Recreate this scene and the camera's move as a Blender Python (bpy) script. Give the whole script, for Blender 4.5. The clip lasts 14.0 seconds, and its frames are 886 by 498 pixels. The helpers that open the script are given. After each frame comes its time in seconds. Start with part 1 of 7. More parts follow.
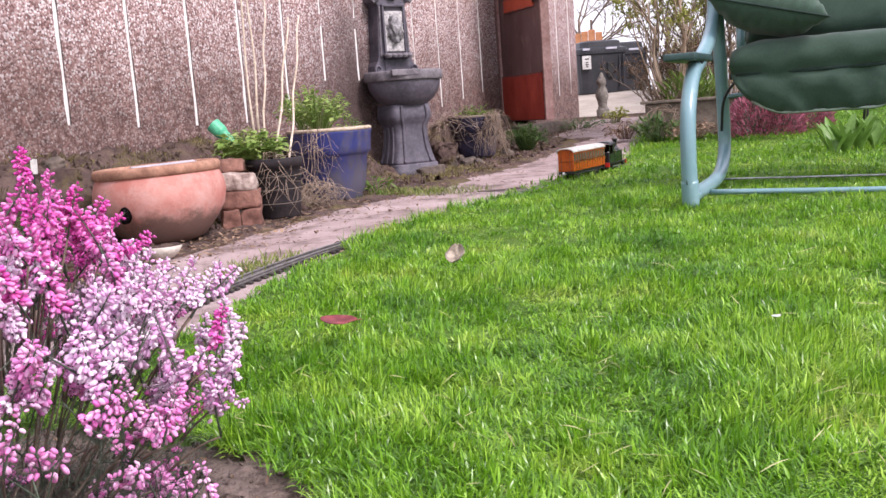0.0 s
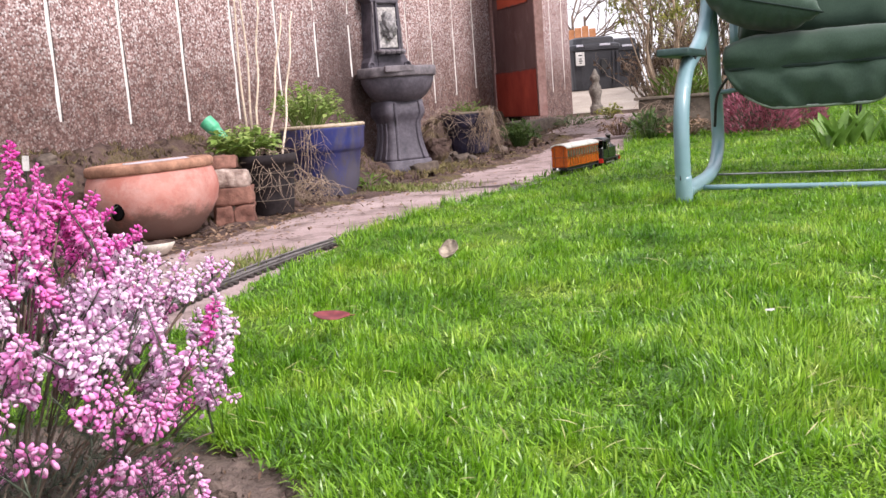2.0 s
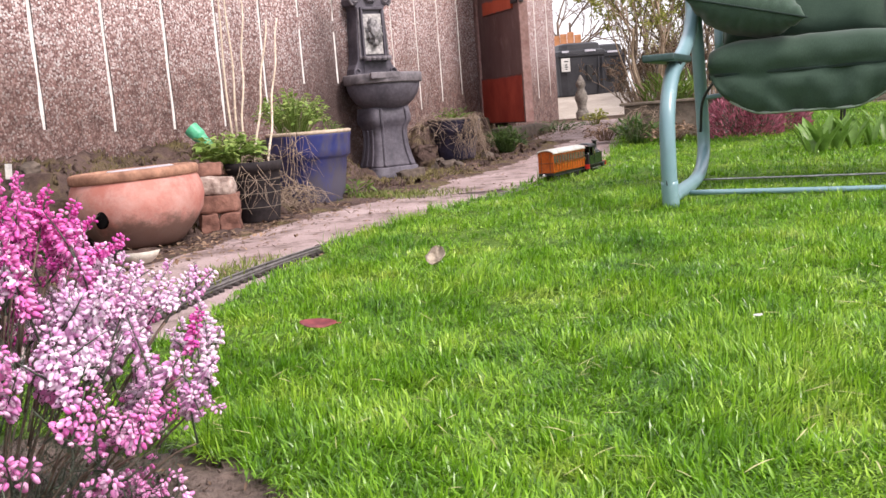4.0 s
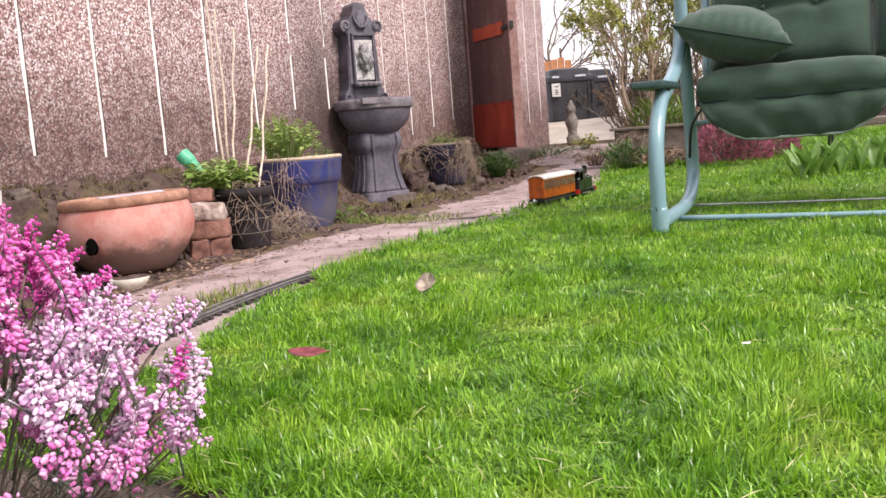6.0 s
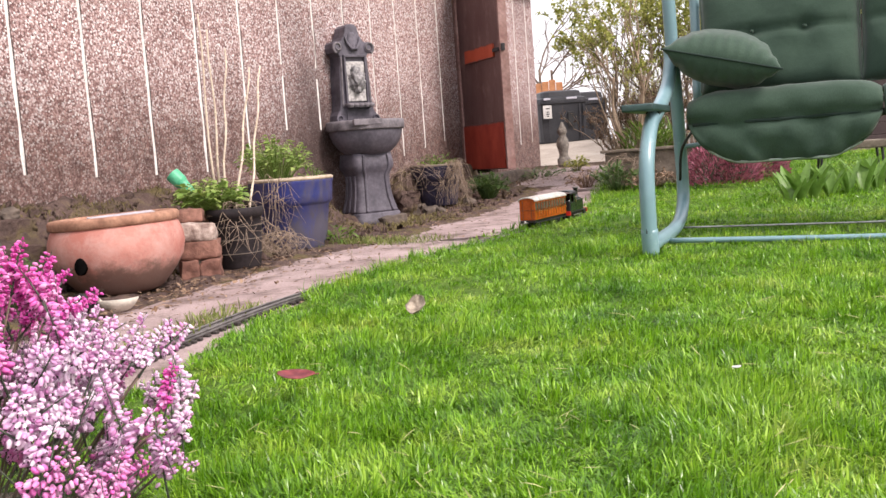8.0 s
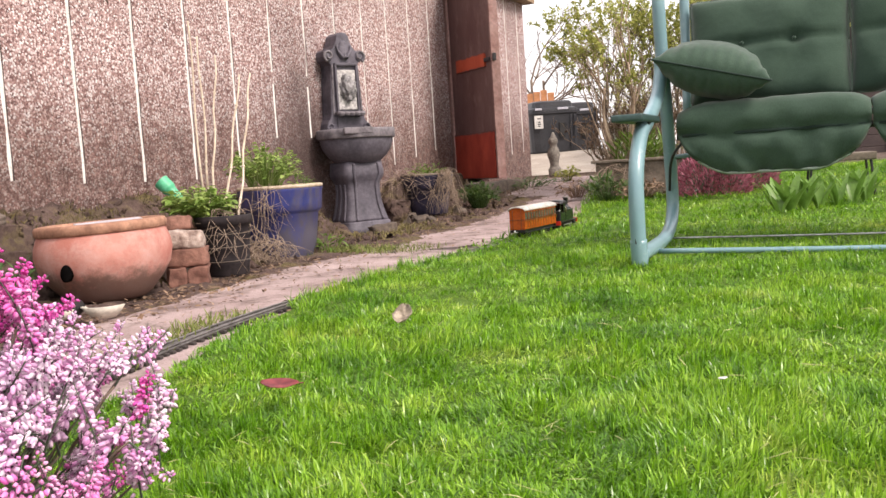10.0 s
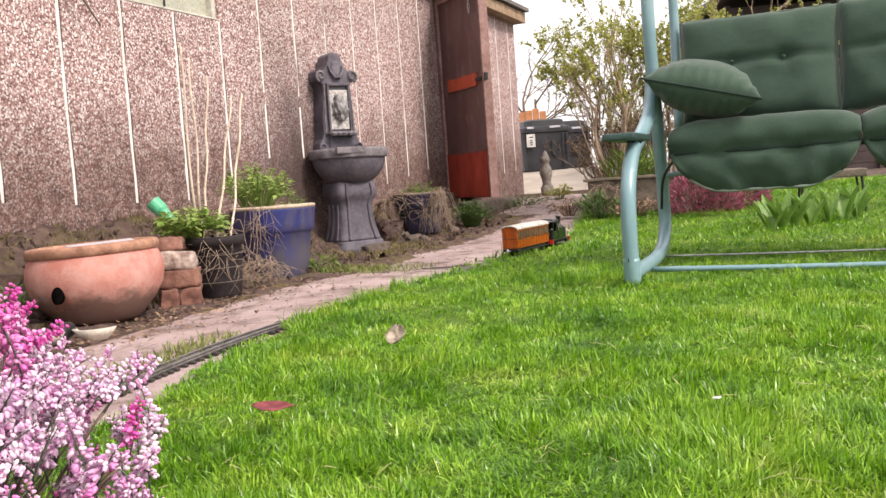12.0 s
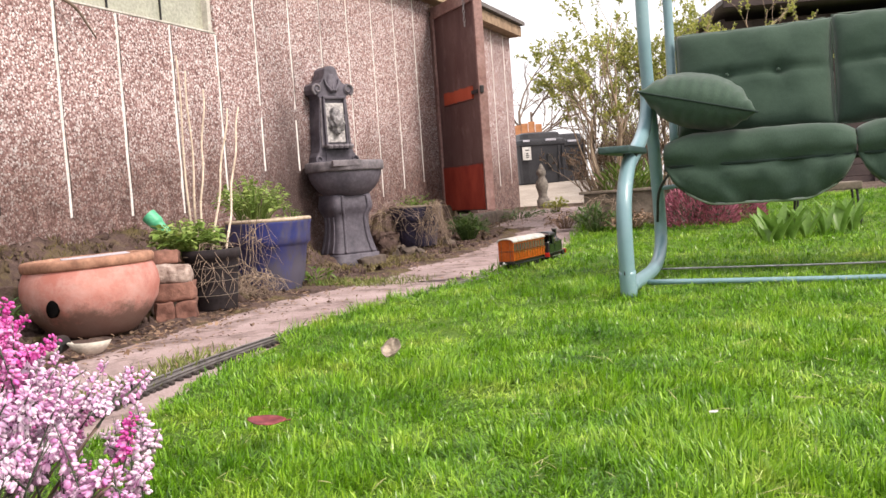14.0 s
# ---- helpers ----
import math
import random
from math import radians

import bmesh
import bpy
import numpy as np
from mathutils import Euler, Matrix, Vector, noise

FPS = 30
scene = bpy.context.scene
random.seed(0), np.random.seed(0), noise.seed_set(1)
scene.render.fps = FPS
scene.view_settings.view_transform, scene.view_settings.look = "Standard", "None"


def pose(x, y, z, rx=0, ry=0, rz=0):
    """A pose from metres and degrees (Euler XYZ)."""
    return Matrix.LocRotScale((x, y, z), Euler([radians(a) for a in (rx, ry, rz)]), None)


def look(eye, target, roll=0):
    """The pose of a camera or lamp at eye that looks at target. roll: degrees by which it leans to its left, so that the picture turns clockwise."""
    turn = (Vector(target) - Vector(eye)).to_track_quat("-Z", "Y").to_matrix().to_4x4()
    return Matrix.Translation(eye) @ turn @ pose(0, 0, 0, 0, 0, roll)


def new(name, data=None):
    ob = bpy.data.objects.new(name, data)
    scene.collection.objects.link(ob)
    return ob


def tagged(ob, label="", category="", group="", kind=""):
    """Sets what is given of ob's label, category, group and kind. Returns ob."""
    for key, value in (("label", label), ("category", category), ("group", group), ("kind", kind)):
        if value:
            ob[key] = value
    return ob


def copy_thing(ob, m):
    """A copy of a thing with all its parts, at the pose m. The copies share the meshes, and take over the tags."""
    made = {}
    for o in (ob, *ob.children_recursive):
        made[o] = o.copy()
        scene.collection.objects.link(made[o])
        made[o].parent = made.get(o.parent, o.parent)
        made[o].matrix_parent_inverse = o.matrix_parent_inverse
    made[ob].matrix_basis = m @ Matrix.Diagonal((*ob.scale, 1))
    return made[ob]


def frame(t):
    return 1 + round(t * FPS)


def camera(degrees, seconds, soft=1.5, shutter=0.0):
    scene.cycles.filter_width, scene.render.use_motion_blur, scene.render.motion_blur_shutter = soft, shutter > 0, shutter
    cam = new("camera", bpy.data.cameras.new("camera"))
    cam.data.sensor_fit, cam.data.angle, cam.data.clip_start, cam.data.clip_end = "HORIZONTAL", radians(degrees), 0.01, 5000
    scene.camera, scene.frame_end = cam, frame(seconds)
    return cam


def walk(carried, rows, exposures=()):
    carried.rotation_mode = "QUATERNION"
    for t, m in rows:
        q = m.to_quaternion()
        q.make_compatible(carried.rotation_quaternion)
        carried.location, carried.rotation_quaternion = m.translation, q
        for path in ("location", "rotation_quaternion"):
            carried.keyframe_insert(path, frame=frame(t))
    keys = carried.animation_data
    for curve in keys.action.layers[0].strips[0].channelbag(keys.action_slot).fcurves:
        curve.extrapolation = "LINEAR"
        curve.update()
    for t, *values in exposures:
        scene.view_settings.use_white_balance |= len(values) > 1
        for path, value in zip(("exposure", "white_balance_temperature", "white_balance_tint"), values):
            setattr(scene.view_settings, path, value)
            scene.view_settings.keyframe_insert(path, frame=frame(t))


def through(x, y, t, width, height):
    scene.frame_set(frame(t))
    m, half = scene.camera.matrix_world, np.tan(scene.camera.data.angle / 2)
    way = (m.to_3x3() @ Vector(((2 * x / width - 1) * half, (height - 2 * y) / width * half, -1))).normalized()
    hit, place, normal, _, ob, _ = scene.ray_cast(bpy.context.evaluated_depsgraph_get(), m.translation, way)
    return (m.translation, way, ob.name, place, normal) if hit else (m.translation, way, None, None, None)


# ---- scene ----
cam = camera(50.1, 14.0)

PATH = [
    (0, (-0.025, -0.015, 0.384), (-0.024, 1.965, 0.096), -4.2),
    (0.5, (-0.025, -0.013, 0.383), (-0.022, 1.965, 0.092), -4.3),
    (1, (-0.025, -0.012, 0.382), (-0.021, 1.967, 0.088), -4.2),
    (1.5, (-0.026, -0.011, 0.381), (-0.018, 1.967, 0.085), -4.3),
    (2, (-0.024, -0.011, 0.38), (-0.011, 1.967, 0.085), -4.3),
    (2.5, (-0.024, -0.007, 0.378), (-0.007, 1.971, 0.083), -4.3),
    (3, (-0.024, -0.004, 0.377), (0.0, 1.974, 0.08), -4.4),
    (5.5, (-0.021, -0.001, 0.386), (0.04, 1.983, 0.141), -4.5),
    (6, (-0.019, -0.003, 0.387), (0.044, 1.982, 0.151), -4.5),
    (6.5, (-0.019, 0.0, 0.385), (0.048, 1.986, 0.157), -4.4),
    (7, (-0.018, 0.001, 0.387), (0.057, 1.987, 0.17), -4.2),
    (7.5, (-0.018, 0.001, 0.388), (0.062, 1.989, 0.182), -4.3),
    (8, (-0.017, 0.0, 0.389), (0.068, 1.989, 0.195), -4.2),
    (10.5, (-0.007, 0.014, 0.386), (0.101, 2.004, 0.218), -3.8),
    (11, (-0.008, 0.016, 0.387), (0.106, 2.006, 0.23), -4.1),
    (11.5, (-0.007, 0.013, 0.389), (0.11, 2.004, 0.24), -4.2),
    (12, (-0.006, 0.014, 0.39), (0.116, 2.006, 0.252), -4.1),
    (12.5, (-0.006, 0.015, 0.391), (0.119, 2.007, 0.264), -4.1),
    (13, (-0.007, 0.02, 0.39), (0.121, 2.012, 0.271), -4.2),
    (13.5, (-0.007, 0.021, 0.39), (0.122, 2.013, 0.274), -4.2),
    (14, (-0.005, 0.017, 0.391), (0.127, 2.01, 0.279), -4.1),
]
# the clip's camera drifts from a cool pinkish balance to a warmer one
BALANCE = [(0, 0.95, 6050, 24), (2.5, 0.95, 6330, 20), (5.5, 0.95, 6400, 20), (8, 0.95, 6500, 19), (11, 0.95, 6780, 17), (14, 0.95, 6700, 17)]
walk(cam, [(t, look(e, g, r)) for t, e, g, r in PATH], BALANCE)

# ---- world, sun, exposure ----
SUN_AZ, SUN_EL = 132.0, 46.0      # degrees: where the sun stands, clockwise from ahead
world = bpy.data.worlds.new("sky_world")
world.use_nodes = True
wt = world.node_tree
sky = wt.nodes.new("ShaderNodeTexSky")
sky.sky_type = "NISHITA"
sky.sun_disc = False
sky.sun_elevation, sky.sun_rotation = radians(SUN_EL), radians(SUN_AZ)
sky.air_density, sky.dust_density, sky.ozone_density = 1.0, 5.0, 0.6
haze = wt.nodes.new("ShaderNodeMix")          # thin white cloud over the whole sky
haze.data_type = "RGBA"
haze.inputs[0].default_value = 0.7
haze.inputs[7].default_value = (8.2, 8.2, 8.1, 1)
wt.links.new(sky.outputs[0], haze.inputs[6])
wt.links.new(haze.outputs[2], wt.nodes["Background"].inputs[0])
wt.nodes["Background"].inputs[1].default_value = 0.12
scene.world = world
sun = new("sun", bpy.data.lights.new("sun", "SUN"))
sun.data.energy, sun.data.angle, sun.data.color = 1.75, radians(16), (1.0, 0.94, 0.86)
az, el = radians(SUN_AZ), radians(SUN_EL)
sun.matrix_world = look((math.sin(az) * math.cos(el) * 20, math.cos(az) * math.cos(el) * 20, math.sin(el) * 20), (0, 0, 0))

# ---- materials ----


class Mat:
    """A small builder for node materials in object-space metres."""

    def __init__(self, name, rough=0.8, metal=0.0, spec=0.4):
        self.m = bpy.data.materials.new(name)
        self.m.use_nodes = True
        self.t = self.m.node_tree
        self.b = self.t.nodes["Principled BSDF"]
        self.b.inputs["Roughness"].default_value = rough
        self.b.inputs["Metallic"].default_value = metal
        self.b.inputs["Specular IOR Level"].default_value = spec
        self.co = self.t.nodes.new("ShaderNodeTexCoord").outputs["Object"]
        geo = self.t.nodes.new("ShaderNodeNewGeometry")
        self.wo, self.isl = geo.outputs["Position"], geo.outputs["Random Per Island"]
        self.rnd = self.t.nodes.new("ShaderNodeObjectInfo").outputs["Random"]

    def noise(self, scale, detail=4, rough=0.6, stretch=None, world=False):
        n = self.t.nodes.new("ShaderNodeTexNoise")
        n.inputs["Scale"].default_value, n.inputs["Detail"].default_value, n.inputs["Roughness"].default_value = scale, detail, rough
        src = self.wo if world else self.co
        if stretch:
            mp = self.t.nodes.new("ShaderNodeMapping")
            mp.inputs["Scale"].default_value = stretch
            self.t.links.new(src, mp.inputs[0])
            src = mp.outputs[0]
        self.t.links.new(src, n.inputs["Vector"])
        return n.outputs["Fac"]

    def cells(self, scale, what="Color", feature="F1", world=False):
        n = self.t.nodes.new("ShaderNodeTexVoronoi")
        n.feature = feature
        n.inputs["Scale"].default_value = scale
        self.t.links.new(self.wo if world else self.co, n.inputs["Vector"])
        return n.outputs[what]

    def ramp(self, fac, *stops):
        r = self.t.nodes.new("ShaderNodeValToRGB")
        els = r.color_ramp.elements
        while len(els) < len(stops):
            els.new(0.5)
        for e, (p, c) in zip(els, stops):
            e.position, e.color = p, (*c, 1) if not isinstance(c, (int, float)) else (c, c, c, 1)
        self.t.links.new(fac, r.inputs[0])
        return r.outputs[0]

    def mix(self, fac, a, b, mode="MIX"):
        n = self.t.nodes.new("ShaderNodeMix")
        n.data_type, n.blend_type = "RGBA", mode
        for sock, v in ((n.inputs[0], fac), (n.inputs[6], a), (n.inputs[7], b)):
            if isinstance(v, (int, float)):
                sock.default_value = v
            elif isinstance(v, tuple):
                sock.default_value = (*v, 1)
            else:
                self.t.links.new(v, sock)
        return n.outputs[2]

    def height_mask(self, lo, hi):
        """0 below lo to 1 above hi in the object's own height."""
        sp = self.t.nodes.new("ShaderNodeSeparateXYZ")
        self.t.links.new(self.co, sp.inputs[0])
        mr = self.t.nodes.new("ShaderNodeMapRange")
        mr.inputs[1].default_value, mr.inputs[2].default_value = lo, hi
        self.t.links.new(sp.outputs[2], mr.inputs[0])
        return mr.outputs[0]

    def math(self, op, a, b):
        n = self.t.nodes.new("ShaderNodeMath")
        n.operation = op
        n.use_clamp = True
        for sock, v in ((n.inputs[0], a), (n.inputs[1], b)):
            if isinstance(v, (int, float)):
                sock.default_value = v
            else:
                self.t.links.new(v, sock)
        return n.outputs[0]

    def color(self, src):
        if isinstance(src, tuple):
            self.b.inputs["Base Color"].default_value = (*src, 1)
        else:
            self.t.links.new(src, self.b.inputs["Base Color"])
        return self

    def rough(self, src):
        self.t.links.new(src, self.b.inputs["Roughness"])
        return self

    def bump(self, src, strength=0.4, dist=0.004):
        n = self.t.nodes.new("ShaderNodeBump")
        n.inputs["Strength"].default_value, n.inputs["Distance"].default_value = strength, dist
        self.t.links.new(src, n.inputs["Height"])
        self.t.links.new(n.outputs[0], self.b.inputs["Normal"])
        return self

    def leafy(self, amount=0.3):
        self.b.inputs["Subsurface Weight"].default_value = 0.0
        self.b.inputs["Transmission Weight"].default_value = 0.0
        tr = self.t.nodes.new("ShaderNodeBsdfTranslucent")
        ms = self.t.nodes.new("ShaderNodeMixShader")
        ms.inputs[0].default_value = amount
        link = self.b.inputs["Base Color"].links
        if link:
            self.t.links.new(link[0].from_socket, tr.inputs[0])
        else:
            tr.inputs[0].default_value = self.b.inputs["Base Color"].default_value
        out = self.t.nodes["Material Output"]
        self.t.links.new(self.b.outputs[0], ms.inputs[1])
        self.t.links.new(tr.outputs[0], ms.inputs[2])
        self.t.links.new(ms.outputs[0], out.inputs[0])
        return self


def two_tone(name, a, b, scale, rough=0.8, bump=0.3, dist=0.003, fine=60, spec=0.4, metal=0.0):
    """A surface that varies between two colours at a large scale, with a fine grain on top."""
    m = Mat(name, rough, metal, spec)
    big = m.ramp(m.noise(scale), (0.3, a), (0.7, b))
    grain = m.ramp(m.noise(fine, 3), (0.3, 0.75), (0.7, 1.15))
    m.color(m.mix(1.0, big, grain, "MULTIPLY")).bump(m.noise(fine, 4), bump, dist)
    return m.m


def make_pebbledash():
    m = Mat("pebbledash", 0.9, spec=0.25)
    chips = m.cells(112, "Color", world=True)
    sep = m.t.nodes.new("ShaderNodeSeparateColor")
    m.t.links.new(chips, sep.inputs[0])
    stone = m.ramp(sep.outputs[0], (0.0, (0.17, 0.09, 0.085)), (0.3, (0.37, 0.22, 0.205)), (0.55, (0.55, 0.38, 0.36)),
                   (0.78, (0.72, 0.58, 0.56)), (0.92, (0.90, 0.85, 0.84)))
    gaps = m.ramp(m.cells(112, "Distance", world=True), (0.0, 1.0), (0.6, 0.72), (0.9, 0.4))
    stone = m.mix(1.0, stone, gaps, "MULTIPLY")
    weather = m.ramp(m.noise(1.3, 5, 0.6, world=True), (0.3, 0.8), (0.7, 1.12))
    stone = m.mix(1.0, stone, weather, "MULTIPLY")
    # panels turn darker and browner towards the bottom, with an uneven edge
    lower_mask = m.math("ADD", m.math("MULTIPLY", m.height_mask(1.20, 0.32), 0.75), m.math("MULTIPLY", m.noise(3.0, 6, 0.65, world=True), 0.5))
    stone = m.mix(m.ramp(lower_mask, (0.36, 0.0), (0.60, 0.42), (0.82, 0.95)), stone, m.mix(0.74, stone, (0.085, 0.052, 0.046)))
    blotch = m.ramp(m.noise(16, 7, 0.8, world=True), (0.32, (0.30, 0.24, 0.22)), (0.5, (0.9, 0.85, 0.8)), (0.66, (1.6, 1.5, 1.4)))
    stone = m.mix(m.ramp(lower_mask, (0.55, 0.0), (0.85, 0.8)), stone, m.mix(1.0, stone, blotch, "MULTIPLY"))
    px = m.t.nodes.new("ShaderNodeVectorMath")          # the fountain's soft shadow, painted dark on the panels beside it
    px.operation = "DISTANCE"
    mp = m.t.nodes.new("ShaderNodeMapping")
    mp.inputs["Scale"].default_value = (1.5, 0.0, 0.75)
    m.t.links.new(m.co, mp.inputs[0])
    m.t.links.new(mp.outputs[0], px.inputs[0])
    px.inputs[1].default_value = (5.34 * 1.5, 0.0, 0.60 * 0.75)
    fountain_shade = m.math("ADD", px.outputs["Value"], m.math("MULTIPLY", m.noise(4, 5, world=True), 0.5))
    stone = m.mix(m.ramp(fountain_shade, (0.35, 0.95), (0.98, 0.0)), stone, m.mix(0.86, stone, (0.055, 0.038, 0.036)))
    m.color(stone)
    m.bump(m.cells(112, "Distance", world=True), 0.55, -0.005)
    return m.m


PEBBLE = make_pebbledash()
JOINT = two_tone("joint_paint", (0.62, 0.58, 0.55), (0.82, 0.79, 0.76), 6, 0.8, 0.3, 0.002, 120)
GAP = two_tone("joint_gap_dirt", (0.03, 0.024, 0.022), (0.11, 0.085, 0.08), 12, 0.95, 0.4, 0.002, 90, 0.2)
SOIL = two_tone("soil", (0.085, 0.064, 0.054), (0.23, 0.178, 0.15), 7, 0.95, 0.9, 0.02, 55, 0.2)


def make_bank():
    m = Mat("mossy_bank", 0.95, spec=0.2)
    soil = m.ramp(m.noise(9, 6, 0.7), (0.3, (0.055, 0.037, 0.031)), (0.7, (0.19, 0.13, 0.112)))
    moss = m.ramp(m.noise(30, 4), (0.3, (0.07, 0.062, 0.02)), (0.7, (0.19, 0.16, 0.05)))
    m.color(m.mix(m.ramp(m.noise(4.5, 5, 0.7), (0.50, 0.0), (0.65, 0.75)), soil, moss))
    m.bump(m.noise(40, 6, 0.75), 1.0, 0.02)
    return m.m


BANK = make_bank()


def make_path():
    m = Mat("path_concrete", 0.85, spec=0.3)
    base = m.ramp(m.noise(2.2, 6, 0.65), (0.3, (0.29, 0.215, 0.205)), (0.7, (0.48, 0.38, 0.365)))
    grit = m.ramp(m.noise(170, 2), (0.25, 0.72), (0.75, 1.18))
    base = m.mix(1.0, base, grit, "MULTIPLY")
    dirt = m.ramp(m.noise(5.5, 7, 0.75), (0.47, 0.0), (0.64, 0.85))
    base = m.mix(dirt, base, (0.12, 0.085, 0.072))
    m.color(base).bump(m.noise(120, 5, 0.7), 0.5, 0.004)
    return m.m


PATHC = make_path()


def make_lawn_soil():
    m = Mat("lawn_turf", 0.95, spec=0.2)
    m.color(m.mix(m.ramp(m.noise(11, 6, 0.7), (0.35, 0.0), (0.65, 1.0)), (0.060, 0.125, 0.016), (0.13, 0.22, 0.035)))
    m.bump(m.noise(70, 5), 1.0, 0.02)
    return m.m


TURF = make_lawn_soil()


def make_grass():
    m = Mat("grass_blade", 0.28, spec=0.5)
    patch = m.ramp(m.noise(3.0, 6, 0.7, world=True), (0.34, (0.072, 0.205, 0.009)), (0.48, (0.160, 0.35, 0.014)), (0.58, (0.26, 0.445, 0.032)), (0.70, (0.41, 0.48, 0.09)))
    # the last stop paints whitish-blue glints into the palest blades' colour
    blade = m.ramp(m.isl, (0.0, (0.32, 0.40, 0.5)), (0.4, (0.85, 0.9, 0.9)), (0.7, (1.15, 1.12, 1.2)), (0.93, (1.5, 1.38, 1.7)), (0.94, (1.9, 1.6, 3.5)))
    m.color(m.mix(1.0, patch, blade, "MULTIPLY"))
    m.leafy(0.35)
    return m.m


GRASS = make_grass()


def leaf_mat(name, a, b, rough=0.5, through=0.3):
    m = Mat(name, rough, spec=0.4)
    c = m.ramp(m.isl, (0.0, a), (1.0, b))
    c = m.mix(1.0, c, m.ramp(m.noise(40, 3), (0.3, 0.8), (0.7, 1.15)), "MULTIPLY")
    m.color(c).leafy(through)
    return m.m


def make_terracotta():
    m = Mat("terracotta", 0.8, spec=0.3)
    clay = m.ramp(m.noise(5, 5, 0.6), (0.3, (0.37, 0.13, 0.10)), (0.7, (0.54, 0.255, 0.21)))
    bloom = m.ramp(m.noise(9, 7, 0.75), (0.44, 0.0), (0.70, 0.6))
    clay = m.mix(bloom, clay, (0.56, 0.40, 0.36))
    clay = m.mix(m.ramp(m.noise(26, 6, 0.8), (0.52, 0.0), (0.72, 0.35)), clay, (0.24, 0.10, 0.08))
    damp = m.ramp(m.math("ADD", m.math("MULTIPLY", m.height_mask(0.16, 0.01), 0.55), m.math("MULTIPLY", m.noise(11, 7, 0.75), 0.85)), (0.54, 0.0), (0.74, 0.8))
    clay = m.mix(damp, clay, (0.12, 0.080, 0.062))
    m.color(clay).bump(m.noise(60, 5), 0.35, 0.003)
    return m.m


TERRA = make_terracotta()
TERRA_RIM = two_tone("terracotta_rim", (0.20, 0.095, 0.06), (0.46, 0.255, 0.17), 14, 0.85, 0.5, 0.003, 50)


def make_blue():
    m = Mat("blue_glaze", 0.35, spec=0.5)
    g = m.ramp(m.noise(6, 5), (0.3, (0.018, 0.025, 0.115)), (0.7, (0.040, 0.052, 0.22)))
    dirt = m.ramp(m.math("ADD", m.noise(9, 6, 0.75, (1, 1, 0.35)), m.math("MULTIPLY", m.height_mask(0.24, 0.0), 0.16)), (0.48, 0.0), (0.66, 0.85))
    m.color(m.mix(dirt, g, (0.085, 0.075, 0.085))).bump(m.noise(25, 4), 0.2, 0.003)
    m.rough(m.ramp(dirt, (0.0, 0.3), (1.0, 0.8)))
    return m.m


BLUE = make_blue()
DARK_BLUE = two_tone("dark_blue_glaze", (0.012, 0.012, 0.030), (0.05, 0.045, 0.085), 9, 0.5, 0.3)
POT_LIP = two_tone("weathered_lip", (0.35, 0.27, 0.19), (0.62, 0.52, 0.40), 14, 0.85, 0.4)
LEAD = two_tone("fountain_grey", (0.052, 0.047, 0.061), (0.136, 0.124, 0.150), 7, 0.6, 0.45, 0.004, 45)
LEAD_RIM = two_tone("fountain_rim", (0.085, 0.076, 0.085), (0.22, 0.20, 0.215), 16, 0.7, 0.6, 0.005, 40)
LEAD_MID = two_tone("fountain_relief", (0.10, 0.095, 0.10), (0.34, 0.33, 0.33), 40, 0.7, 0.5, 0.004, 60)
LEAD_PALE = two_tone("fountain_plaque", (0.20, 0.19, 0.19), (0.62, 0.60, 0.58), 55, 0.75, 0.5, 0.004, 60)
BLACK_POT = two_tone("black_plastic_pot", (0.010, 0.008, 0.010), (0.034, 0.027, 0.028), 9, 0.75, 0.3, spec=0.25)
BRICK = two_tone("old_brick", (0.12, 0.053, 0.04), (0.30, 0.155, 0.115), 9, 0.9, 0.8, 0.006, 40)
ROUGH_BRICK = two_tone("chipped_brick", (0.12, 0.055, 0.042), (0.54, 0.45, 0.39), 26, 0.9, 1.0, 0.008, 30)
RUBBLE = two_tone("rubble_stone", (0.055, 0.043, 0.034), (0.17, 0.135, 0.11), 8, 0.9, 0.9, 0.008, 35)
CANE = two_tone("bamboo_cane", (0.50, 0.40, 0.30), (0.74, 0.64, 0.52), 12, 0.65, 0.3)
STRAW = two_tone("dead_stem", (0.16, 0.11, 0.08), (0.42, 0.33, 0.245), 20, 0.85, 0.3)
FLOAT_GREEN = two_tone("green_plastic", (0.06, 0.36, 0.19), (0.10, 0.46, 0.26), 20, 0.4, 0.1)
TANPOT = two_tone("tan_clay", (0.30, 0.20, 0.13), (0.44, 0.32, 0.22), 12, 0.85, 0.4)
CREAM = two_tone("cream_glaze", (0.46, 0.43, 0.36), (0.62, 0.58, 0.50), 10, 0.5, 0.1)
HOLE = two_tone("hole_dark", (0.003, 0.003, 0.003), (0.006, 0.005, 0.005), 10, 1.0, 0.1, spec=0.0)
DARK = two_tone("dark_plastic", (0.012, 0.012, 0.012), (0.03, 0.03, 0.03), 10, 0.5, 0.1)
SHEET = two_tone("pale_sheet", (0.42, 0.42, 0.48), (0.62, 0.62, 0.68), 8, 0.4, 0.2)


def make_swing_paint():
    m = Mat("swing_paint", 0.28, spec=0.6)
    c = m.ramp(m.noise(5, 4), (0.3, (0.15, 0.27, 0.305)), (0.7, (0.215, 0.35, 0.38)))
    scuff = m.ramp(m.noise(22, 6, 0.75), (0.60, 0.0), (0.72, 0.6))
    m.color(m.mix(scuff, c, (0.38, 0.50, 0.49))).bump(m.noise(40, 4), 0.12, 0.002)
    return m.m


SWING = make_swing_paint()
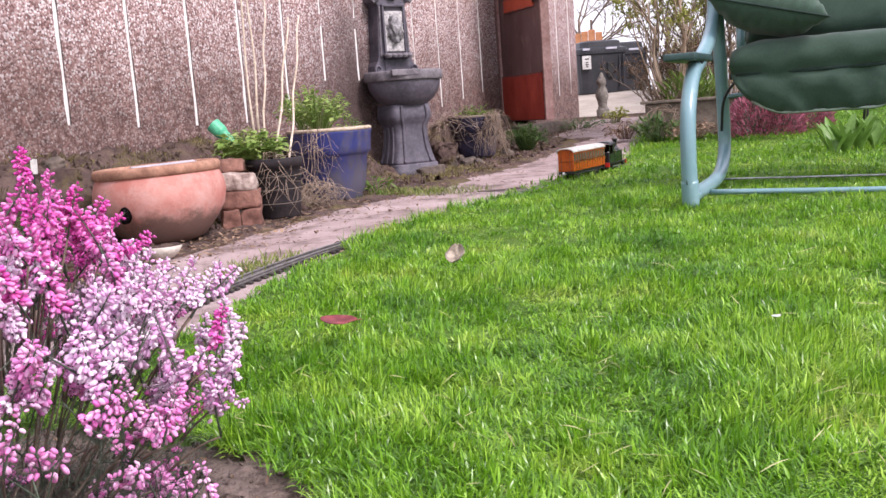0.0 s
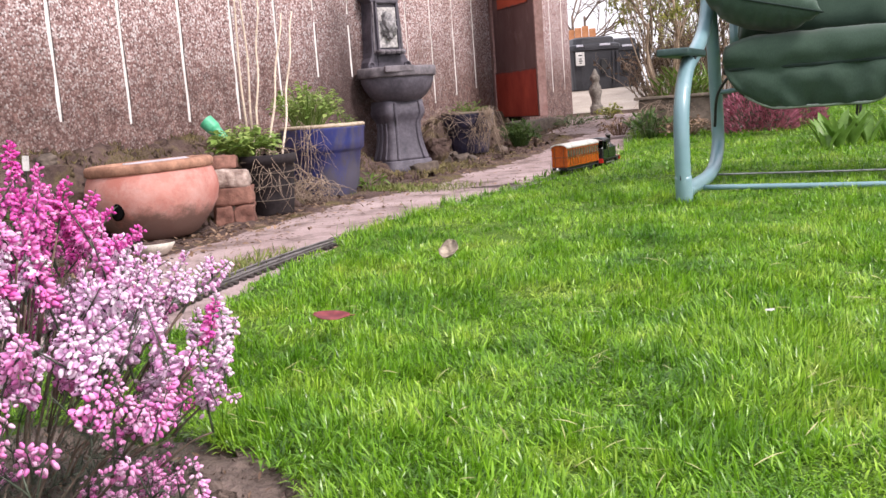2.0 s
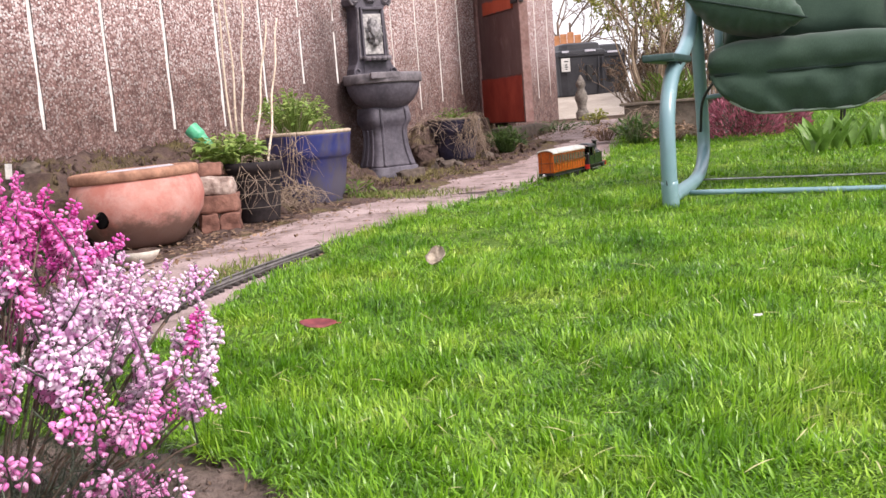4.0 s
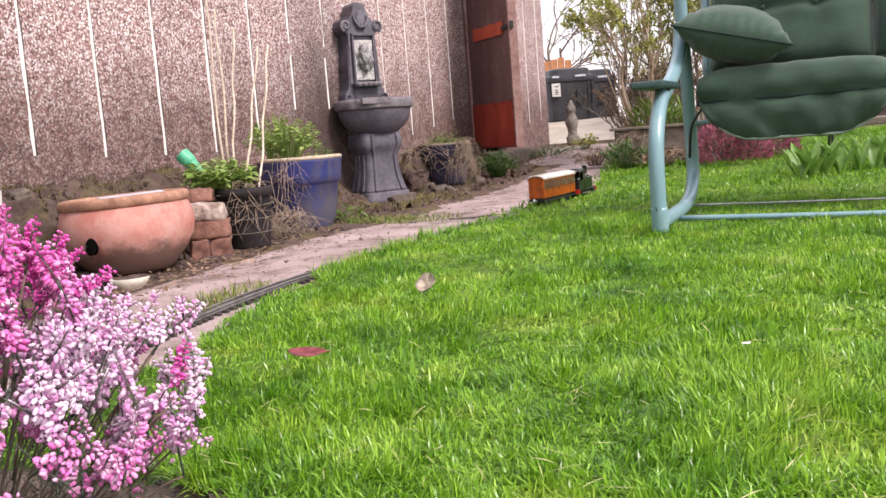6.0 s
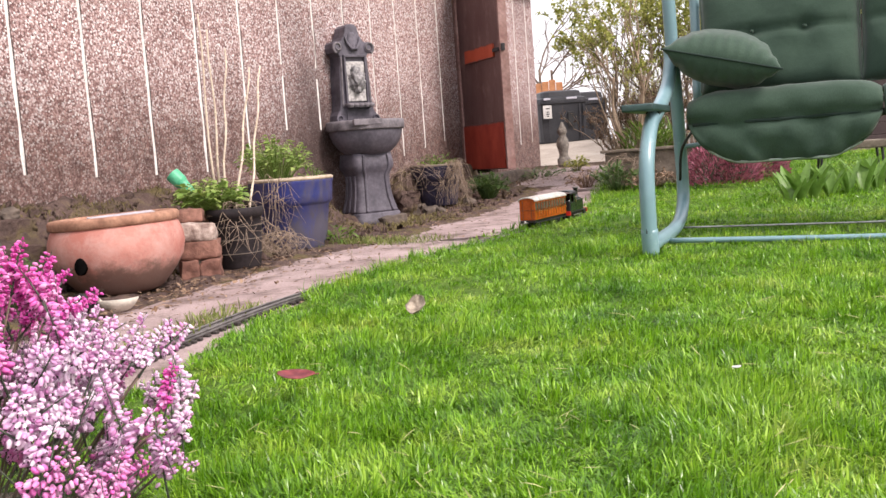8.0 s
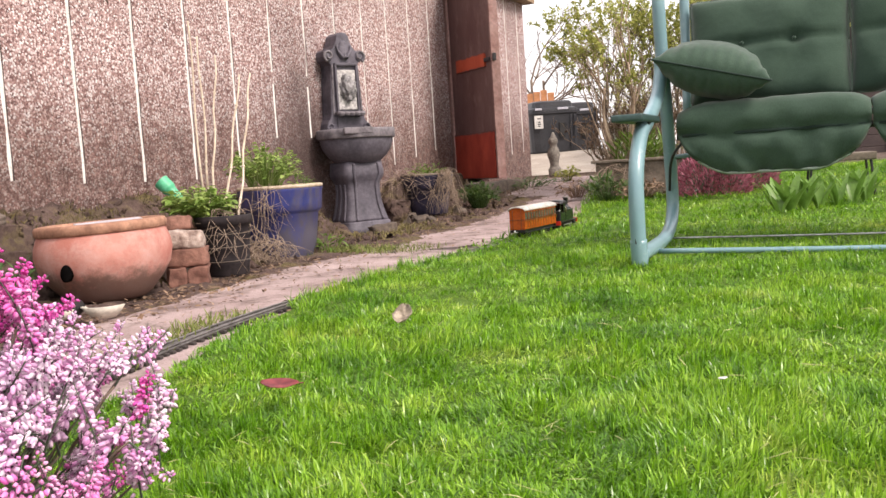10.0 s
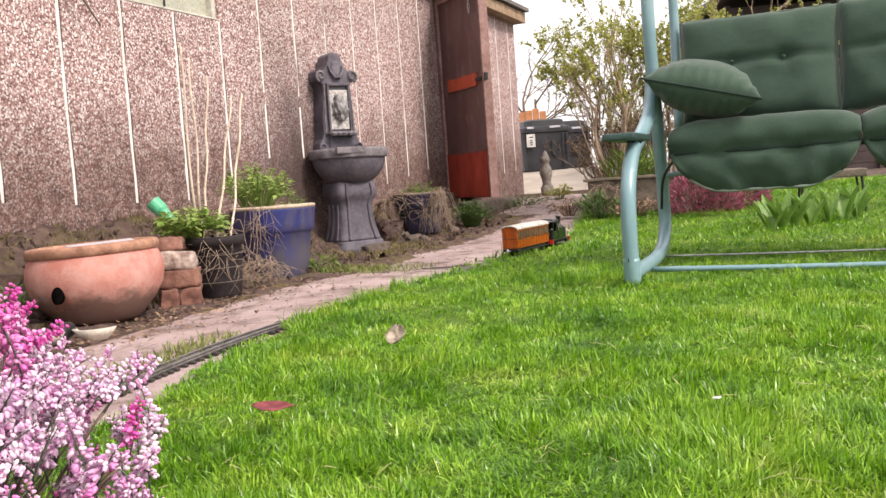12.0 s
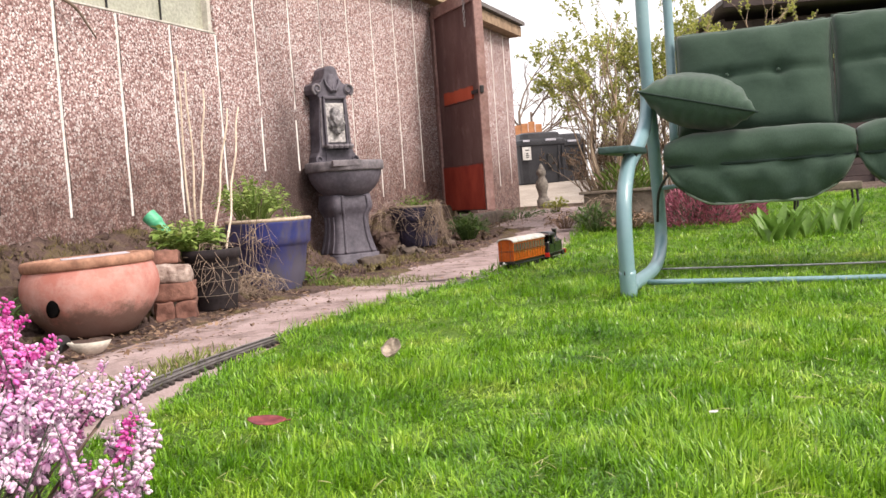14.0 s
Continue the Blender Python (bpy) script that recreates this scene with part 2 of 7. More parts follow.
ARM = two_tone("dark_green_plastic", (0.022, 0.05, 0.047), (0.045, 0.085, 0.08), 8, 0.45, 0.15)


def make_fabric(name, a, b):
    m = Mat(name, 0.85, spec=0.2)
    c = m.ramp(m.noise(4, 5, 0.6), (0.3, a), (0.7, b))
    weave = m.ramp(m.noise(260, 2, 0.5, (1, 1, 0.4)), (0.3, 0.85), (0.7, 1.12))
    m.color(m.mix(1.0, c, weave, "MULTIPLY"))
    m.bump(m.noise(6, 3, 0.45), 0.45, 0.03)
    m.b.inputs["Sheen Weight"].default_value = 0.2
    return m.m


FABRIC = make_fabric("green_canvas", (0.026, 0.053, 0.036), (0.046, 0.082, 0.057))
PIPING = make_fabric("faded_piping", (0.20, 0.27, 0.23), (0.33, 0.39, 0.34))
# piping paler than the canvas: the seam's highlight is put into its colour
TRIM_CLOTH = make_fabric("cushion_piping", (0.05, 0.085, 0.062), (0.12, 0.16, 0.125))
SEAM = make_fabric("dark_seam", (0.01, 0.025, 0.02), (0.018, 0.035, 0.028))


def make_door():
    m = Mat("door_paint", 0.55, spec=0.4)
    c = m.ramp(m.noise(3, 6, 0.7, (1, 1, 0.3)), (0.3, (0.085, 0.036, 0.034)), (0.7, (0.165, 0.10, 0.095)))
    worn = m.ramp(m.noise(6, 7, 0.75, (1, 1, 0.45)), (0.52, 0.0), (0.68, 0.65))
    c = m.mix(worn, c, (0.25, 0.165, 0.155))
    m.color(c).bump(m.noise(30, 5, 0.6, (1, 1, 0.1)), 0.35, 0.003)
    return m.m


DOOR = make_door()
DOOR_EDGE = two_tone("door_edge", (0.20, 0.10, 0.085), (0.34, 0.22, 0.20), 7, 0.7, 0.4, 0.003, 40)


def make_primer(name, a, b, z0, z1):
    """Brushed primer that thins out in streaks towards the patch's upper and lower edge."""
    m = Mat(name, 0.6, spec=0.35)
    red = m.ramp(m.noise(5, 6, 0.7, (1, 1, 0.5)), (0.3, a), (0.7, b))
    old = m.ramp(m.noise(6, 6, 0.7, (1, 1, 0.3)), (0.3, (0.085, 0.036, 0.034)), (0.7, (0.17, 0.10, 0.095)))
    edge = m.math("MULTIPLY", m.height_mask(z1, z1 - 0.05), m.height_mask(z0, z0 + 0.04))
    streak = m.math("ADD", m.math("MULTIPLY", edge, 0.62), m.math("MULTIPLY", m.noise(14, 6, 0.7, (1.0, 1, 0.5)), 0.6))
    m.color(m.mix(m.ramp(streak, (0.48, 0.0), (0.66, 1.0)), old, red)).bump(m.noise(30, 5, 0.6, (1, 1, 0.1)), 0.35, 0.003)
    return m.m


DOOR_RED = make_primer("red_primer", (0.22, 0.024, 0.018), (0.45, 0.075, 0.045), -0.2, 0.40)
DOOR_ORANGE = make_primer("orange_primer", (0.36, 0.05, 0.02), (0.50, 0.10, 0.05), 0.90, 1.04)
TIMBER = two_tone("weathered_timber", (0.19, 0.125, 0.075), (0.40, 0.29, 0.19), 9, 0.85, 0.6, 0.004, 40)
DARK_TIMBER = two_tone("dark_stained_timber", (0.030, 0.020, 0.020), (0.065, 0.045, 0.042), 5, 0.75, 0.4)
WHITE_PAINT = two_tone("white_paint", (0.50, 0.49, 0.46), (0.68, 0.67, 0.64), 6, 0.6, 0.1)
WIN_FRAME = two_tone("window_paint", (0.40, 0.38, 0.33), (0.62, 0.60, 0.54), 14, 0.6, 0.2)
# opaque panes: their reflection is put into the uneven pale yellow-grey
OLD_GLASS = two_tone("pale_reflecting_glass", (0.30, 0.31, 0.25), (0.50, 0.50, 0.40), 2.2, 0.25, 0.02)
BIN = two_tone("bin_plastic", (0.020, 0.021, 0.025), (0.045, 0.046, 0.052), 4, 0.45, 0.15)
STONE_STATUE = two_tone("statue_stone", (0.09, 0.08, 0.07), (0.32, 0.29, 0.25), 22, 0.9, 0.6)
TROUGH = two_tone("trough_concrete", (0.10, 0.083, 0.062), (0.25, 0.205, 0.165), 7, 0.9, 0.5)
BARK = two_tone("bark", (0.085, 0.06, 0.045), (0.24, 0.18, 0.135), 14, 0.9, 0.7)
TWIG = two_tone("pale_twig", (0.27, 0.19, 0.13), (0.52, 0.40, 0.30), 9, 0.85, 0.3)
FENCE = two_tone("orange_fence", (0.36, 0.15, 0.06), (0.52, 0.25, 0.12), 6, 0.8, 0.3)
ROOFING = two_tone("roof_felt", (0.10, 0.09, 0.085), (0.18, 0.165, 0.155), 5, 0.9, 0.4)
STEEL = two_tone("galvanised_steel", (0.30, 0.30, 0.30), (0.48, 0.48, 0.48), 15, 0.4, 0.1, metal=0.8)
BLACK_METAL = two_tone("black_metal", (0.012, 0.012, 0.014), (0.03, 0.03, 0.034), 15, 0.45, 0.1)

LEAF_POT = leaf_mat("pot_leaf", (0.17, 0.29, 0.055), (0.36, 0.46, 0.13))
LEAF_SHRUB = leaf_mat("shrub_leaf", (0.20, 0.24, 0.045), (0.52, 0.52, 0.14), 0.5, 0.45)
LEAF_BULB = leaf_mat("bulb_leaf", (0.075, 0.185, 0.03), (0.21, 0.36, 0.07), 0.4, 0.3)
LEAF_WEED = leaf_mat("weed_leaf", (0.10, 0.20, 0.03), (0.22, 0.32, 0.06))
LEAF_DARK = leaf_mat("shaded_weed", (0.035, 0.085, 0.02), (0.12, 0.19, 0.05))
LEAF_DEAD = leaf_mat("dead_leaf", (0.10, 0.06, 0.04), (0.34, 0.23, 0.15), 0.85, 0.1)
NEEDLE = leaf_mat("heather_needle", (0.032, 0.046, 0.030), (0.13, 0.16, 0.11), 0.5, 0.15)


def bell_mat(name, shade, *stops):
    """Bells alike within a sprig, each sprig a tone of its own."""
    m = Mat(name, 0.38, spec=0.5)
    m.color(m.mix(0.58, m.ramp(m.rnd, *shade), m.ramp(m.isl, *stops))).leafy(0.24)
    return m.m


BELL_PALE = bell_mat("pale_bell", ((0.0, (0.80, 0.36, 0.68)), (0.3, (0.89, 0.57, 0.82)), (0.65, (0.92, 0.70, 0.87)), (1.0, (0.95, 0.83, 0.92))), (0.0, (0.64, 0.12, 0.48)), (0.22, (0.84, 0.42, 0.74)), (0.45, (0.92, 0.66, 0.86)), (0.85, (0.98, 0.92, 0.97)))
BELL_MID = bell_mat("pink_bell", ((0.0, (0.74, 0.14, 0.50)), (0.6, (0.85, 0.30, 0.64)), (1.0, (0.91, 0.52, 0.78))), (0.0, (0.78, 0.14, 0.52)), (0.5, (0.90, 0.42, 0.74)), (1.0, (0.97, 0.85, 0.94)))
BELL_DEEP = bell_mat("deep_bell", ((0.0, (0.72, 0.06, 0.40)), (0.6, (0.82, 0.14, 0.54)), (1.0, (0.88, 0.34, 0.68))), (0.0, (0.60, 0.035, 0.34)), (0.5, (0.80, 0.11, 0.50)), (0.8, (0.88, 0.30, 0.64)), (1.0, (0.95, 0.66, 0.85)))
ANTHER = two_tone("dark_anther", (0.035, 0.012, 0.025), (0.09, 0.03, 0.05), 90, 0.8, 0.1)
BELL_FAR = leaf_mat("far_bell", (0.26, 0.05, 0.09), (0.55, 0.20, 0.28), 0.6, 0.2)
RED_LEAF = two_tone("red_fallen_leaf", (0.10, 0.010, 0.018), (0.24, 0.05, 0.05), 40, 0.5, 0.3)
BROWN_LEAF = two_tone("brown_fallen_leaf", (0.11, 0.08, 0.055), (0.42, 0.36, 0.28), 90, 0.85, 0.6)

# train finishes
VARNISH = two_tone("varnished_teak", (0.29, 0.050, 0.004), (0.43, 0.088, 0.009), 30, 0.25, 0.1, 0.001, 120, 0.5)
VARNISH_DARK = two_tone("teak_beading", (0.10, 0.028, 0.006), (0.17, 0.055, 0.010), 30, 0.3, 0.1, 0.001, 120)
COACH_ROOF = two_tone("coach_roof", (0.42, 0.40, 0.36), (0.68, 0.66, 0.61), 26, 0.5, 0.1)
LOCO_GREEN = two_tone("loco_green", (0.003, 0.010, 0.006), (0.006, 0.016, 0.010), 20, 0.25, 0.05, 0.001, 120, 0.5)
LOCO_BLACK = two_tone("loco_black", (0.008, 0.008, 0.009), (0.02, 0.02, 0.022), 20, 0.35, 0.05, 0.001, 120)
LOCO_RED = two_tone("buffer_red", (0.48, 0.02, 0.015), (0.62, 0.035, 0.025), 20, 0.35, 0.05)
BRASS = two_tone("polished_brass", (0.62, 0.45, 0.20), (0.80, 0.62, 0.30), 20, 0.2, 0.05, metal=1.0)
RAIL = two_tone("rail_metal", (0.13, 0.12, 0.115), (0.26, 0.24, 0.23), 20, 0.5, 0.2, metal=0.6)
SLEEPER = two_tone("sleeper_plastic", (0.025, 0.02, 0.018), (0.06, 0.05, 0.045), 20, 0.8, 0.3)
PANE = Mat("coach_glass", 0.08, spec=0.6).color((0.06, 0.065, 0.06)).m

# ---- mesh helpers ----
A = radians(26)
DV = Vector((math.sin(A), math.cos(A), 0))       # along the garage wall
NV = Vector((-math.cos(A), math.sin(A), 0))      # from the lawn towards the wall
WALL_N = 3.2


def on_wall(u, n=WALL_N, z=0.0):
    return DV * u + NV * n + Vector((0, 0, z))


def smooth(a, b, x):
    t = min(1.0, max(0.0, (x - a) / (b - a)))
    return t * t * (3 - 2 * t)


def rise(x, y):
    """The ground's height: level by the lawn, climbing towards the yard."""
    v = DV.x * x + DV.y * y
    return 0.20 * smooth(5.6, 10.2, v) + 0.27 * smooth(10.4, 14.0, v)


def link_mesh(name, verts, faces, mats, parent=None, shade=True, label="", mat_ids=None):
    me = bpy.data.meshes.new(name)
    me.from_pydata([tuple(v) for v in verts], [], faces)
    for m in (mats if isinstance(mats, (list, tuple)) else [mats]):
        me.materials.append(m)
    if mat_ids is not None:
        me.polygons.foreach_set("material_index", mat_ids)
    if shade:
        me.polygons.foreach_set("use_smooth", [True] * len(me.polygons))
    me.update()
    ob = new(name, me)
    if parent:
        ob.parent = parent
    if label:
        ob["label"] = label
    return ob


def part(name, bm, material, parent=None, label="", shade=False):
    """Link a bmesh as one mesh object under a thing or under a part."""
    me = bpy.data.meshes.new(name)
    bm.normal_update()
    bm.to_mesh(me)
    bm.free()
    for m in (material if isinstance(material, (list, tuple)) else [material]):
        me.materials.append(m)
    if shade:
        me.polygons.foreach_set("use_smooth", [True] * len(me.polygons))
    ob = new(name, me)
    if parent:
        ob.parent = parent
    if label:
        ob["label"] = label
    return ob


def thing(name, m, label, category, group="", kind=""):
    """An empty at a thing's base, under which its parts go."""
    ob = new(name)
    ob.empty_display_size = 0.05
    ob.matrix_world = m if isinstance(m, Matrix) else Matrix.Translation(m)
    return tagged(ob, label, category, group, kind)


def bm_box(sx, sy, sz, at=(0, 0, 0), bevel=0.0, seg=2, rot=None, wobble=0.0, seed=0):
    """A box of the given size, its centre at 'at'."""
    bm = bmesh.new()
    bmesh.ops.create_cube(bm, size=1.0)
    bmesh.ops.scale(bm, vec=(sx, sy, sz), verts=bm.verts)
    if bevel:
        bmesh.ops.bevel(bm, geom=bm.edges[:], offset=bevel, segments=seg, affect="EDGES", profile=0.6)
    if wobble:
        bmesh.ops.subdivide_edges(bm, edges=bm.edges[:], cuts=2, use_grid_fill=True)
        for v in bm.verts:
            v.co += noise.noise_vector(v.co * (1.5 / max(sx, sy, sz)) * 3 + Vector((seed, 0, 0))) * wobble
    if rot is not None:
        bmesh.ops.rotate(bm, cent=(0, 0, 0), matrix=Euler([radians(a) for a in rot]).to_matrix(), verts=bm.verts)
    bmesh.ops.translate(bm, vec=at, verts=bm.verts)
    return bm


def join(*bms):
    out = bmesh.new()
    for b in bms:
        me = bpy.data.meshes.new("join")
        b.to_mesh(me)
        b.free()
        out.from_mesh(me)
        bpy.data.meshes.remove(me)
    return out


def bm_lathe(profile, n=40, at=(0, 0, 0), squash=1.0, wob=0.0):
    """A closed turned shape from (radius, height) pairs."""
    bm = bmesh.new()
    rings = []
    for r, z in profile:
        if r < 1e-5:
            rings.append([bm.verts.new((at[0], at[1], at[2] + z))])
        else:
            rings.append([bm.verts.new((at[0] + r * math.cos(i * math.tau / n) * (1 + wob * math.sin(3 * i * math.tau / n)),
                                        at[1] + r * squash * math.sin(i * math.tau / n), at[2] + z)) for i in range(n)])
    for a, b in zip(rings, rings[1:]):
        for i in range(n):
            j = (i + 1) % n
            if len(a) == 1 and len(b) == 1:
                break
            if len(a) == 1:
                bm.faces.new((a[0], b[j], b[i]))
            elif len(b) == 1:
                bm.faces.new((a[i], a[j], b[0]))
            else:
                bm.faces.new((a[i], a[j], b[j], b[i]))
    bmesh.ops.recalc_face_normals(bm, faces=bm.faces)
    return bm


def spline(pts, per=6):
    """Catmull-Rom through the points."""
    pts = [Vector(p) for p in pts]
    if len(pts) < 3:
        return [pts[0].lerp(pts[1], i / per) for i in range(per + 1)]
    out = []
    ext = [pts[0] * 2 - pts[1], *pts, pts[-1] * 2 - pts[-2]]
    for i in range(1, len(ext) - 2):
        p0, p1, p2, p3 = ext[i - 1:i + 3]
        for k in range(per):
            t = k / per
            out.append(0.5 * (2 * p1 + (p2 - p0) * t + (2 * p0 - 5 * p1 + 4 * p2 - p3) * t * t + (3 * p1 - p0 - 3 * p2 + p3) * t ** 3))
    return out + [pts[-1]]


def tube_data(line, r0, r1=None, n=8, flat=1.0):
    """Vertices and faces of a swept tube, capped."""
    r1 = r0 if r1 is None else r1
    line = [Vector(p) for p in line]
    verts, faces = [], []
    side = None
    for i, p in enumerate(line):
        way = (line[min(i + 1, len(line) - 1)] - line[max(i - 1, 0)]).normalized()
        ref = Vector((0, 0, 1)) if abs(way.z) < 0.9 else Vector((1, 0, 0))
        side = way.cross(ref).normalized() if side is None else (side - way * side.dot(way)).normalized()
        up = side.cross(way)
        r = r0 + (r1 - r0) * i / (len(line) - 1)
        for k in range(n):
            a = k * math.tau / n
            verts.append(p + (side * math.cos(a) * flat + up * math.sin(a)) * r)
    for i in range(len(line) - 1):
        for k in range(n):
            j = (k + 1) % n
            faces.append((i * n + k, i * n + j, (i + 1) * n + j, (i + 1) * n + k))
    faces.append(tuple(range(n - 1, -1, -1)))
    faces.append(tuple(range(len(verts) - n, len(verts))))
    return verts, faces


def tube(name, pts, r0, mat, parent=None, r1=None, n=10, per=6, label="", flat=1.0):
    v, f = tube_data(spline(pts, per), r0, r1, n, flat)
    return link_mesh(name, v, f, mat, parent, True, label)


class Soup:
    """Collects many small pieces into one mesh."""

    def __init__(self):
        self.v, self.f = [], []

    def add(self, verts, faces):
        o = len(self.v)
        self.v.extend(verts)
        self.f.extend(tuple(i + o for i in f) for f in faces)

    def tube(self, pts, r0, r1, n=5, per=3):
        self.add(*tube_data(spline(pts, per), r0, r1, n))

    def leaf(self, at, way, up, length, width, fold=0.25, bend=0.2, pts=4):
        """A folded, pointed leaf with a midrib."""
        way = Vector(way).normalized()
        side = way.cross(Vector(up))
        side = side.normalized() if side.length > 1e-4 else way.orthogonal().normalized()
        nor = side.cross(way)
        mid, le, ri = [], [], []
        for i in range(pts + 1):
            t = i / pts
            w = width * 0.5 * (math.sin(math.pi * min(1, t * 0.92 + 0.08)) ** 0.8)
            c = Vector(at) + way * length * t - nor * bend * length * t * t
            mid.append(c)
            le.append(c + side * w + nor * w * fold)
            ri.append(c - side * w + nor * w * fold)
        vs = mid + le + ri
        k = pts + 1
        fs = []
        for i in range(pts):
            fs.append((i, i + 1, k + i + 1, k + i))
            fs.append((i + 1, i, 2 * k + i, 2 * k + i + 1))
        self.add(vs, fs)

    def done(self, name, mat, parent=None, shade=True, label=""):
        return link_mesh(name, self.v, self.f, mat, parent, shade, label)


def rand_dir(rng, zmin=-1.0):
    while True:
        v = Vector((rng.uniform(-1, 1), rng.uniform(-1, 1), rng.uniform(zmin, 1)))
        if 0.1 < v.length < 1:
            return v.normalized()

# ---- large structure ----


def interp(table, y):
    if y <= table[0][0]:
        return table[0][1]
    for (a, p), (b, q) in zip(table, table[1:]):
        if y <= b:
            return p + (q - p) * (y - a) / (b - a)
    return table[-1][1]


LAWN_EDGE = [(-3.0, -1.6), (0.0, -1.3), (1.2, -0.80), (1.7, -0.56), (1.95, -0.50), (2.15, -0.475), (2.55, -0.395), (3.0, -0.265), (3.67, -0.01),
             (4.13, 0.235), (4.60, 0.46), (4.97, 0.63), (5.54, 0.91), (6.3, 1.25), (7.35, 1.56), (8.2, 1.80), (9.5, 2.2)]
PATH_LEFT = [(-3.0, -3.4), (0.0, -2.2), (1.8, -1.45), (2.9, -1.02), (3.32, -0.87), (3.75, -0.76), (4.3, -0.60), (4.74, -0.42), (5.5, -0.19),
             (6.3, 0.14), (7.19, 0.52), (8.4, 0.98), (9.8, 1.40), (11.0, 1.75)]


def lawn_edge(y):
    return interp(LAWN_EDGE, y)


def path_left(y):
    return interp(PATH_LEFT, y)


def bed(x, y):
    """Below 1 inside the soil bed round the heather."""
    return math.hypot((x + 0.64) / 0.52, (y - 0.78) / 0.50) + 0.10 * noise.noise(Vector((x * 6, y * 6, 3)))


def lumps(x, y, s, amp):
    return amp * noise.fractal(Vector((x * s, y * s, 0.7)), 0.9, 2.0, 4)


def grid_mesh(name, xs_of, ys, height, mat, skirt=0.0):
    """A sheet: for each y a row of xs, z by height(x, y), its rim turned down by skirt."""
    rows = [xs_of(y) for y in ys]
    n = len(rows[0])
    verts = [(x, y, height(x, y)) for row, y in zip(rows, ys) for x in row]
    faces = [(j * n + i, j * n + i + 1, (j + 1) * n + i + 1, (j + 1) * n + i) for j in range(len(ys) - 1) for i in range(n - 1)]
    if skirt:
        rim = [j * n for j in range(len(ys))] + [(len(ys) - 1) * n + i for i in range(1, n)] + \
              [j * n + n - 1 for j in range(len(ys) - 2, -1, -1)] + [i for i in range(n - 2, 0, -1)]
        base = len(verts)
        verts += [(verts[i][0], verts[i][1], verts[i][2] - skirt) for i in rim]
        faces += [(rim[k], base + k, base + (k + 1) % len(rim), rim[(k + 1) % len(rim)]) for k in range(len(rim))]
    return link_mesh(name, verts, faces, mat)


def spread(lo, hi, n, p=1.0):
    return [lo + (hi - lo) * (i / (n - 1)) ** p for i in range(n)]


axis = [math.sinh(t) * 1.2 for t in np.linspace(-6.6, 6.6, 151)]
ground = grid_mesh("ground", lambda y: axis, [a + 4 for a in axis],
                   lambda x, y: rise(x, y) - 0.055 + (lumps(x, y, 5, 0.012) if abs(x) < 12 and abs(y) < 20 else 0), SOIL)
tagged(ground, "bare brown garden soil under lawn and path", "ground", kind="structure")

lawn = grid_mesh("lawn", lambda y: [lawn_edge(y) + (9 - lawn_edge(y)) * (i / 110) ** 1.7 for i in range(111)], spread(-3, 8.4, 150),
                 lambda x, y: rise(x, y) + lumps(x, y, 2.2, 0.010) - 0.012 - 0.085 * smooth(1.0, 0.95, bed(x, y)), TURF, 0.06)
tagged(lawn, "rough green garden lawn", "lawn", kind="structure")

path = new("path")
tagged(path, "worn pinkish concrete garden path in two cracked slabs beside the lawn", "path", kind="structure")


def slab(y0, y1, rows, drop, slant):
    def height(x, y):
        edge = min(1.0, (x - path_left(y)) / 0.12)
        return rise(x, y) - 0.030 - drop + lumps(x, y, 3.5, 0.004) - 0.014 * (1 - max(0.0, edge)) + lumps(x + 9, y, 11, 0.003)
    ob = grid_mesh("slab", lambda y: [path_left(y) + 0.03 * noise.noise(Vector((y * 5, 2, 0))) + (lawn_edge(y) + 0.03 - path_left(y)) * i / 26 for i in range(27)],
                   spread(y0, y1, rows), height, PATHC, 0.06)
    for v in ob.data.vertices:
        f = (v.co.x - path_left(v.co.y)) / (lawn_edge(v.co.y) - path_left(v.co.y))
        if abs(v.co.y - y1) < 1e-4 or abs(v.co.y - y0) < 1e-4:
            v.co.y -= slant * f - 0.02 * noise.noise(v.co * 8)
    ob.parent = path
    return ob


slab(-3.0, 4.86, 120, 0.0, 0.35)
slab(4.90, 10.6, 90, 0.006, 0.35)

yard = grid_mesh("yard", lambda y: spread(1.2, 6.5, 30), spread(10.4, 20, 40), lambda x, y: rise(x, y) + 0.004 + lumps(x, y, 2, 0.006),
                 two_tone("yard_concrete", (0.28, 0.235, 0.19), (0.44, 0.38, 0.315), 2, 0.9, 0.4), 0.06)
tagged(yard, "pale concrete yard at the end of the path", "yard", kind="structure")

# mossy bank along the wall


def bank_top(u):
    return 0.29 - 0.11 * smooth(4.3, 5.0, u) - 0.14 * smooth(5.0, 5.35, u) + 0.22 * smooth(6.05, 6.5, u) - 0.06 * smooth(7.2, 7.8, u)


def bank_z(u, n):
    foot = 2.52 + 0.28 * smooth(4.6, 5.3, u) + 0.18 * smooth(6.0, 6.4, u)
    s = smooth(foot, 3.08, n)
    spill = 0.11 * smooth(5.4, 4.8, u)
    lip = -0.062 + 0.040 * smooth(2.22 - spill, 2.48 - spill, n) + 0.016 * noise.noise(Vector((u * 7, n * 7, 1))) + 0.008 * noise.noise(Vector((u * 23, n * 23, 1)))
    return lip + (bank_top(u) + 0.03) * s ** 1.25 + (0.035 * noise.fractal(Vector((u * 4, n * 4, 5)), 0.8, 2.0, 4) + 0.045 * noise.noise(Vector((u * 17, n * 17, 2)))) * min(1, s * 4 + 0.2)


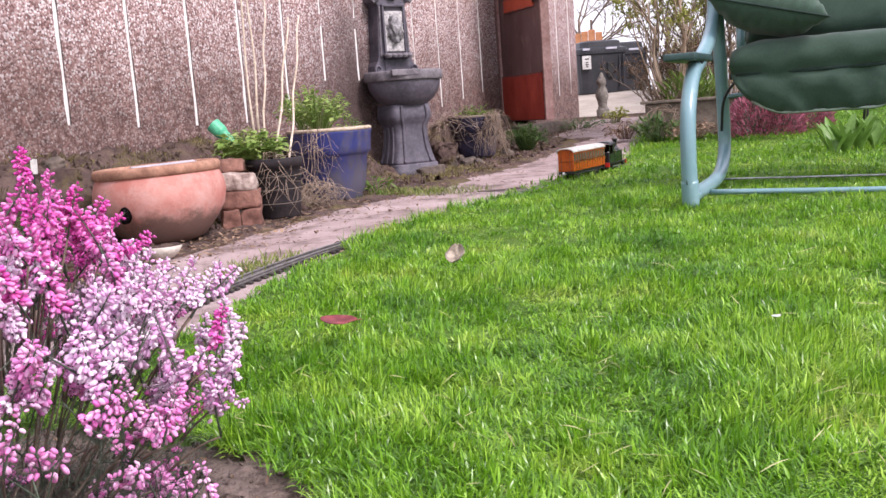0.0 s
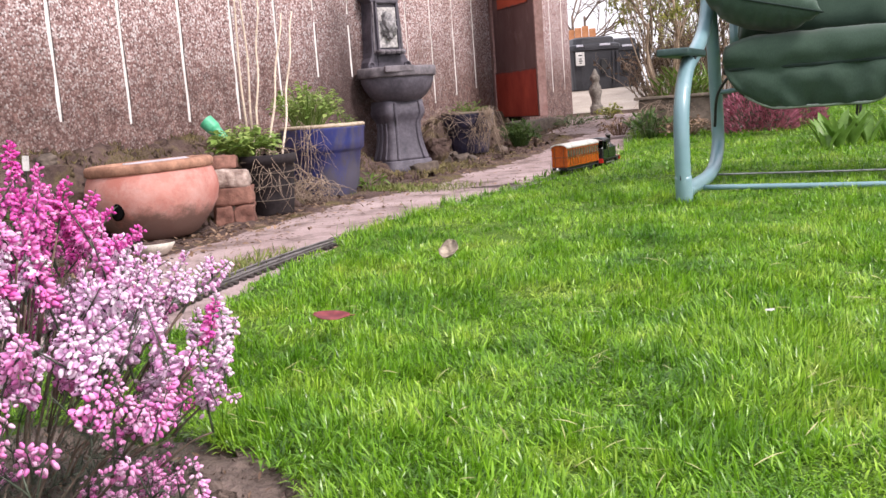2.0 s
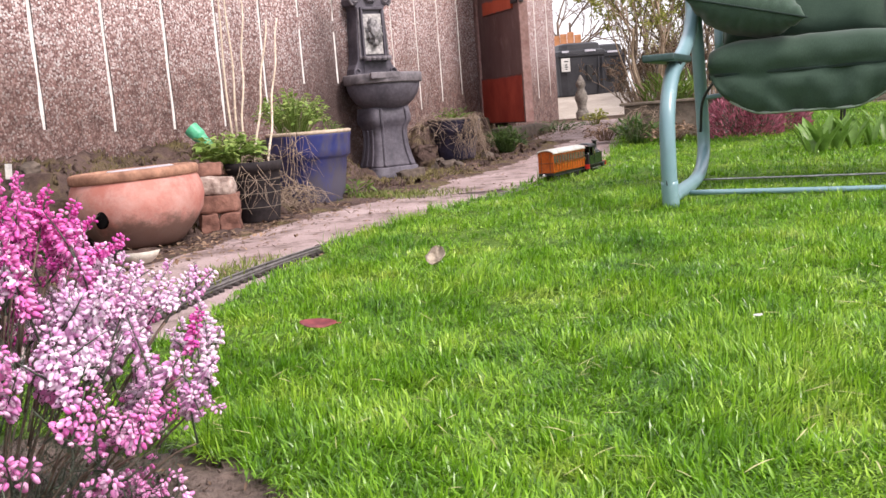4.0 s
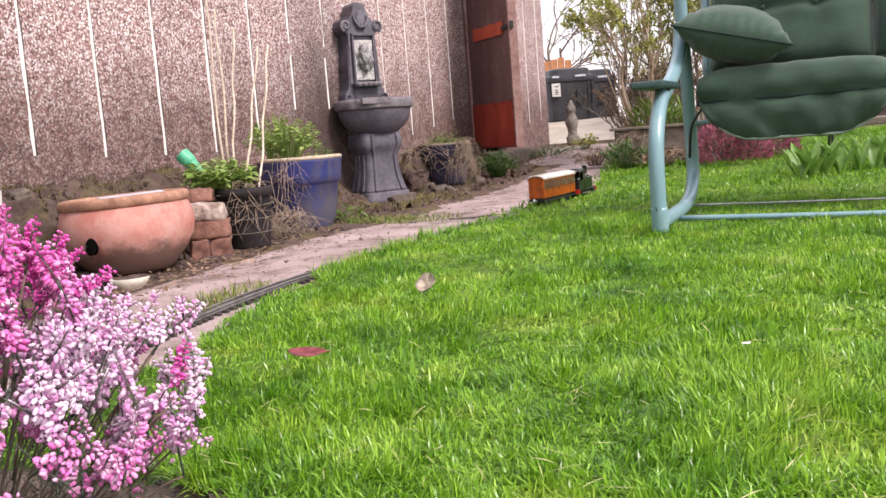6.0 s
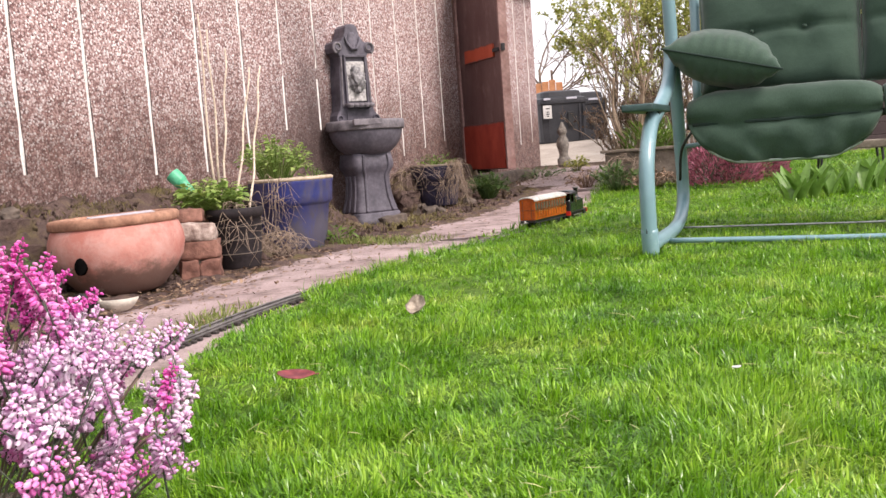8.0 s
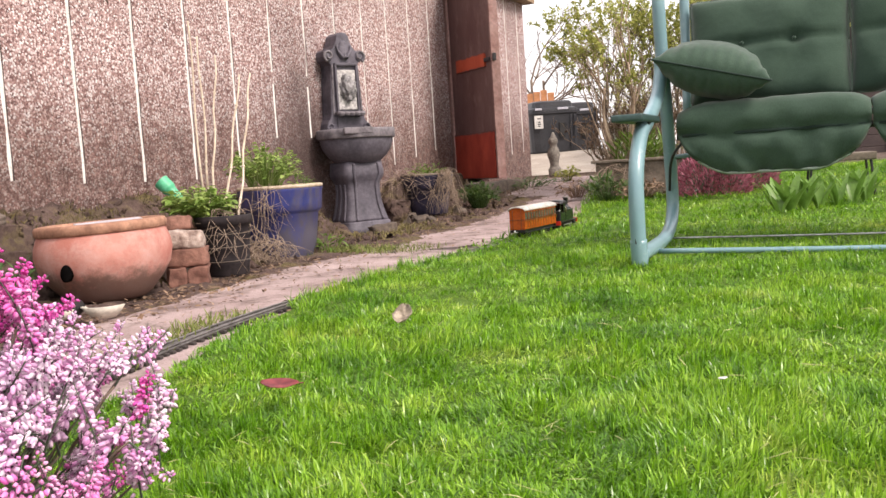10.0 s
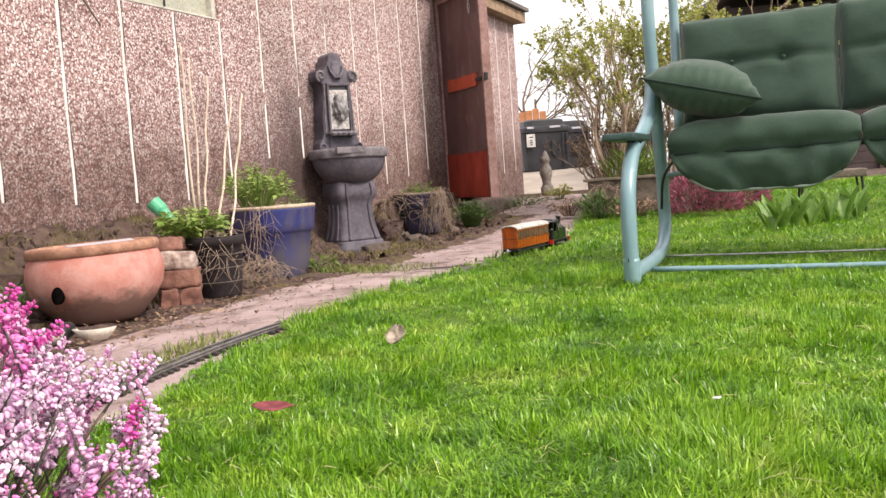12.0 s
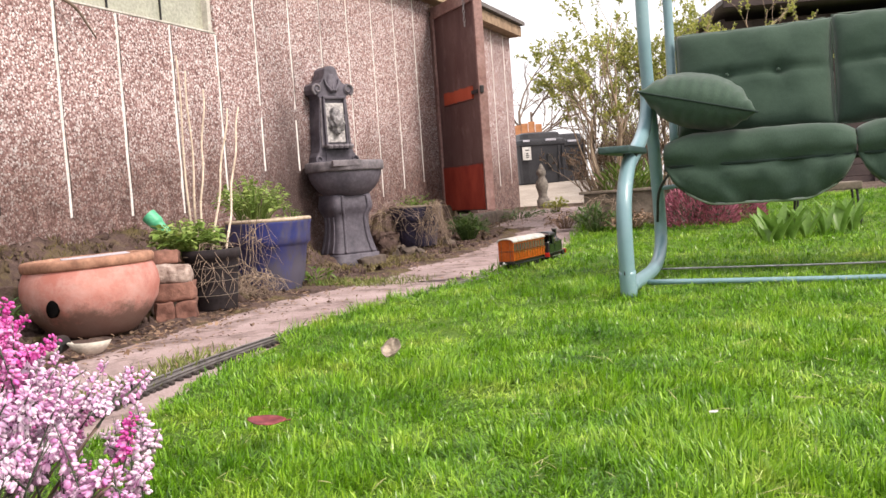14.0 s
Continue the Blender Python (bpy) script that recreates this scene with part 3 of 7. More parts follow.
bn, bu = 60, 420
bverts, bfaces = [], []
for j in range(bu):
    for i in range(bn):
        u, n = -2.5 + 10.35 * j / (bu - 1), 2.10 + 1.12 * i / (bn - 1)
        p = on_wall(u, n)
        bverts.append((p.x, p.y, bank_z(u, n) + rise(p.x, p.y)))
bfaces = [(j * bn + i, (j + 1) * bn + i, (j + 1) * bn + i + 1, j * bn + i + 1) for j in range(bu - 1) for i in range(bn - 1)]
bank = link_mesh("soil_bank", bverts, bfaces, BANK)
tagged(bank, "dark mossy soil bank heaped along the garage wall", "soil bank", kind="structure")

# ---- the garage: panel wall, window, open door, roof ----
WALL_M = Matrix.Translation(on_wall(0)) @ Matrix(((DV.x, NV.x, 0, 0), (DV.y, NV.y, 0, 0), (0, 0, 1, 0), (0, 0, 0, 1)))
PITCH, U0, U_END, TOP = 0.412, 3.385, 10.2, 2.09
DOOR_U0, DOOR_U1, DOOR_Z0, DOOR_Z1 = 7.88, 8.80, 0.25, 2.06
WIN_U0, WIN_U1, WIN_Z0, WIN_Z1 = U0 - PITCH, U0 + 3 * PITCH, 1.40, 2.00

wall_garage = thing("wall_garage", WALL_M, "pinkish pebbledash concrete panel garage wall with white painted joints", "wall", kind="structure")


def wall_panel(u0, u1, z0, z1):
    part("panel", bm_box(u1 - u0, 0.08, z1 - z0, ((u0 + u1) / 2, 0.04, (z0 + z1) / 2)), PEBBLE, wall_garage)


cuts = [U0 + PITCH * k for k in range(-14, 17)]
cuts = [c for c in cuts if c < DOOR_U0 - 0.15] + [DOOR_U0]
for a, b in zip(cuts, cuts[1:]):
    if a > WIN_U0 - 0.01 and b < WIN_U1 + 0.01:
        wall_panel(a, b, -0.1, WIN_Z0)
        wall_panel(a, b, WIN_Z1, TOP)
    else:
        wall_panel(a, b, -0.1, TOP)
wall_panel(DOOR_U0, DOOR_U1, DOOR_Z1, TOP)
wall_panel(DOOR_U0, DOOR_U1, -0.1, DOOR_Z0 - 0.05)
far = [DOOR_U1, 9.15, 9.55, 9.95, U_END]
for a, b in zip(far, far[1:]):
    wall_panel(a, b, -0.1, TOP)
rng = random.Random(4)


def joint(u, z0, z1):
    """A hand-painted white fillet over a panel joint, wavering in width."""
    bm = bmesh.new()
    n = max(4, int((z1 - z0) / 0.035))
    ring = []
    ph = rng.uniform(0, 50)
    for i in range(n + 1):
        z = z0 + (z1 - z0) * i / n
        w = (0.0085 if u < 5 else 0.0085 * max(0.0, min(1.0, 1.15 + 1.9 * noise.noise(Vector((ph + 7, z * 4.5, 3)))))) * (1 + 0.55 * noise.noise(Vector((ph, z * 9, 0)))) * (0.55 if u > 6 else 1.0)
        o = 0.004 * noise.noise(Vector((ph, z * 5, 9)))
        ring.append([bm.verts.new((u + o - w, 0.0, z)), bm.verts.new((u + o, -0.006, z)), bm.verts.new((u + o + w, 0.0, z))])
    for p, q in zip(ring, ring[1:]):
        bm.faces.new((p[0], p[1], q[1], q[0]))
        bm.faces.new((p[1], p[2], q[2], q[1]))
    part("joint_fillet", bm, JOINT, wall_garage)
    crack = bmesh.new()                               # the dark open gap along the fillet
    last = None
    for i in range(n + 1):
        z = z0 + (z1 - z0) * i / n
        w = 0.0060 * max(0.0, min(1.0, 0.75 + 1.6 * noise.noise(Vector((ph + 3, z * 7, 5)))))
        at = u + 0.0090 + 0.004 * noise.noise(Vector((ph, z * 5, 9)))
        row = [crack.verts.new((at, -0.0015, z)), crack.verts.new((at + w, -0.0015, z)), crack.verts.new((at + w, 0.004, z)), crack.verts.new((at, 0.004, z))]
        if last:
            for a in range(4):
                b = (a + 1) % 4
                crack.faces.new((last[a], last[b], row[b], row[a]))
        last = row
    part("joint_gap", crack, GAP, wall_garage)


for c in cuts[1:-1] + far[1:-1]:
    lo = 0.40 + rng.uniform(-0.05, 0.05)
    if c > 5.3:
        lo = 0.46 + rng.uniform(-0.05, 0.06)
    inside = WIN_U0 - 0.01 < c < WIN_U1 + 0.01
    stops = [lo, (WIN_Z0 - 0.005 if inside else TOP - 0.02)]
    if c > 4.9 and not inside and c < 5.1 or 5.3 < c < 5.5:
        joint(c, 0.62, 0.95)
        joint(c, 1.02, TOP - 0.02)
    else:
        joint(c, *stops)

# back, end and roof close the garage
part("end_panel", bm_box(0.08, 3.2, TOP + 0.1, (U_END - 0.045, 1.685, TOP / 2 - 0.05)), PEBBLE, wall_garage)
part("end_panel", bm_box(0.08, 3.2, TOP + 0.1, (cuts[0] + 0.045, 1.685, TOP / 2 - 0.05)), PEBBLE, wall_garage)
part("back_panel", bm_box(U_END - cuts[0], 0.08, TOP + 0.1, ((U_END + cuts[0]) / 2, 3.33, TOP / 2 - 0.05)), PEBBLE, wall_garage)
roof = thing("garage_roof", WALL_M, "low felted garage roof with a weathered timber fascia", "roof", kind="structure")
part("roof_sheet", bm_box(U_END - cuts[0] + 0.14, 3.62, 0.04, ((U_END + cuts[0]) / 2, 1.64, TOP + 0.135), rot=(0, 0, 0)), ROOFING, roof)
part("fascia", bm_box(U_END - cuts[0] + 0.10, 0.03, 0.11, ((U_END + cuts[0]) / 2, -0.115, TOP + 0.05), 0.004), TIMBER, roof)
part("fascia", bm_box(0.03, 3.5, 0.11, (U_END + 0.035, 1.66, TOP + 0.05), 0.004), TIMBER, roof)
part("soffit", bm_box(U_END - cuts[0] + 0.10, 0.10, 0.02, ((U_END + cuts[0]) / 2, -0.05, TOP + 0.012)), TIMBER, roof)

# window: three and a bit panes in a pale frame
window_1 = thing("window_1", WALL_M, "pale window with painted reflection in a flaking cream frame above the panels", "window", kind="structure")
span = WIN_U1 - WIN_U0
part("window_sill", bm_box(span + 0.02, 0.060, 0.011, ((WIN_U0 + WIN_U1) / 2, 0.028, WIN_Z0 + 0.008), 0.003), WIN_FRAME, window_1)
part("window_frame", bm_box(span - 0.004, 0.05, 0.035, ((WIN_U0 + WIN_U1) / 2, 0.045, WIN_Z1 - 0.02)), WIN_FRAME, window_1)
for k in range(5):
    u = min(max(WIN_U0 + PITCH * k, WIN_U0 + 0.019), WIN_U1 - 0.019)
    wide = 0.035 if k in (0, 4) else 0.009
    part("mullion", bm_box(wide, 0.05 if wide > 0.02 else 0.010, WIN_Z1 - WIN_Z0 - 0.052, (u, 0.040 if wide > 0.02 else 0.047, (WIN_Z0 + WIN_Z1) / 2 - 0.011), 0.003), DARK if k in (1, 2, 3) else WIN_FRAME, window_1)
    if k < 4:
        part("pane", bm_box(PITCH - 0.004, 0.006, WIN_Z1 - WIN_Z0 - 0.026, (WIN_U0 + PITCH * (k + 0.5), 0.055, (WIN_Z0 + WIN_Z1) / 2)), OLD_GLASS, window_1)

# the door stands open on its hinges
hinge = on_wall(DOOR_U0 + 0.02, WALL_N - 0.03)
open_way = Vector((0.914, 7.695, 0)) - Vector((hinge.x, hinge.y, 0))
DOOR_M = Matrix.Translation((hinge.x, hinge.y, DOOR_Z0)) @ Matrix.Rotation(math.atan2(open_way.y, open_way.x), 4, "Z")
door_1 = thing("door_1", DOOR_M, "open brown ledged door with red primer patches", "door", kind="structure")
DW, DH = 0.85, 1.80
part("leaf", bm_box(DW, 0.03, DH, (DW / 2, 0, DH / 2), 0.003), DOOR, door_1)
part("rail", bm_box(DW - 0.09, 0.02, 0.10, (DW / 2 - 0.02, -0.025, DH - 0.06), 0.003, rot=None), DOOR_EDGE, door_1)
ledge = part("ledge", bm_box(0.54, 0.02, 0.115, (0.45, -0.025, 0.97), 0.004), DOOR_ORANGE, door_1, "orange-red primed ledge")
part("kick_board", bm_box(DW - 0.06, 0.012, 0.385, (DW / 2 - 0.015, -0.0212, 0.20), 0.003, wobble=0.0), DOOR_RED, door_1, "bright red primed kick board")
part("stile", bm_box(0.05, 0.022, DH - 0.14, (0.026, -0.0265, DH / 2), 0.003), DOOR_EDGE, door_1)
part("lipping", bm_box(0.024, 0.075, DH, (DW + 0.0125, -0.004, DH / 2), 0.004), DOOR_EDGE, door_1, "pale worn door edge")
part("bolt", bm_box(0.11, 0.02, 0.03, (0.78, -0.032, 0.965), 0.005), BLACK_METAL, ledge)
part("keeper", bm_box(0.03, 0.03, 0.06, (0.905 - 0.03, -0.02, 0.975), 0.005), BLACK_METAL, door_1)
chain = Soup()
for k in range(6):
    c = Vector((0.70, -0.045, DH - 0.10 - k * 0.035))
    ring = [c + Vector(((0.009 * math.cos(a), 0, 0.02 * math.sin(a)) if k % 2 else (0, 0.009 * math.cos(a), 0.02 * math.sin(a)))) for a in np.linspace(0, math.tau, 13)]
    chain.add(*tube_data(ring, 0.0035, 0.0035, 6))
chain.done("chain", STEEL, door_1)
nr, na_ = 36, 120
bed_v = [(-0.64, 0.78, -0.03)]
for i in range(1, nr + 1):
    for k in range(na_):
        a, f = k * math.tau / na_, i / nr
        r_ = f * (1.03 - 0.09 * noise.noise(Vector((math.cos(a) * 3, math.sin(a) * 3, 3))))
        x, y = -0.64 + math.cos(a) * 0.52 * r_, 0.78 + math.sin(a) * 0.50 * r_
        bed_v.append((x, y, -0.026 - 0.030 * smooth(0.955, 1.0, f) + lumps(x, y, 14, 0.014) + 0.004 * noise.noise(Vector((x * 90, y * 90, 0)))))
bed_f = [(0, 1 + k, 1 + (k + 1) % na_) for k in range(na_)]
bed_f += [(1 + i * na_ + k, 1 + (i + 1) * na_ + k, 1 + (i + 1) * na_ + (k + 1) % na_, 1 + i * na_ + (k + 1) % na_) for i in range(nr - 1) for k in range(na_)]
tagged(link_mesh("soil_bed", bed_v, bed_f, SOIL), "round bed of bare crumbly soil cut into the lawn", "soil bed", kind="structure")

doorstep = thing("doorstep", WALL_M, "weathered concrete doorstep at the garage door", "step", kind="structure")
part("step_block", bm_box(1.25, 0.30, 0.24, (8.35, -0.17, 0.085), 0.03, 2, wobble=0.02), RUBBLE, doorstep)
inner = thing("wall_inner", WALL_M, "dark garage interior behind the door", "wall", kind="structure")
part("interior_wall", bm_box(1.6, 0.03, 2.1, (8.35, 0.6, 1.05)), DARK_TIMBER, inner)

# ---- grass: uncountable blades ----


def grass_mesh(name, zones, seed):
    """Tufts of arching blades over the lawn, by stretches of its length: from, to, tufts per square metre, blade length and width."""
    r = np.random.default_rng(seed)
    V, F, off = [], [], 0
    for (y0, y1, per, hgt, wid) in zones:
        wide = 0.58 * y1 + 0.35
        n = int(per * (y1 - y0) * 2 * wide)
        x, y = r.uniform(-wide, wide, n), r.uniform(y0, y1, n)
        ok = np.abs(x) < 0.58 * y + 0.35
        x, y = x[ok], y[ok]
        edge = np.interp(y, [e[0] for e in LAWN_EDGE], [e[1] for e in LAWN_EDGE]) + 0.025 * np.sin(y * 23) * np.sin(y * 7.3)
        ok = x > edge - 0.01 - 0.025 * np.clip((y - 2.6) / 0.4, 0, 1)
        x, y = x[ok], y[ok]
        c = np.array([0.7 * noise.noise(Vector((a * 3.2, b * 3.2, 1))) + 0.65 * noise.noise(Vector((a * 13, b * 13, 4))) for a, b in zip(x, y)])
        ok = (c > -0.90) & np.array([bed(a, b) > 0.965 for a, b in zip(x, y)])
        x, y, c = x[ok], y[ok], c[ok]
        z = np.array([rise(a, b) + lumps(a, b, 2.2, 0.010) - 0.014 for a, b in zip(x, y)])
        wind = 7 * np.array([noise.noise(Vector((a * 4, b * 4, 8))) for a, b in zip(x, y)])
        many = 9
        x, y, z, c, wind = (np.repeat(q, many) for q in (x, y, z, c, wind))
        n = len(x)
        x, y = x + r.normal(0, 0.007, n), y + r.normal(0, 0.007, n)
        h = hgt * (0.45 + 0.75 * r.random(n)) * (1 + 1.0 * np.clip(c, -0.6, 0.8)) * (1 + 0.5 * np.exp(-np.maximum(0, x - np.interp(y, [e[0] for e in LAWN_EDGE], [e[1] for e in LAWN_EDGE])) / 0.05) * np.clip((y - 2.5) / 0.5, 0, 1))
        turn = np.where(r.random(n) < 0.45, wind + r.normal(0, 0.7, n), r.uniform(0, math.tau, n))
        lean = np.clip(np.abs(r.normal(0.98, 0.50, n)) - 0.35 * c, 0.05, 1.6)
        face = turn + math.pi / 2 + r.normal(0, 0.6, n)
        w = wid * r.uniform(0.6, 1.3, n)
        dx, dy = np.cos(turn), np.sin(turn)
        sx, sy = np.cos(face) * w / 2, np.sin(face) * w / 2
        bx, by, bz, pts, last = x, y, z, [], 0.0
        steps = ((0, 0.8), (0.4, 1.0), (0.75, 0.7), (1.0, 0.0)) if y0 < 2 else ((0, 0.9), (0.55, 1.0), (1.0, 0.0))
        for t, k in steps:
            a = np.clip(lean * (0.35 + 1.15 * t), 0, 1.75)
            step = h * (t - last)
            bx, by, bz = bx + dx * np.sin(a) * step, by + dy * np.sin(a) * step, np.maximum(bz + np.cos(a) * step, z + 0.003)
            last = t
            if k:
                pts.append(np.stack([bx - sx * k, by - sy * k, bz], 1))
                pts.append(np.stack([bx + sx * k, by + sy * k, bz], 1))
            else:
                pts.append(np.stack([bx, by, bz], 1))
        V.append(np.stack(pts, 1).reshape(-1, 3))
        each = 2 * len(steps) - 1
        b = off + np.arange(n) * each
        for a in ((0, 1, 3), (0, 3, 2), (2, 3, 5), (2, 5, 4), (4, 5, 6)) if each == 7 else ((0, 1, 3), (0, 3, 2), (2, 3, 4)):
            F.append(np.stack([b + i for i in a], 1))
        off += n * each
    V, F = np.concatenate(V), np.concatenate(F)
    me = bpy.data.meshes.new(name)
    me.vertices.add(len(V))
    me.vertices.foreach_set("co", V.ravel())
    me.loops.add(F.size)
    me.loops.foreach_set("vertex_index", F.ravel())
    me.polygons.add(len(F))
    me.polygons.foreach_set("loop_start", np.arange(0, F.size, 3))
    me.polygons.foreach_set("use_smooth", np.ones(len(F), bool))
    me.update(calc_edges=True)
    me.materials.append(GRASS)
    return new(name, me)


grass = grass_mesh("grass", [(0.55, 1.5, 7400, 0.027, 0.0023), (1.5, 2.6, 4300, 0.025, 0.0026), (2.6, 4.2, 2250, 0.026, 0.0027), (4.2, 8.4, 680, 0.030, 0.0042)], 3)
straw = Soup()
rs = random.Random(21)
for _ in range(800):
    y = rs.uniform(0.8, 4.2)
    x = rs.uniform(-0.5, 0.6 * y + 0.3)
    if x < lawn_edge(y) + 0.02 or bed(x, y) < 1.02 or noise.noise(Vector((x * 2.3, y * 2.3, 6))) + 0.35 * smooth(2.4, 1.2, y) < 0.12:
        continue
    a, L = rs.uniform(0, math.tau), rs.uniform(0.015, 0.05)
    straw.leaf((x, y, lumps(x, y, 2.2, 0.010) + rs.uniform(0.004, 0.022)), (math.cos(a), math.sin(a), rs.uniform(-0.1, 0.35)), (rs.uniform(-0.5, 0.5), rs.uniform(-0.5, 0.5), 1), L, rs.uniform(0.0010, 0.0020), 0.2, rs.uniform(-0.1, 0.4), 3)
tagged(straw.done("dry_grass", leaf_mat("straw_blade", (0.27, 0.29, 0.09), (0.52, 0.50, 0.24), 0.6, 0.2)), "pale dry straw lying among the lawn grass", "grass", kind="stuff")
tagged(grass, "uneven bright green lawn grass with straw-coloured blades", "grass", kind="stuff")

# ---- the swing seat on the lawn ----
SW = Matrix.Translation((0.865, 3.30, -0.005)) @ Matrix.Rotation(radians(-25), 4, "Z")
swing = thing("garden_swing_seat", SW, "pale teal metal garden swing seat standing on the lawn", "swing seat")
W_SWING = 1.62
for x in (0.0, W_SWING):
    s = 1 if x == 0 else -1
    tube("front_leg", [(x, -0.03, 0.0), (x, -0.045, 0.10), (x, -0.045, 0.25), (x, -0.005, 0.36), (x, 0.10, 0.455), (x, 0.25, 0.505),
                       (x, 0.40, 0.555), (x, 0.54, 0.62), (x, 0.62, 0.70), (x, 0.635, 0.76)], 0.027, SWING, swing, n=14, per=7, flat=1.1)
    sleeve = tube("foot_sleeve", [(x, -0.03, 0.0), (x, -0.04, 0.05), (x, -0.043, 0.088)], 0.0295, SWING, swing, n=14, per=3, label="paler teal tube sleeve with a dark slot")
    tube("main_leg", [(x, 0.62, 1.80), (x, 0.645, 1.15), (x, 0.66, 0.90), (x, 0.72, 0.64), (x, 0.77, 0.45), (x, 0.81, 0.22), (x, 0.79, 0.125), (x, 0.68, 0.06),
                      (x, 0.50, 0.035), (x, 0.25, 0.03), (x, -0.01, 0.03)], 0.0265, SWING, swing, n=14, per=7)
    rest = part("armrest", bm_box(0.112, 0.38, 0.026, (x - 0.022 * s, 0.15, 0.512), 0.008, 3), ARM, swing, "dark green plastic armrest", True)
    part("armrest_bracket", bm_box(0.05, 0.08, 0.03, (x, 0.18, 0.4985), 0.006), BLACK_METAL, rest)
    tube("hanger", [(x + 0.055 * s, 1.02, 1.78), (x + 0.055 * s, 1.03, 1.2), (x + 0.055 * s, 1.03, 0.9), (x + 0.055 * s, 1.0, 0.55)], 0.021, SWING, swing, n=12)
    tube("link_rod", [(x, 0.78, 0.36), (x + 0.14 * s, 0.78, 0.37)], 0.010, SWING, swing)
    tube("tie_strap", [(x + 0.11 * s, 0.70, 0.47), (x + 0.02 * s, 0.72, 0.36), (x - 0.005 * s, 0.765, 0.22)], 0.006, BLACK_METAL, swing, n=6)
    part("slot", bm_box(0.004, 0.004, 0.018, (x - 0.004 * s, -0.071, 0.085)), BLACK_METAL, sleeve)
tube("cross_bar", [(0.02, 0.24, 0.017), (W_SWING / 2, 0.24, 0.008), (W_SWING - 0.02, 0.24, 0.017)], 0.0105, SWING, swing)
tube("cross_bar", [(0.0, 0.60, 0.032), (W_SWING / 2, 0.60, 0.026), (W_SWING, 0.60, 0.032)], 0.004, STEEL, swing, n=8)
tube("top_bar", [(-0.02, 0.62, 1.80), (W_SWING / 2, 0.62, 1.80), (W_SWING + 0.02, 0.62, 1.80)], 0.027, SWING, swing)
tube("seat_rail", [(0.07, 0.52, 0.44), (W_SWING / 2, 0.52, 0.44), (W_SWING - 0.07, 0.52, 0.44)], 0.014, BLACK_METAL, swing)
tube("seat_rail", [(0.07, 1.0, 0.50), (W_SWING / 2, 1.0, 0.50), (W_SWING - 0.07, 1.0, 0.50)], 0.014, BLACK_METAL, swing)
tube("back_rail", [(0.06, 1.07, 0.98), (W_SWING / 2, 1.07, 0.98), (W_SWING - 0.06, 1.07, 0.98)], 0.014, BLACK_METAL, swing)


def cushion_bm(w, d, t, tufts=(), sag=0.0, nx=36, ny=30, seed=1, crease=0.024):
    """A stuffed cushion lying flat: w by d, t thick, dimpled at the tufts."""
    bm = bmesh.new()
    layers = []
    for sgn in (1, -1):
        rows = []
        for j in range(ny + 1):
            row = []
            for i in range(nx + 1):
                a, b = 2 * i / nx - 1, 2 * j / ny - 1
                prof = ((1 - abs(a) ** 4.0) * (1 - abs(b) ** 4.0)) ** 0.45
                x = a * w / 2 * (1 - 0.03 * (1 - b * b) * abs(a))
                y = b * d / 2 * (1 - 0.03 * (1 - a * a) * abs(b))
                z = sgn * t / 2 * prof
                for tx, ty in tufts:
                    q = ((a - tx) * w) ** 2 + ((b - ty) * d) ** 2
                    z -= sgn * t * 0.13 * math.exp(-q / 0.0035) * prof
                    z -= sgn * t * 0.06 * math.exp(-((b - ty) * d) ** 2 / 0.0016) * prof
                y += 0.010 * abs(b) ** 3 * noise.noise(Vector((x * 14 + seed, 4, 0)))
                z += crease * prof * noise.noise(Vector((x * 7 + seed, y * 7, sgn))) - sag * (1 - a * a) * (1 - b * b)
                row.append(bm.verts.new((x, y, z)) if sgn > 0 or (0 < i < nx and 0 < j < ny) else layers[0][j][i])
            rows.append(row)
        layers.append(rows)
        for j in range(ny):
            for i in range(nx):
                q = (rows[j][i], rows[j][i + 1], rows[j + 1][i + 1], rows[j + 1][i])
                bm.faces.new(q if sgn > 0 else q[::-1])
    return bm


def rim_points(w, d, n=60):
    pts = []
    for k in range(n + 1):
        a = k * math.tau / n
        c, s_ = math.cos(a), math.sin(a)
        m = max(abs(c), abs(s_))
        a1, b1 = c / m, s_ / m
        pts.append(Vector((a1 * w / 2 * (1 - 0.03 * (1 - b1 * b1)), b1 * d / 2 * (1 - 0.03 * (1 - a1 * a1)), 0)))
    return pts


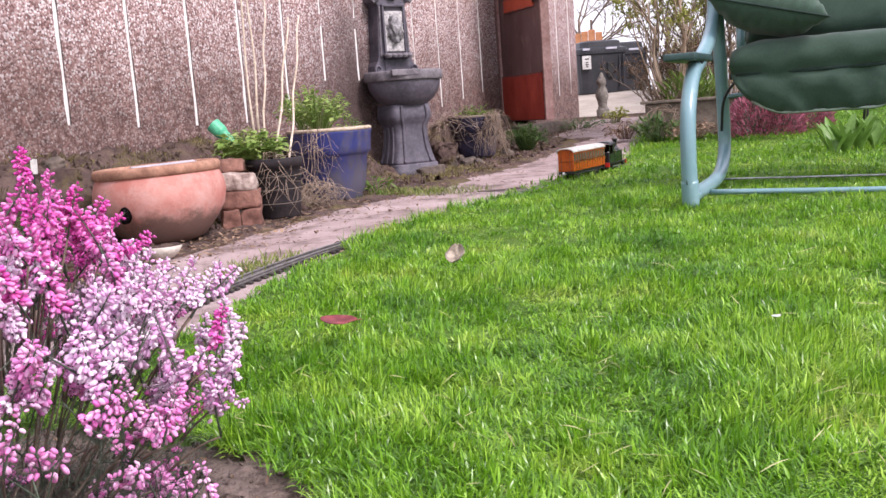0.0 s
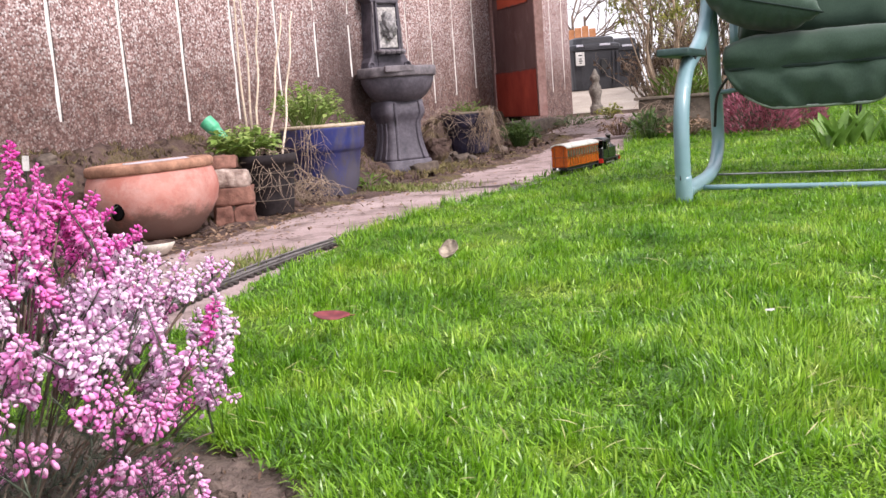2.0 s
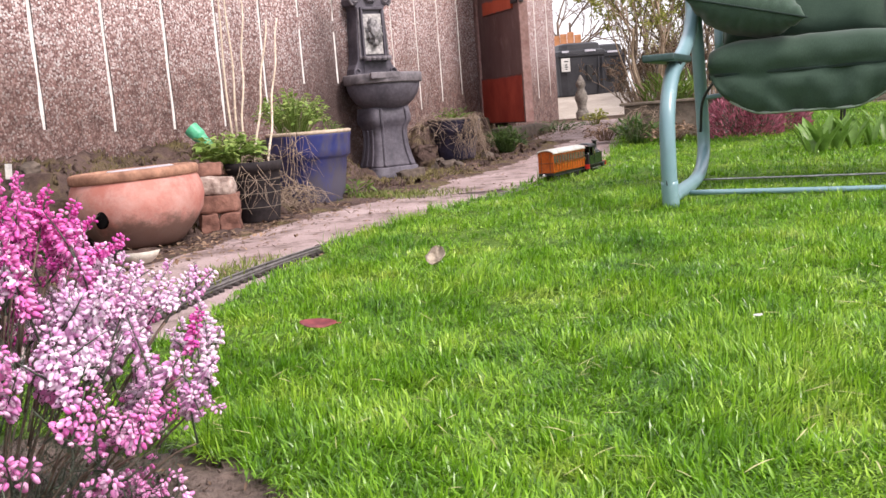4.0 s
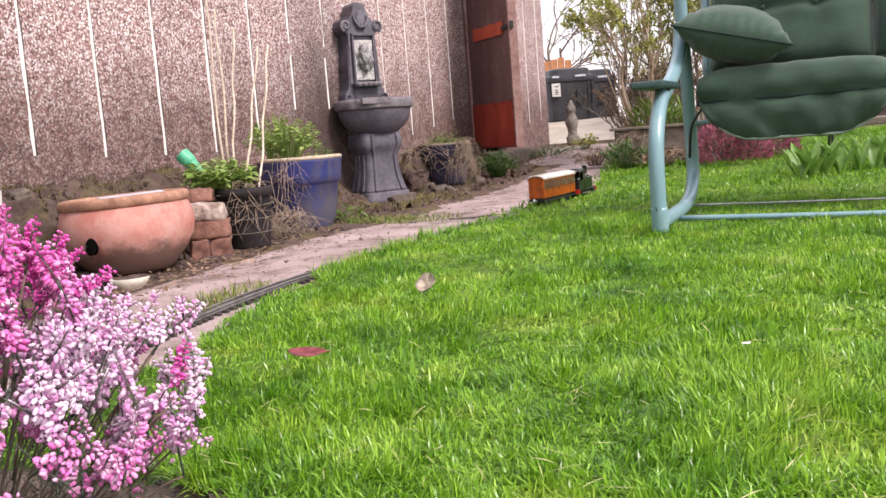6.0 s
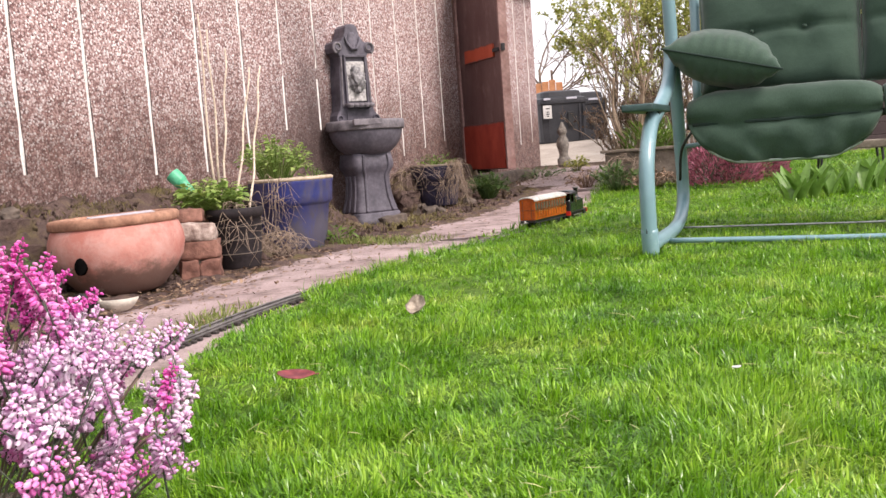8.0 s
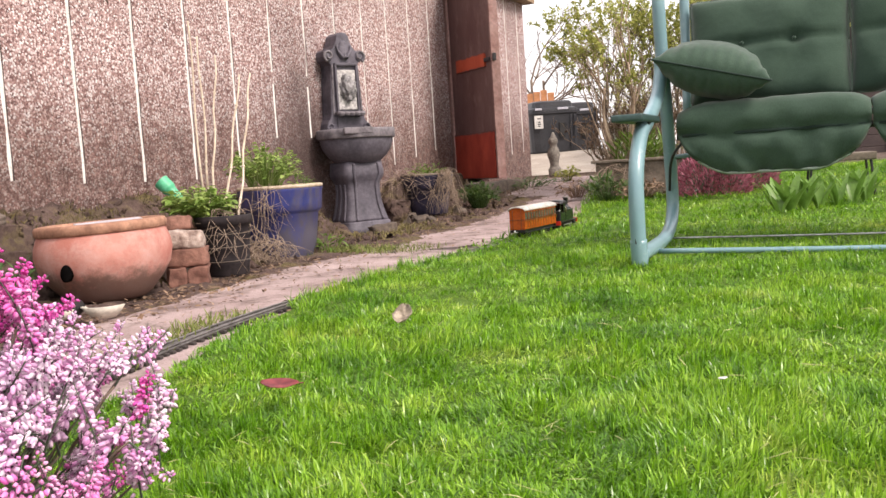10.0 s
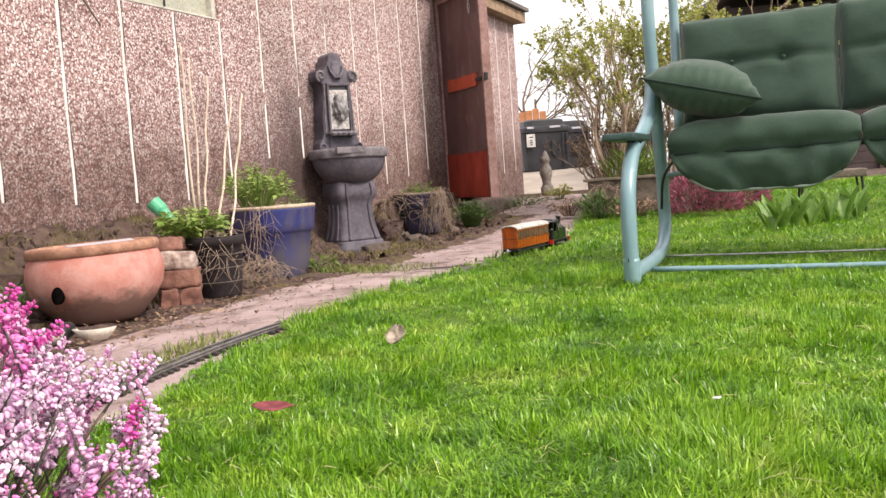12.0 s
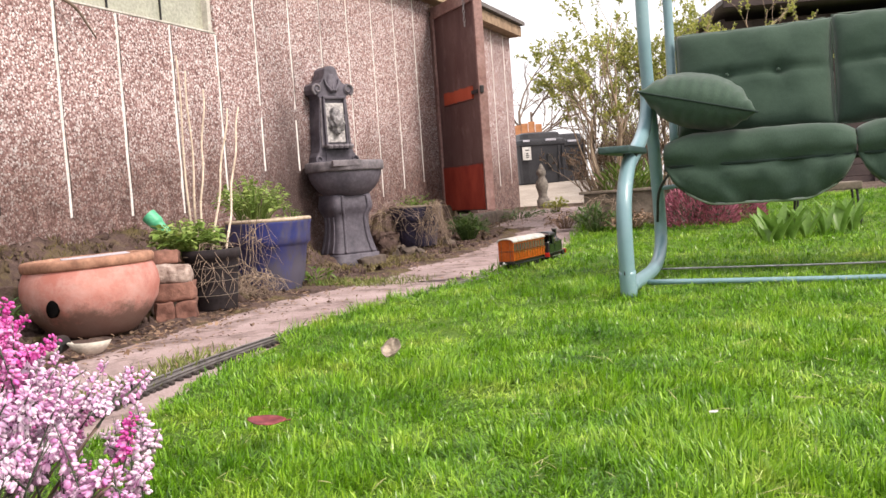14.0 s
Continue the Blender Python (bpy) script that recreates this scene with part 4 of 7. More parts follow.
def seat_flap(w, seed):
    """The padded front roll and hanging valance of one seat cushion, as one bent slab: x across, y back, z up."""
    line = [(0.42, -0.012), (0.25, -0.004), (0.12, 0.006), (0.05, 0.0), (0.012, -0.022), (0.0, -0.055), (0.008, -0.088), (0.026, -0.108),
            (0.018, -0.122), (0.004, -0.145), (0.002, -0.185), (0.012, -0.225), (0.03, -0.262)]
    nx = 40
    bm = bmesh.new()
    rows = []
    for k, (y, z) in enumerate(line):
        row = []
        for i in range(nx + 1):
            a = 2 * i / nx - 1
            hang = max(0.0, (k - 7) / (len(line) - 8))
            half = w / 2 * (1 - 0.21 * hang ** 2.2)
            up = 0.085 * hang * max(0.0, abs(a) - 0.55) ** 1.6 / 0.45 ** 1.6 * 0.6
            puff = 0.012 * (1 - a ** 6)
            yy = y - puff * (1.0 if k < 8 else 0.4) + 0.020 * noise.noise(Vector((a * 4 + seed, k * 0.5, 2))) * (1 + hang) + 0.016 * hang * noise.noise(Vector((a * 9 + k * 0.9 + seed, k * 0.25, 7)))
            zz = z + puff * (1.0 if k < 5 else 0.0) + up - 0.022 * abs(a) ** 8 * (1 if k < 6 else 0) + 0.004 * noise.noise(Vector((a * 5, k * 0.4, seed)))
            row.append(bm.verts.new((a * half, yy, zz)))
        rows.append(row)
    for p, q in zip(rows, rows[1:]):
        for i in range(nx):
            bm.faces.new((p[i], q[i], q[i + 1], p[i + 1]))
    res = bmesh.ops.extrude_face_region(bm, geom=bm.faces[:])
    bm.normal_update()
    moved = [v for v in res["geom"] if isinstance(v, bmesh.types.BMVert)]
    bmesh.ops.translate(bm, vec=(0, 0.028, -0.012), verts=moved)
    bmesh.ops.recalc_face_normals(bm, faces=bm.faces)
    edge = [v.co.copy() for v in rows[-1]]
    return bm, edge


SEATS = [(0.425, 0.70, 3.0), (1.135, 0.71, 8.0)]
for cx, w, seed in SEATS:
    seat = thing("seat_cushion", SW @ Matrix.Translation((cx, 0.47, 0.555)), "faded green canvas seat cushion with a hanging pale-edged valance", "cushion", "swing cushions")
    bm, edge = seat_flap(w, seed)
    part("pad", bm, FABRIC, seat, "", True)
    tube("valance_piping", [(p.x, p.y + 0.008, p.z - 0.004) for p in edge[::4]], 0.0055, PIPING, seat, n=8, per=3, label="pale worn piping")
    tube("seam", [(-w / 2 + 0.02, 0.022, -0.112), (0, 0.014, -0.113), (w / 2 - 0.02, 0.022, -0.112)], 0.006, SEAM, seat, n=6, per=8)
    back = thing("back_cushion", SW @ Matrix.Translation(((0.405, 1.045)[seed > 5], 0.955, (0.795, 0.805)[seed > 5])) @ Matrix.Rotation(radians(78), 4, "X"),
                 "dark green tufted canvas back cushion", "cushion", "swing cushions")
    part("pad", cushion_bm(0.645, 0.47, 0.16, [(-0.33, 0.06), (0.33, 0.06)], seed=seed), FABRIC, back, "", True)
    rp = rim_points(0.645, 0.47)
    tube("piping", rp, 0.005, TRIM_CLOTH, back, n=6, per=1)
    for tx in (-0.33, 0.33):
        part("button", bm_lathe([(0, 0.006), (0.006, 0.004), (0.008, 0.0), (0.006, -0.004), (0, -0.006)], 12, (tx * 0.315, 0.014, 0.060)), FABRIC, back, "", True)

PW, PD = 0.45, 0.40
pillow = thing("scatter_pillow", SW @ Matrix.Translation((0.205, 0.60, 0.70)) @ Euler((radians(5), radians(15), radians(6))).to_matrix().to_4x4(),
               "plump dark green scatter pillow resting on the swing seat", "pillow")


def pillow_bm(w, d, t, n=60):
    bm = bmesh.new()
    top = []
    for sgn in (1, -1):
        rows = []
        for j in range(n + 1):
            row = []
            for i in range(n + 1):
                a, b = 2 * i / n - 1, 2 * j / n - 1
                prof = max(0.0, (1 - a * a if a < 0 else 1 - a ** 2.8) * (1 - b * b)) ** 0.52
                x = a * w / 2 * (1 - 0.13 * (1 - b * b))
                y = b * d / 2 * (1 - 0.13 * (1 - a * a))
                z = sgn * t / 2 * prof + 0.006 * prof * noise.noise(Vector((x * 12, y * 12, sgn * 3)))
                z += sgn * 0.018 * prof * (1 - prof) * math.sin(x * 140 + 5 * noise.noise(Vector((x * 9, y * 9, 1)))) * smooth(0.3, 0.8, max(abs(a), abs(b)))
                row.append(bm.verts.new((x, y, z)) if sgn > 0 or (0 < i < n and 0 < j < n) else top[j][i])
            rows.append(row)
        if sgn > 0:
            top = rows
        for j in range(n):
            for i in range(n):
                q = (rows[j][i], rows[j][i + 1], rows[j + 1][i + 1], rows[j + 1][i])
                bm.faces.new(q if sgn > 0 else q[::-1])
    edge = [top[0][i].co.copy() for i in range(n)] + [top[j][n].co.copy() for j in range(n)] + \
           [top[n][i].co.copy() for i in range(n, 0, -1)] + [top[j][0].co.copy() for j in range(n, -1, -1)]
    return bm, edge


bm, edge = pillow_bm(PW, PD, 0.222)
part("pad", bm, FABRIC, pillow, "", True)
v, f = tube_data(edge, 0.0045, 0.0045, 6)
link_mesh("piping", v, f, SEAM, pillow)

# ---- the wall fountain ----
FT = Matrix.Translation((-0.215, 6.37, -0.03)) @ Matrix.Rotation(radians(33), 4, "Z")
fountain = thing("wall_fountain", FT, "dark grey cast fountain with bowl, pedestal and carved back plate", "fountain")


def loft(sections, n=32, power=5.0):
    """Rounded-square sections (half width, half depth, height, back shift) skinned into a solid."""
    bm = bmesh.new()
    rings = []
    for w, d, z, sh in sections:
        ring = []
        for i in range(n):
            a = i * math.tau / n
            c, s_ = math.cos(a), math.sin(a)
            k = (abs(c) ** power + abs(s_) ** power) ** (-1 / power)
            ring.append(bm.verts.new((w * c * k, d * s_ * k + sh, z)))
        rings.append(ring)
    for p, q in zip(rings, rings[1:]):
        for i in range(n):
            j = (i + 1) % n
            bm.faces.new((p[i], p[j], q[j], q[i]))
    bm.faces.new(rings[0][::-1])
    bm.faces.new(rings[-1])
    return bm


part("plinth", loft([(0.178, 0.15, 0.0, 0), (0.182, 0.152, 0.012, 0), (0.182, 0.152, 0.045, 0), (0.170, 0.142, 0.055, 0), (0.172, 0.144, 0.075, 0), (0.165, 0.138, 0.085, 0)], 40, 8), LEAD, fountain, "", True)
pedestal = part("pedestal", loft([(0.163, 0.135, 0.085, 0), (0.160, 0.132, 0.10, 0), (0.146, 0.120, 0.15, 0), (0.134, 0.108, 0.21, 0), (0.128, 0.102, 0.28, 0), (0.130, 0.104, 0.33, 0),
                       (0.140, 0.112, 0.355, 0), (0.152, 0.124, 0.375, 0), (0.156, 0.128, 0.40, 0), (0.152, 0.125, 0.43, 0), (0.146, 0.12, 0.475, 0)], 40, 7), LEAD, fountain, "", True)
ped = [(0.163, 0.135, 0.09), (0.146, 0.120, 0.15), (0.134, 0.108, 0.21), (0.128, 0.102, 0.28), (0.130, 0.104, 0.33), (0.152, 0.124, 0.375), (0.156, 0.128, 0.41), (0.148, 0.122, 0.465)]
for fx in (-0.62, 0.62):
    tube("moulded_rib", [(w * fx, -d - 0.002, z) for w, d, z in ped], 0.010, LEAD, pedestal, n=8, per=4)
for fy in (-0.55, 0.0, 0.5):
    for sx in (-1, 1):
        tube("moulded_rib", [(sx * (w + 0.001), d * fy, z) for w, d, z in ped[:5]], 0.008, LEAD, pedestal, n=8, per=4)
bowl = part("bowl", bm_lathe([(0.0, 0.46), (0.10, 0.462), (0.155, 0.475), (0.20, 0.51), (0.235, 0.555), (0.252, 0.60), (0.256, 0.626), (0.256, 0.64), (0.246, 0.676),
                       (0.235, 0.682), (0.225, 0.67), (0.20, 0.62), (0.12, 0.57), (0.0, 0.56)], 48, (0, -0.03, 0), 0.80), LEAD, fountain, "", True)
part("rim", bm_lathe([(0.250, 0.630), (0.268, 0.627), (0.273, 0.634), (0.274, 0.682), (0.267, 0.691), (0.236, 0.691), (0.230, 0.680), (0.250, 0.630)], 48, (0, -0.03, 0), 0.80), LEAD_RIM, bowl, "paler weathered bowl rim", True)
part("rim_block", bm_box(0.20, 0.03, 0.040, (-0.10, -0.225, 0.674), 0.006, rot=(0, 0, -8)), LEAD_RIM, bowl)


def slab_from_outline(half, y0, y1, bevel=0.008):
    """A plate, symmetrical left and right, from half outline points (x, z) running bottom to top."""
    bm = bmesh.new()
    pts = [(x, z) for x, z in half] + [(-x, z) for x, z in half[::-1] if x > 1e-6]
    fr = [bm.verts.new((x, y0, z)) for x, z in pts]
    bk = [bm.verts.new((x, y1, z)) for x, z in pts]
    f1 = bm.faces.new(fr)
    bm.faces.new(bk[::-1])
    for i in range(len(pts)):
        j = (i + 1) % len(pts)
        bm.faces.new((fr[j], fr[i], bk[i], bk[j]))
    bmesh.ops.recalc_face_normals(bm, faces=bm.faces)
    if bevel:
        bmesh.ops.bevel(bm, geom=[e for e in f1.edges], offset=bevel, segments=3, affect="EDGES", profile=0.5)
    return bm


BY = 0.11
plate = [(0.158, 0.675), (0.165, 0.70), (0.156, 0.735), (0.134, 0.765), (0.125, 0.80), (0.121, 0.86), (0.114, 1.00), (0.106, 1.08), (0.103, 1.12), (0.118, 1.14), (0.142, 1.148), (0.154, 1.175),
         (0.150, 1.207), (0.130, 1.222), (0.105, 1.215), (0.085, 1.225), (0.066, 1.25), (0.052, 1.285), (0.046, 1.315), (0.026, 1.333), (0.0, 1.336)]
back_plate = part("back_plate", slab_from_outline(plate, BY - 0.055, BY + 0.085), LEAD, fountain)
plaque = part("plaque", bm_box(0.140, 0.016, 0.262, (0, BY - 0.060, 0.957), 0.004), LEAD_PALE, back_plate, "pale lichened plaque")
for sx in (-1, 1):
    part("plaque_border", bm_box(0.014, 0.028, 0.34, (sx * 0.079, BY - 0.064, 0.945), 0.005), LEAD, back_plate)
    scroll = [(sx * (0.119 + 0.034 * math.cos(a) * (1 - a / 9)), BY - 0.066, 1.180 + 0.034 * math.sin(a) * (1 - a / 9)) for a in np.linspace(-1.2, 6.2, 22)]
    tube("scroll", scroll, 0.009, LEAD_RIM, back_plate, n=8, per=2, r1=0.005)
    volute = part("volute", bm_lathe([(0, -0.064), (0.030, -0.064), (0.034, -0.058), (0.034, 0.082), (0, 0.082)], 24), LEAD, back_plate, "", True)
    volute.matrix_local = Matrix.Translation((sx * 0.119, BY, 1.180)) @ Matrix.Rotation(radians(-90), 4, "X")
    tube("scroll", [(sx * (0.135 + 0.026 * math.cos(a) * (1 - a / 9)), BY - 0.060, 0.712 + 0.026 * math.sin(a) * (1 - a / 9)) for a in np.linspace(-1.2, 6.2, 22)], 0.008, LEAD, back_plate, n=8, per=2, r1=0.004)
    tube("side_moulding", [(sx * 0.108, BY - 0.057, 0.79), (sx * 0.103, BY - 0.057, 0.95), (sx * 0.095, BY - 0.057, 1.12)], 0.007, LEAD_RIM, back_plate, n=8)
part("plaque_border", bm_box(0.172, 0.030, 0.018, (0, BY - 0.064, 1.123), 0.005), LEAD, back_plate)
crest = bm_lathe([(0, 0.085), (0.018, 0.08), (0.032, 0.06), (0.040, 0.02), (0.038, -0.02), (0.03, -0.04), (0, -0.05)], 20, (0, BY - 0.05, 1.20), 0.6)
part("crest", crest, LEAD, back_plate, "", True)
for sx in (-1, 0, 1):
    tube("crest_lobe", [(sx * 0.012, BY - 0.074, 1.165), (sx * 0.045, BY - 0.066, 1.21), (sx * 0.055, BY - 0.06, 1.25)], 0.011, LEAD, back_plate, r1=0.006, n=8)
mask = bmesh.new()
bmesh.ops.create_icosphere(mask, subdivisions=4, radius=1.0)
for v in mask.verts:
    p = v.co.copy()
    k = 1 + 0.45 * noise.fractal(p * 2.8, 0.7, 2.0, 4) + 0.22 * math.exp(-((p.x) ** 2 + (p.z + 0.25) ** 2) * 9)
    v.co = Vector((p.x * 0.052 * k, BY - 0.075 + p.y * 0.040 * k, 0.962 + p.z * 0.080 * k))
part("relief_boss", mask, LEAD_MID, back_plate, "", True)
part("spout_ledge", join(bm_box(0.200, 0.075, 0.018, (0, BY - 0.075, 0.804), 0.006), *[bm_lathe([(0, -0.018), (0.02, -0.014), (0.026, 0.0), (0.02, 0.01), (0, 0.012)], 14, (x, BY - 0.105, 0.798)) for x in (-0.08, -0.04, 0, 0.04, 0.08)]), LEAD_RIM, back_plate)
part("spout_niche", bm_box(0.170, 0.012, 0.105, (0, BY - 0.056, 0.738), 0.003), LEAD, back_plate)

# ---- pots, bricks and plants along the wall ----


def hollow_pot(name, at, profile, mat, label, category, wall=0.018, n=48, squash=1.0, rot=0.0, wob=0.0):
    """A pot with thickness from its outer profile."""
    inner_line = [(max(0.0, r - wall), z) for r, z in profile[::-1] if z > profile[0][1] + 0.05]
    inner_line.append((0.0, inner_line[-1][1]))
    ob = thing(name, Matrix.Translation(at) @ Matrix.Rotation(radians(rot), 4, "Y"), label, category)
    part("body", bm_lathe([(0, profile[0][1]), *profile, *inner_line], n, (0, 0, 0), squash, wob), mat, ob, "", True)
    return ob


# large terracotta bowl pot
TP = (-1.062, 3.55, -0.022)
terra = hollow_pot("terracotta_pot", TP, [(0.125, 0.0), (0.148, 0.012), (0.17, 0.035), (0.205, 0.075), (0.232, 0.12), (0.243, 0.17), (0.240, 0.205), (0.230, 0.235), (0.222, 0.25)], TERRA,
                   "large weathered terracotta bowl pot with a thick rim beside the path", "plant pot", 0.022, 56, rot=-1.6)
part("rim", bm_lathe([(0.198, 0.250), (0.224, 0.247), (0.232, 0.253), (0.233, 0.274), (0.227, 0.283), (0.212, 0.286), (0.199, 0.282), (0.196, 0.27), (0.198, 0.250)], 56), TERRA_RIM, terra, "", True)
hole = part("drain_hole", bm_lathe([(0, 0.004), (0.020, 0.0045), (0.022, 0.001), (0.020, -0.016), (0, -0.016)], 24), HOLE, terra, "", True)
hole.matrix_local = Matrix.Translation((-0.067, -0.2345, 0.124)) @ Matrix.Rotation(radians(-16), 4, "Z") @ Matrix.Rotation(radians(80), 4, "X") @ Matrix.Diagonal((1.0, 1.4, 1.0, 1))
sheet = thing("plastic_sheet", Matrix.Translation((TP[0] + 0.01, TP[1], TP[2] + 0.268)), "pale plastic sheet laid over the terracotta pot", "sheet")
part("film", bm_box(0.24, 0.26, 0.006, (0.015, 0.02, 0.008), 0.004, rot=(2, -1.5, 24), wobble=0.006, seed=3), SHEET, sheet)
part("soil_fill", bm_lathe([(0, 0.0), (0.19, -0.01), (0.19, -0.03), (0, -0.03)], 32), SOIL, sheet)

# broken cream saucer and a black pot lying under the bowl
sau = thing("broken_saucer", Matrix.Translation((-0.945, 3.085, -0.028)), "broken cream saucer lying on the path edge", "saucer")
bm = bm_lathe([(0, 0.0), (0.035, 0.0), (0.055, 0.018), (0.072, 0.040), (0.066, 0.041), (0.050, 0.024), (0, 0.008)], 28)
bmesh.ops.bisect_plane(bm, geom=bm.verts[:] + bm.edges[:] + bm.faces[:], plane_co=(0, 0.012, 0), plane_no=(0.2, 1, 0.25), clear_outer=True)
part("shard", bm, CREAM, sau, "", True)
bp = thing("black_flower_pot", Matrix.Translation((-1.03, 3.10, 0.012)) @ Euler((radians(96), 0, radians(-18))).to_matrix().to_4x4(), "small black plastic pot lying on its side", "plant pot")
part("body", bm_lathe([(0, 0), (0.024, 0.0), (0.032, 0.06), (0.035, 0.061), (0.035, 0.07), (0.030, 0.07), (0.022, 0.008), (0, 0.008)], 28), DARK, bp, "", True)
sau2 = copy_thing(sau, Matrix.Translation((-1.09, 3.02, -0.028)) @ Matrix.Rotation(radians(40), 4, "Z"))

# stacked bricks


def brick(at, rz, size=(0.20, 0.095, 0.065), mat=BRICK, seed=0, ry=0.0, label="old red-brown brick in a loose stack"):
    ob = part("brick", bm_box(*size, (0, 0, size[2] / 2), 0.011, 2, wobble=0.011, seed=seed), mat, None, "", True)
    ob.matrix_world = pose(at[0], at[1], at[2], 0, ry, rz)
    return tagged(ob, label, "brick", "bricks by the pots")


brick((-0.885, 3.88, -0.03), 104, (0.20, 0.075, 0.08), mat=BRICK, seed=1)
brick((-0.800, 3.90, -0.03), 100, (0.20, 0.08, 0.08), mat=BRICK, seed=2)
brick((-0.835, 3.86, 0.051), 2, (0.165, 0.10, 0.072), seed=3)
brick((-0.840, 3.86, 0.124), 5, (0.15, 0.10, 0.07), ROUGH_BRICK, 4, 3, "chipped pale mortar-stained brick on the stack")
brick((-0.90, 3.95, 0.195), 8, (0.15, 0.10, 0.055), BRICK, 5, 0, "brown brick on top of the stack")
brick((-0.06, 6.12, -0.03), 20, (0.17, 0.10, 0.065), RUBBLE, 6, -6, "broken dark brick at the foot of the fountain")
for k in range(3):
    brick((-1.42 - 0.05 * k, 3.55 + 0.05 * k, -0.03 + 0.1 * k), 30 + 20 * k, (0.2, 0.13, 0.10), BANK, 7 + k, 0, "dark mossy stone block behind the pot")

# black ribbed pot
dark_pot = hollow_pot("black_ribbed_pot", (-0.722, 4.10, -0.03), [(0.088, 0), (0.094, 0.02), (0.098, 0.06), (0.101, 0.065), (0.099, 0.07), (0.103, 0.12), (0.106, 0.125), (0.104, 0.13), (0.108, 0.175),
                      (0.111, 0.18), (0.109, 0.186), (0.112, 0.225), (0.119, 0.227), (0.121, 0.262), (0.114, 0.266)], BLACK_POT, "black ribbed plastic pot with dead stems over it", "plant pot", 0.008)
part("soil_fill", bm_lathe([(0, 0.235), (0.105, 0.225), (0.105, 0.20), (0, 0.20)], 28), SOIL, dark_pot, "", True)
# thin pale rings along the ribs
for z, rr in ((0.072, 0.1015), (0.132, 0.1065), (0.187, 0.1115)):
    part("pale_band", bm_lathe([(rr - 0.002, z), (rr + 0.0012, z + 0.0008), (rr + 0.0012, z + 0.0024), (rr - 0.002, z + 0.003), (rr - 0.002, z)], 40), TROUGH, dark_pot, "thin pale ring along a rib", True)
tan_pot = hollow_pot("tan_flower_pot", (-0.845, 4.15, 0.10), [(0.05, 0.0), (0.058, 0.03), (0.066, 0.09), (0.074, 0.092), (0.075, 0.115), (0.068, 0.118)], TANPOT,
                     "small tan clay pot of leafy green plants on a stone", "plant pot", 0.009)
part("soil_fill", bm_lathe([(0, 0.11), (0.06, 0.10), (0.06, 0.08), (0, 0.08)], 24), SOIL, tan_pot, "", True)
sup = part("stone", bm_box(0.16, 0.16, 0.135, (0, 0, 0.0675), 0.015, 2, wobble=0.02, seed=5), RUBBLE, None, "", True)
sup.matrix_world = pose(-0.855, 4.17, -0.03, 0, 0, 20)
tagged(sup, "rough grey stone holding up the tan pot", "stone", "loose stones")

# blue glazed pots
blue_prof = [(0.150, 0), (0.156, 0.012), (0.172, 0.12), (0.186, 0.225), (0.192, 0.232), (0.205, 0.245), (0.207, 0.28), (0.212, 0.335), (0.216, 0.345), (0.214, 0.357), (0.205, 0.360)]
blue_pot = hollow_pot("blue_glazed_pot", (-0.560, 4.88, -0.03), blue_prof, BLUE, "large blue glazed pot with a worn rim and green plants", "plant pot", 0.022, 56)
part("lip", bm_lathe([(0.19, 0.357), (0.206, 0.352), (0.217, 0.353), (0.217, 0.366), (0.206, 0.370), (0.19, 0.366), (0.19, 0.357)], 56), POT_LIP, blue_pot, "worn pale pot lip", True)
part("soil_fill", bm_lathe([(0, 0.345), (0.18, 0.335), (0.18, 0.30), (0, 0.30)], 32), SOIL, blue_pot, "", True)
blue_small = hollow_pot("blue_glazed_pot", (0.285, 7.25, 0.02), [(r * 0.93, z * 0.84) for r, z in blue_prof], DARK_BLUE, "smaller dark blue pot hung with dead stems beside the fountain", "plant pot", 0.02, 48)
part("lip", bm_lathe([(0.177, 0.300), (0.190, 0.296), (0.202, 0.298), (0.202, 0.308), (0.190, 0.312), (0.177, 0.308), (0.177, 0.300)], 48), TROUGH, blue_small, "worn pale pot lip", True)
part("soil_fill", bm_lathe([(0, 0.29), (0.158, 0.28), (0.158, 0.25), (0, 0.25)], 28), SOIL, blue_small, "", True)


def leafy_plant(name, at, count, radius, height, leaf, mat, label, seed, category="plant", stem=True, broad=0.6, up=0.5):
    """Stems that arch from one base, each with a few leaves."""
    r = random.Random(seed)
    ob = thing(name, at, label, category)
    stems, leaves = Soup(), Soup()
    for _ in range(count):
        a, d = r.uniform(0, math.tau), radius * math.sqrt(r.random())
        top = Vector((math.cos(a) * d, math.sin(a) * d, height * r.uniform(0.45, 1.0) * (1 - 0.35 * d / radius)))
        root = Vector((top.x * 0.3, top.y * 0.3, -0.01))
        mid = root.lerp(top, 0.5) + Vector((0, 0, height * 0.12))
        if stem:
            stems.tube([root, mid, top], 0.0022, 0.0012, 5)
        for k in range(r.randint(2, 4)):
            way = Vector((math.cos(a + r.uniform(-1.6, 1.6)), math.sin(a + r.uniform(-1.6, 1.6)), r.uniform(-0.25, up)))
            L = leaf * r.uniform(0.6, 1.15)
            leaves.leaf(top - Vector((0, 0, 0.012 * k)), way, Vector((r.uniform(-0.4, 0.4), r.uniform(-0.4, 0.4), 1)), L, L * broad, 0.22, 0.25)
    if stem:
        stems.done("stalk", mat, ob)
    leaves.done("foliage", mat, ob)
    return ob


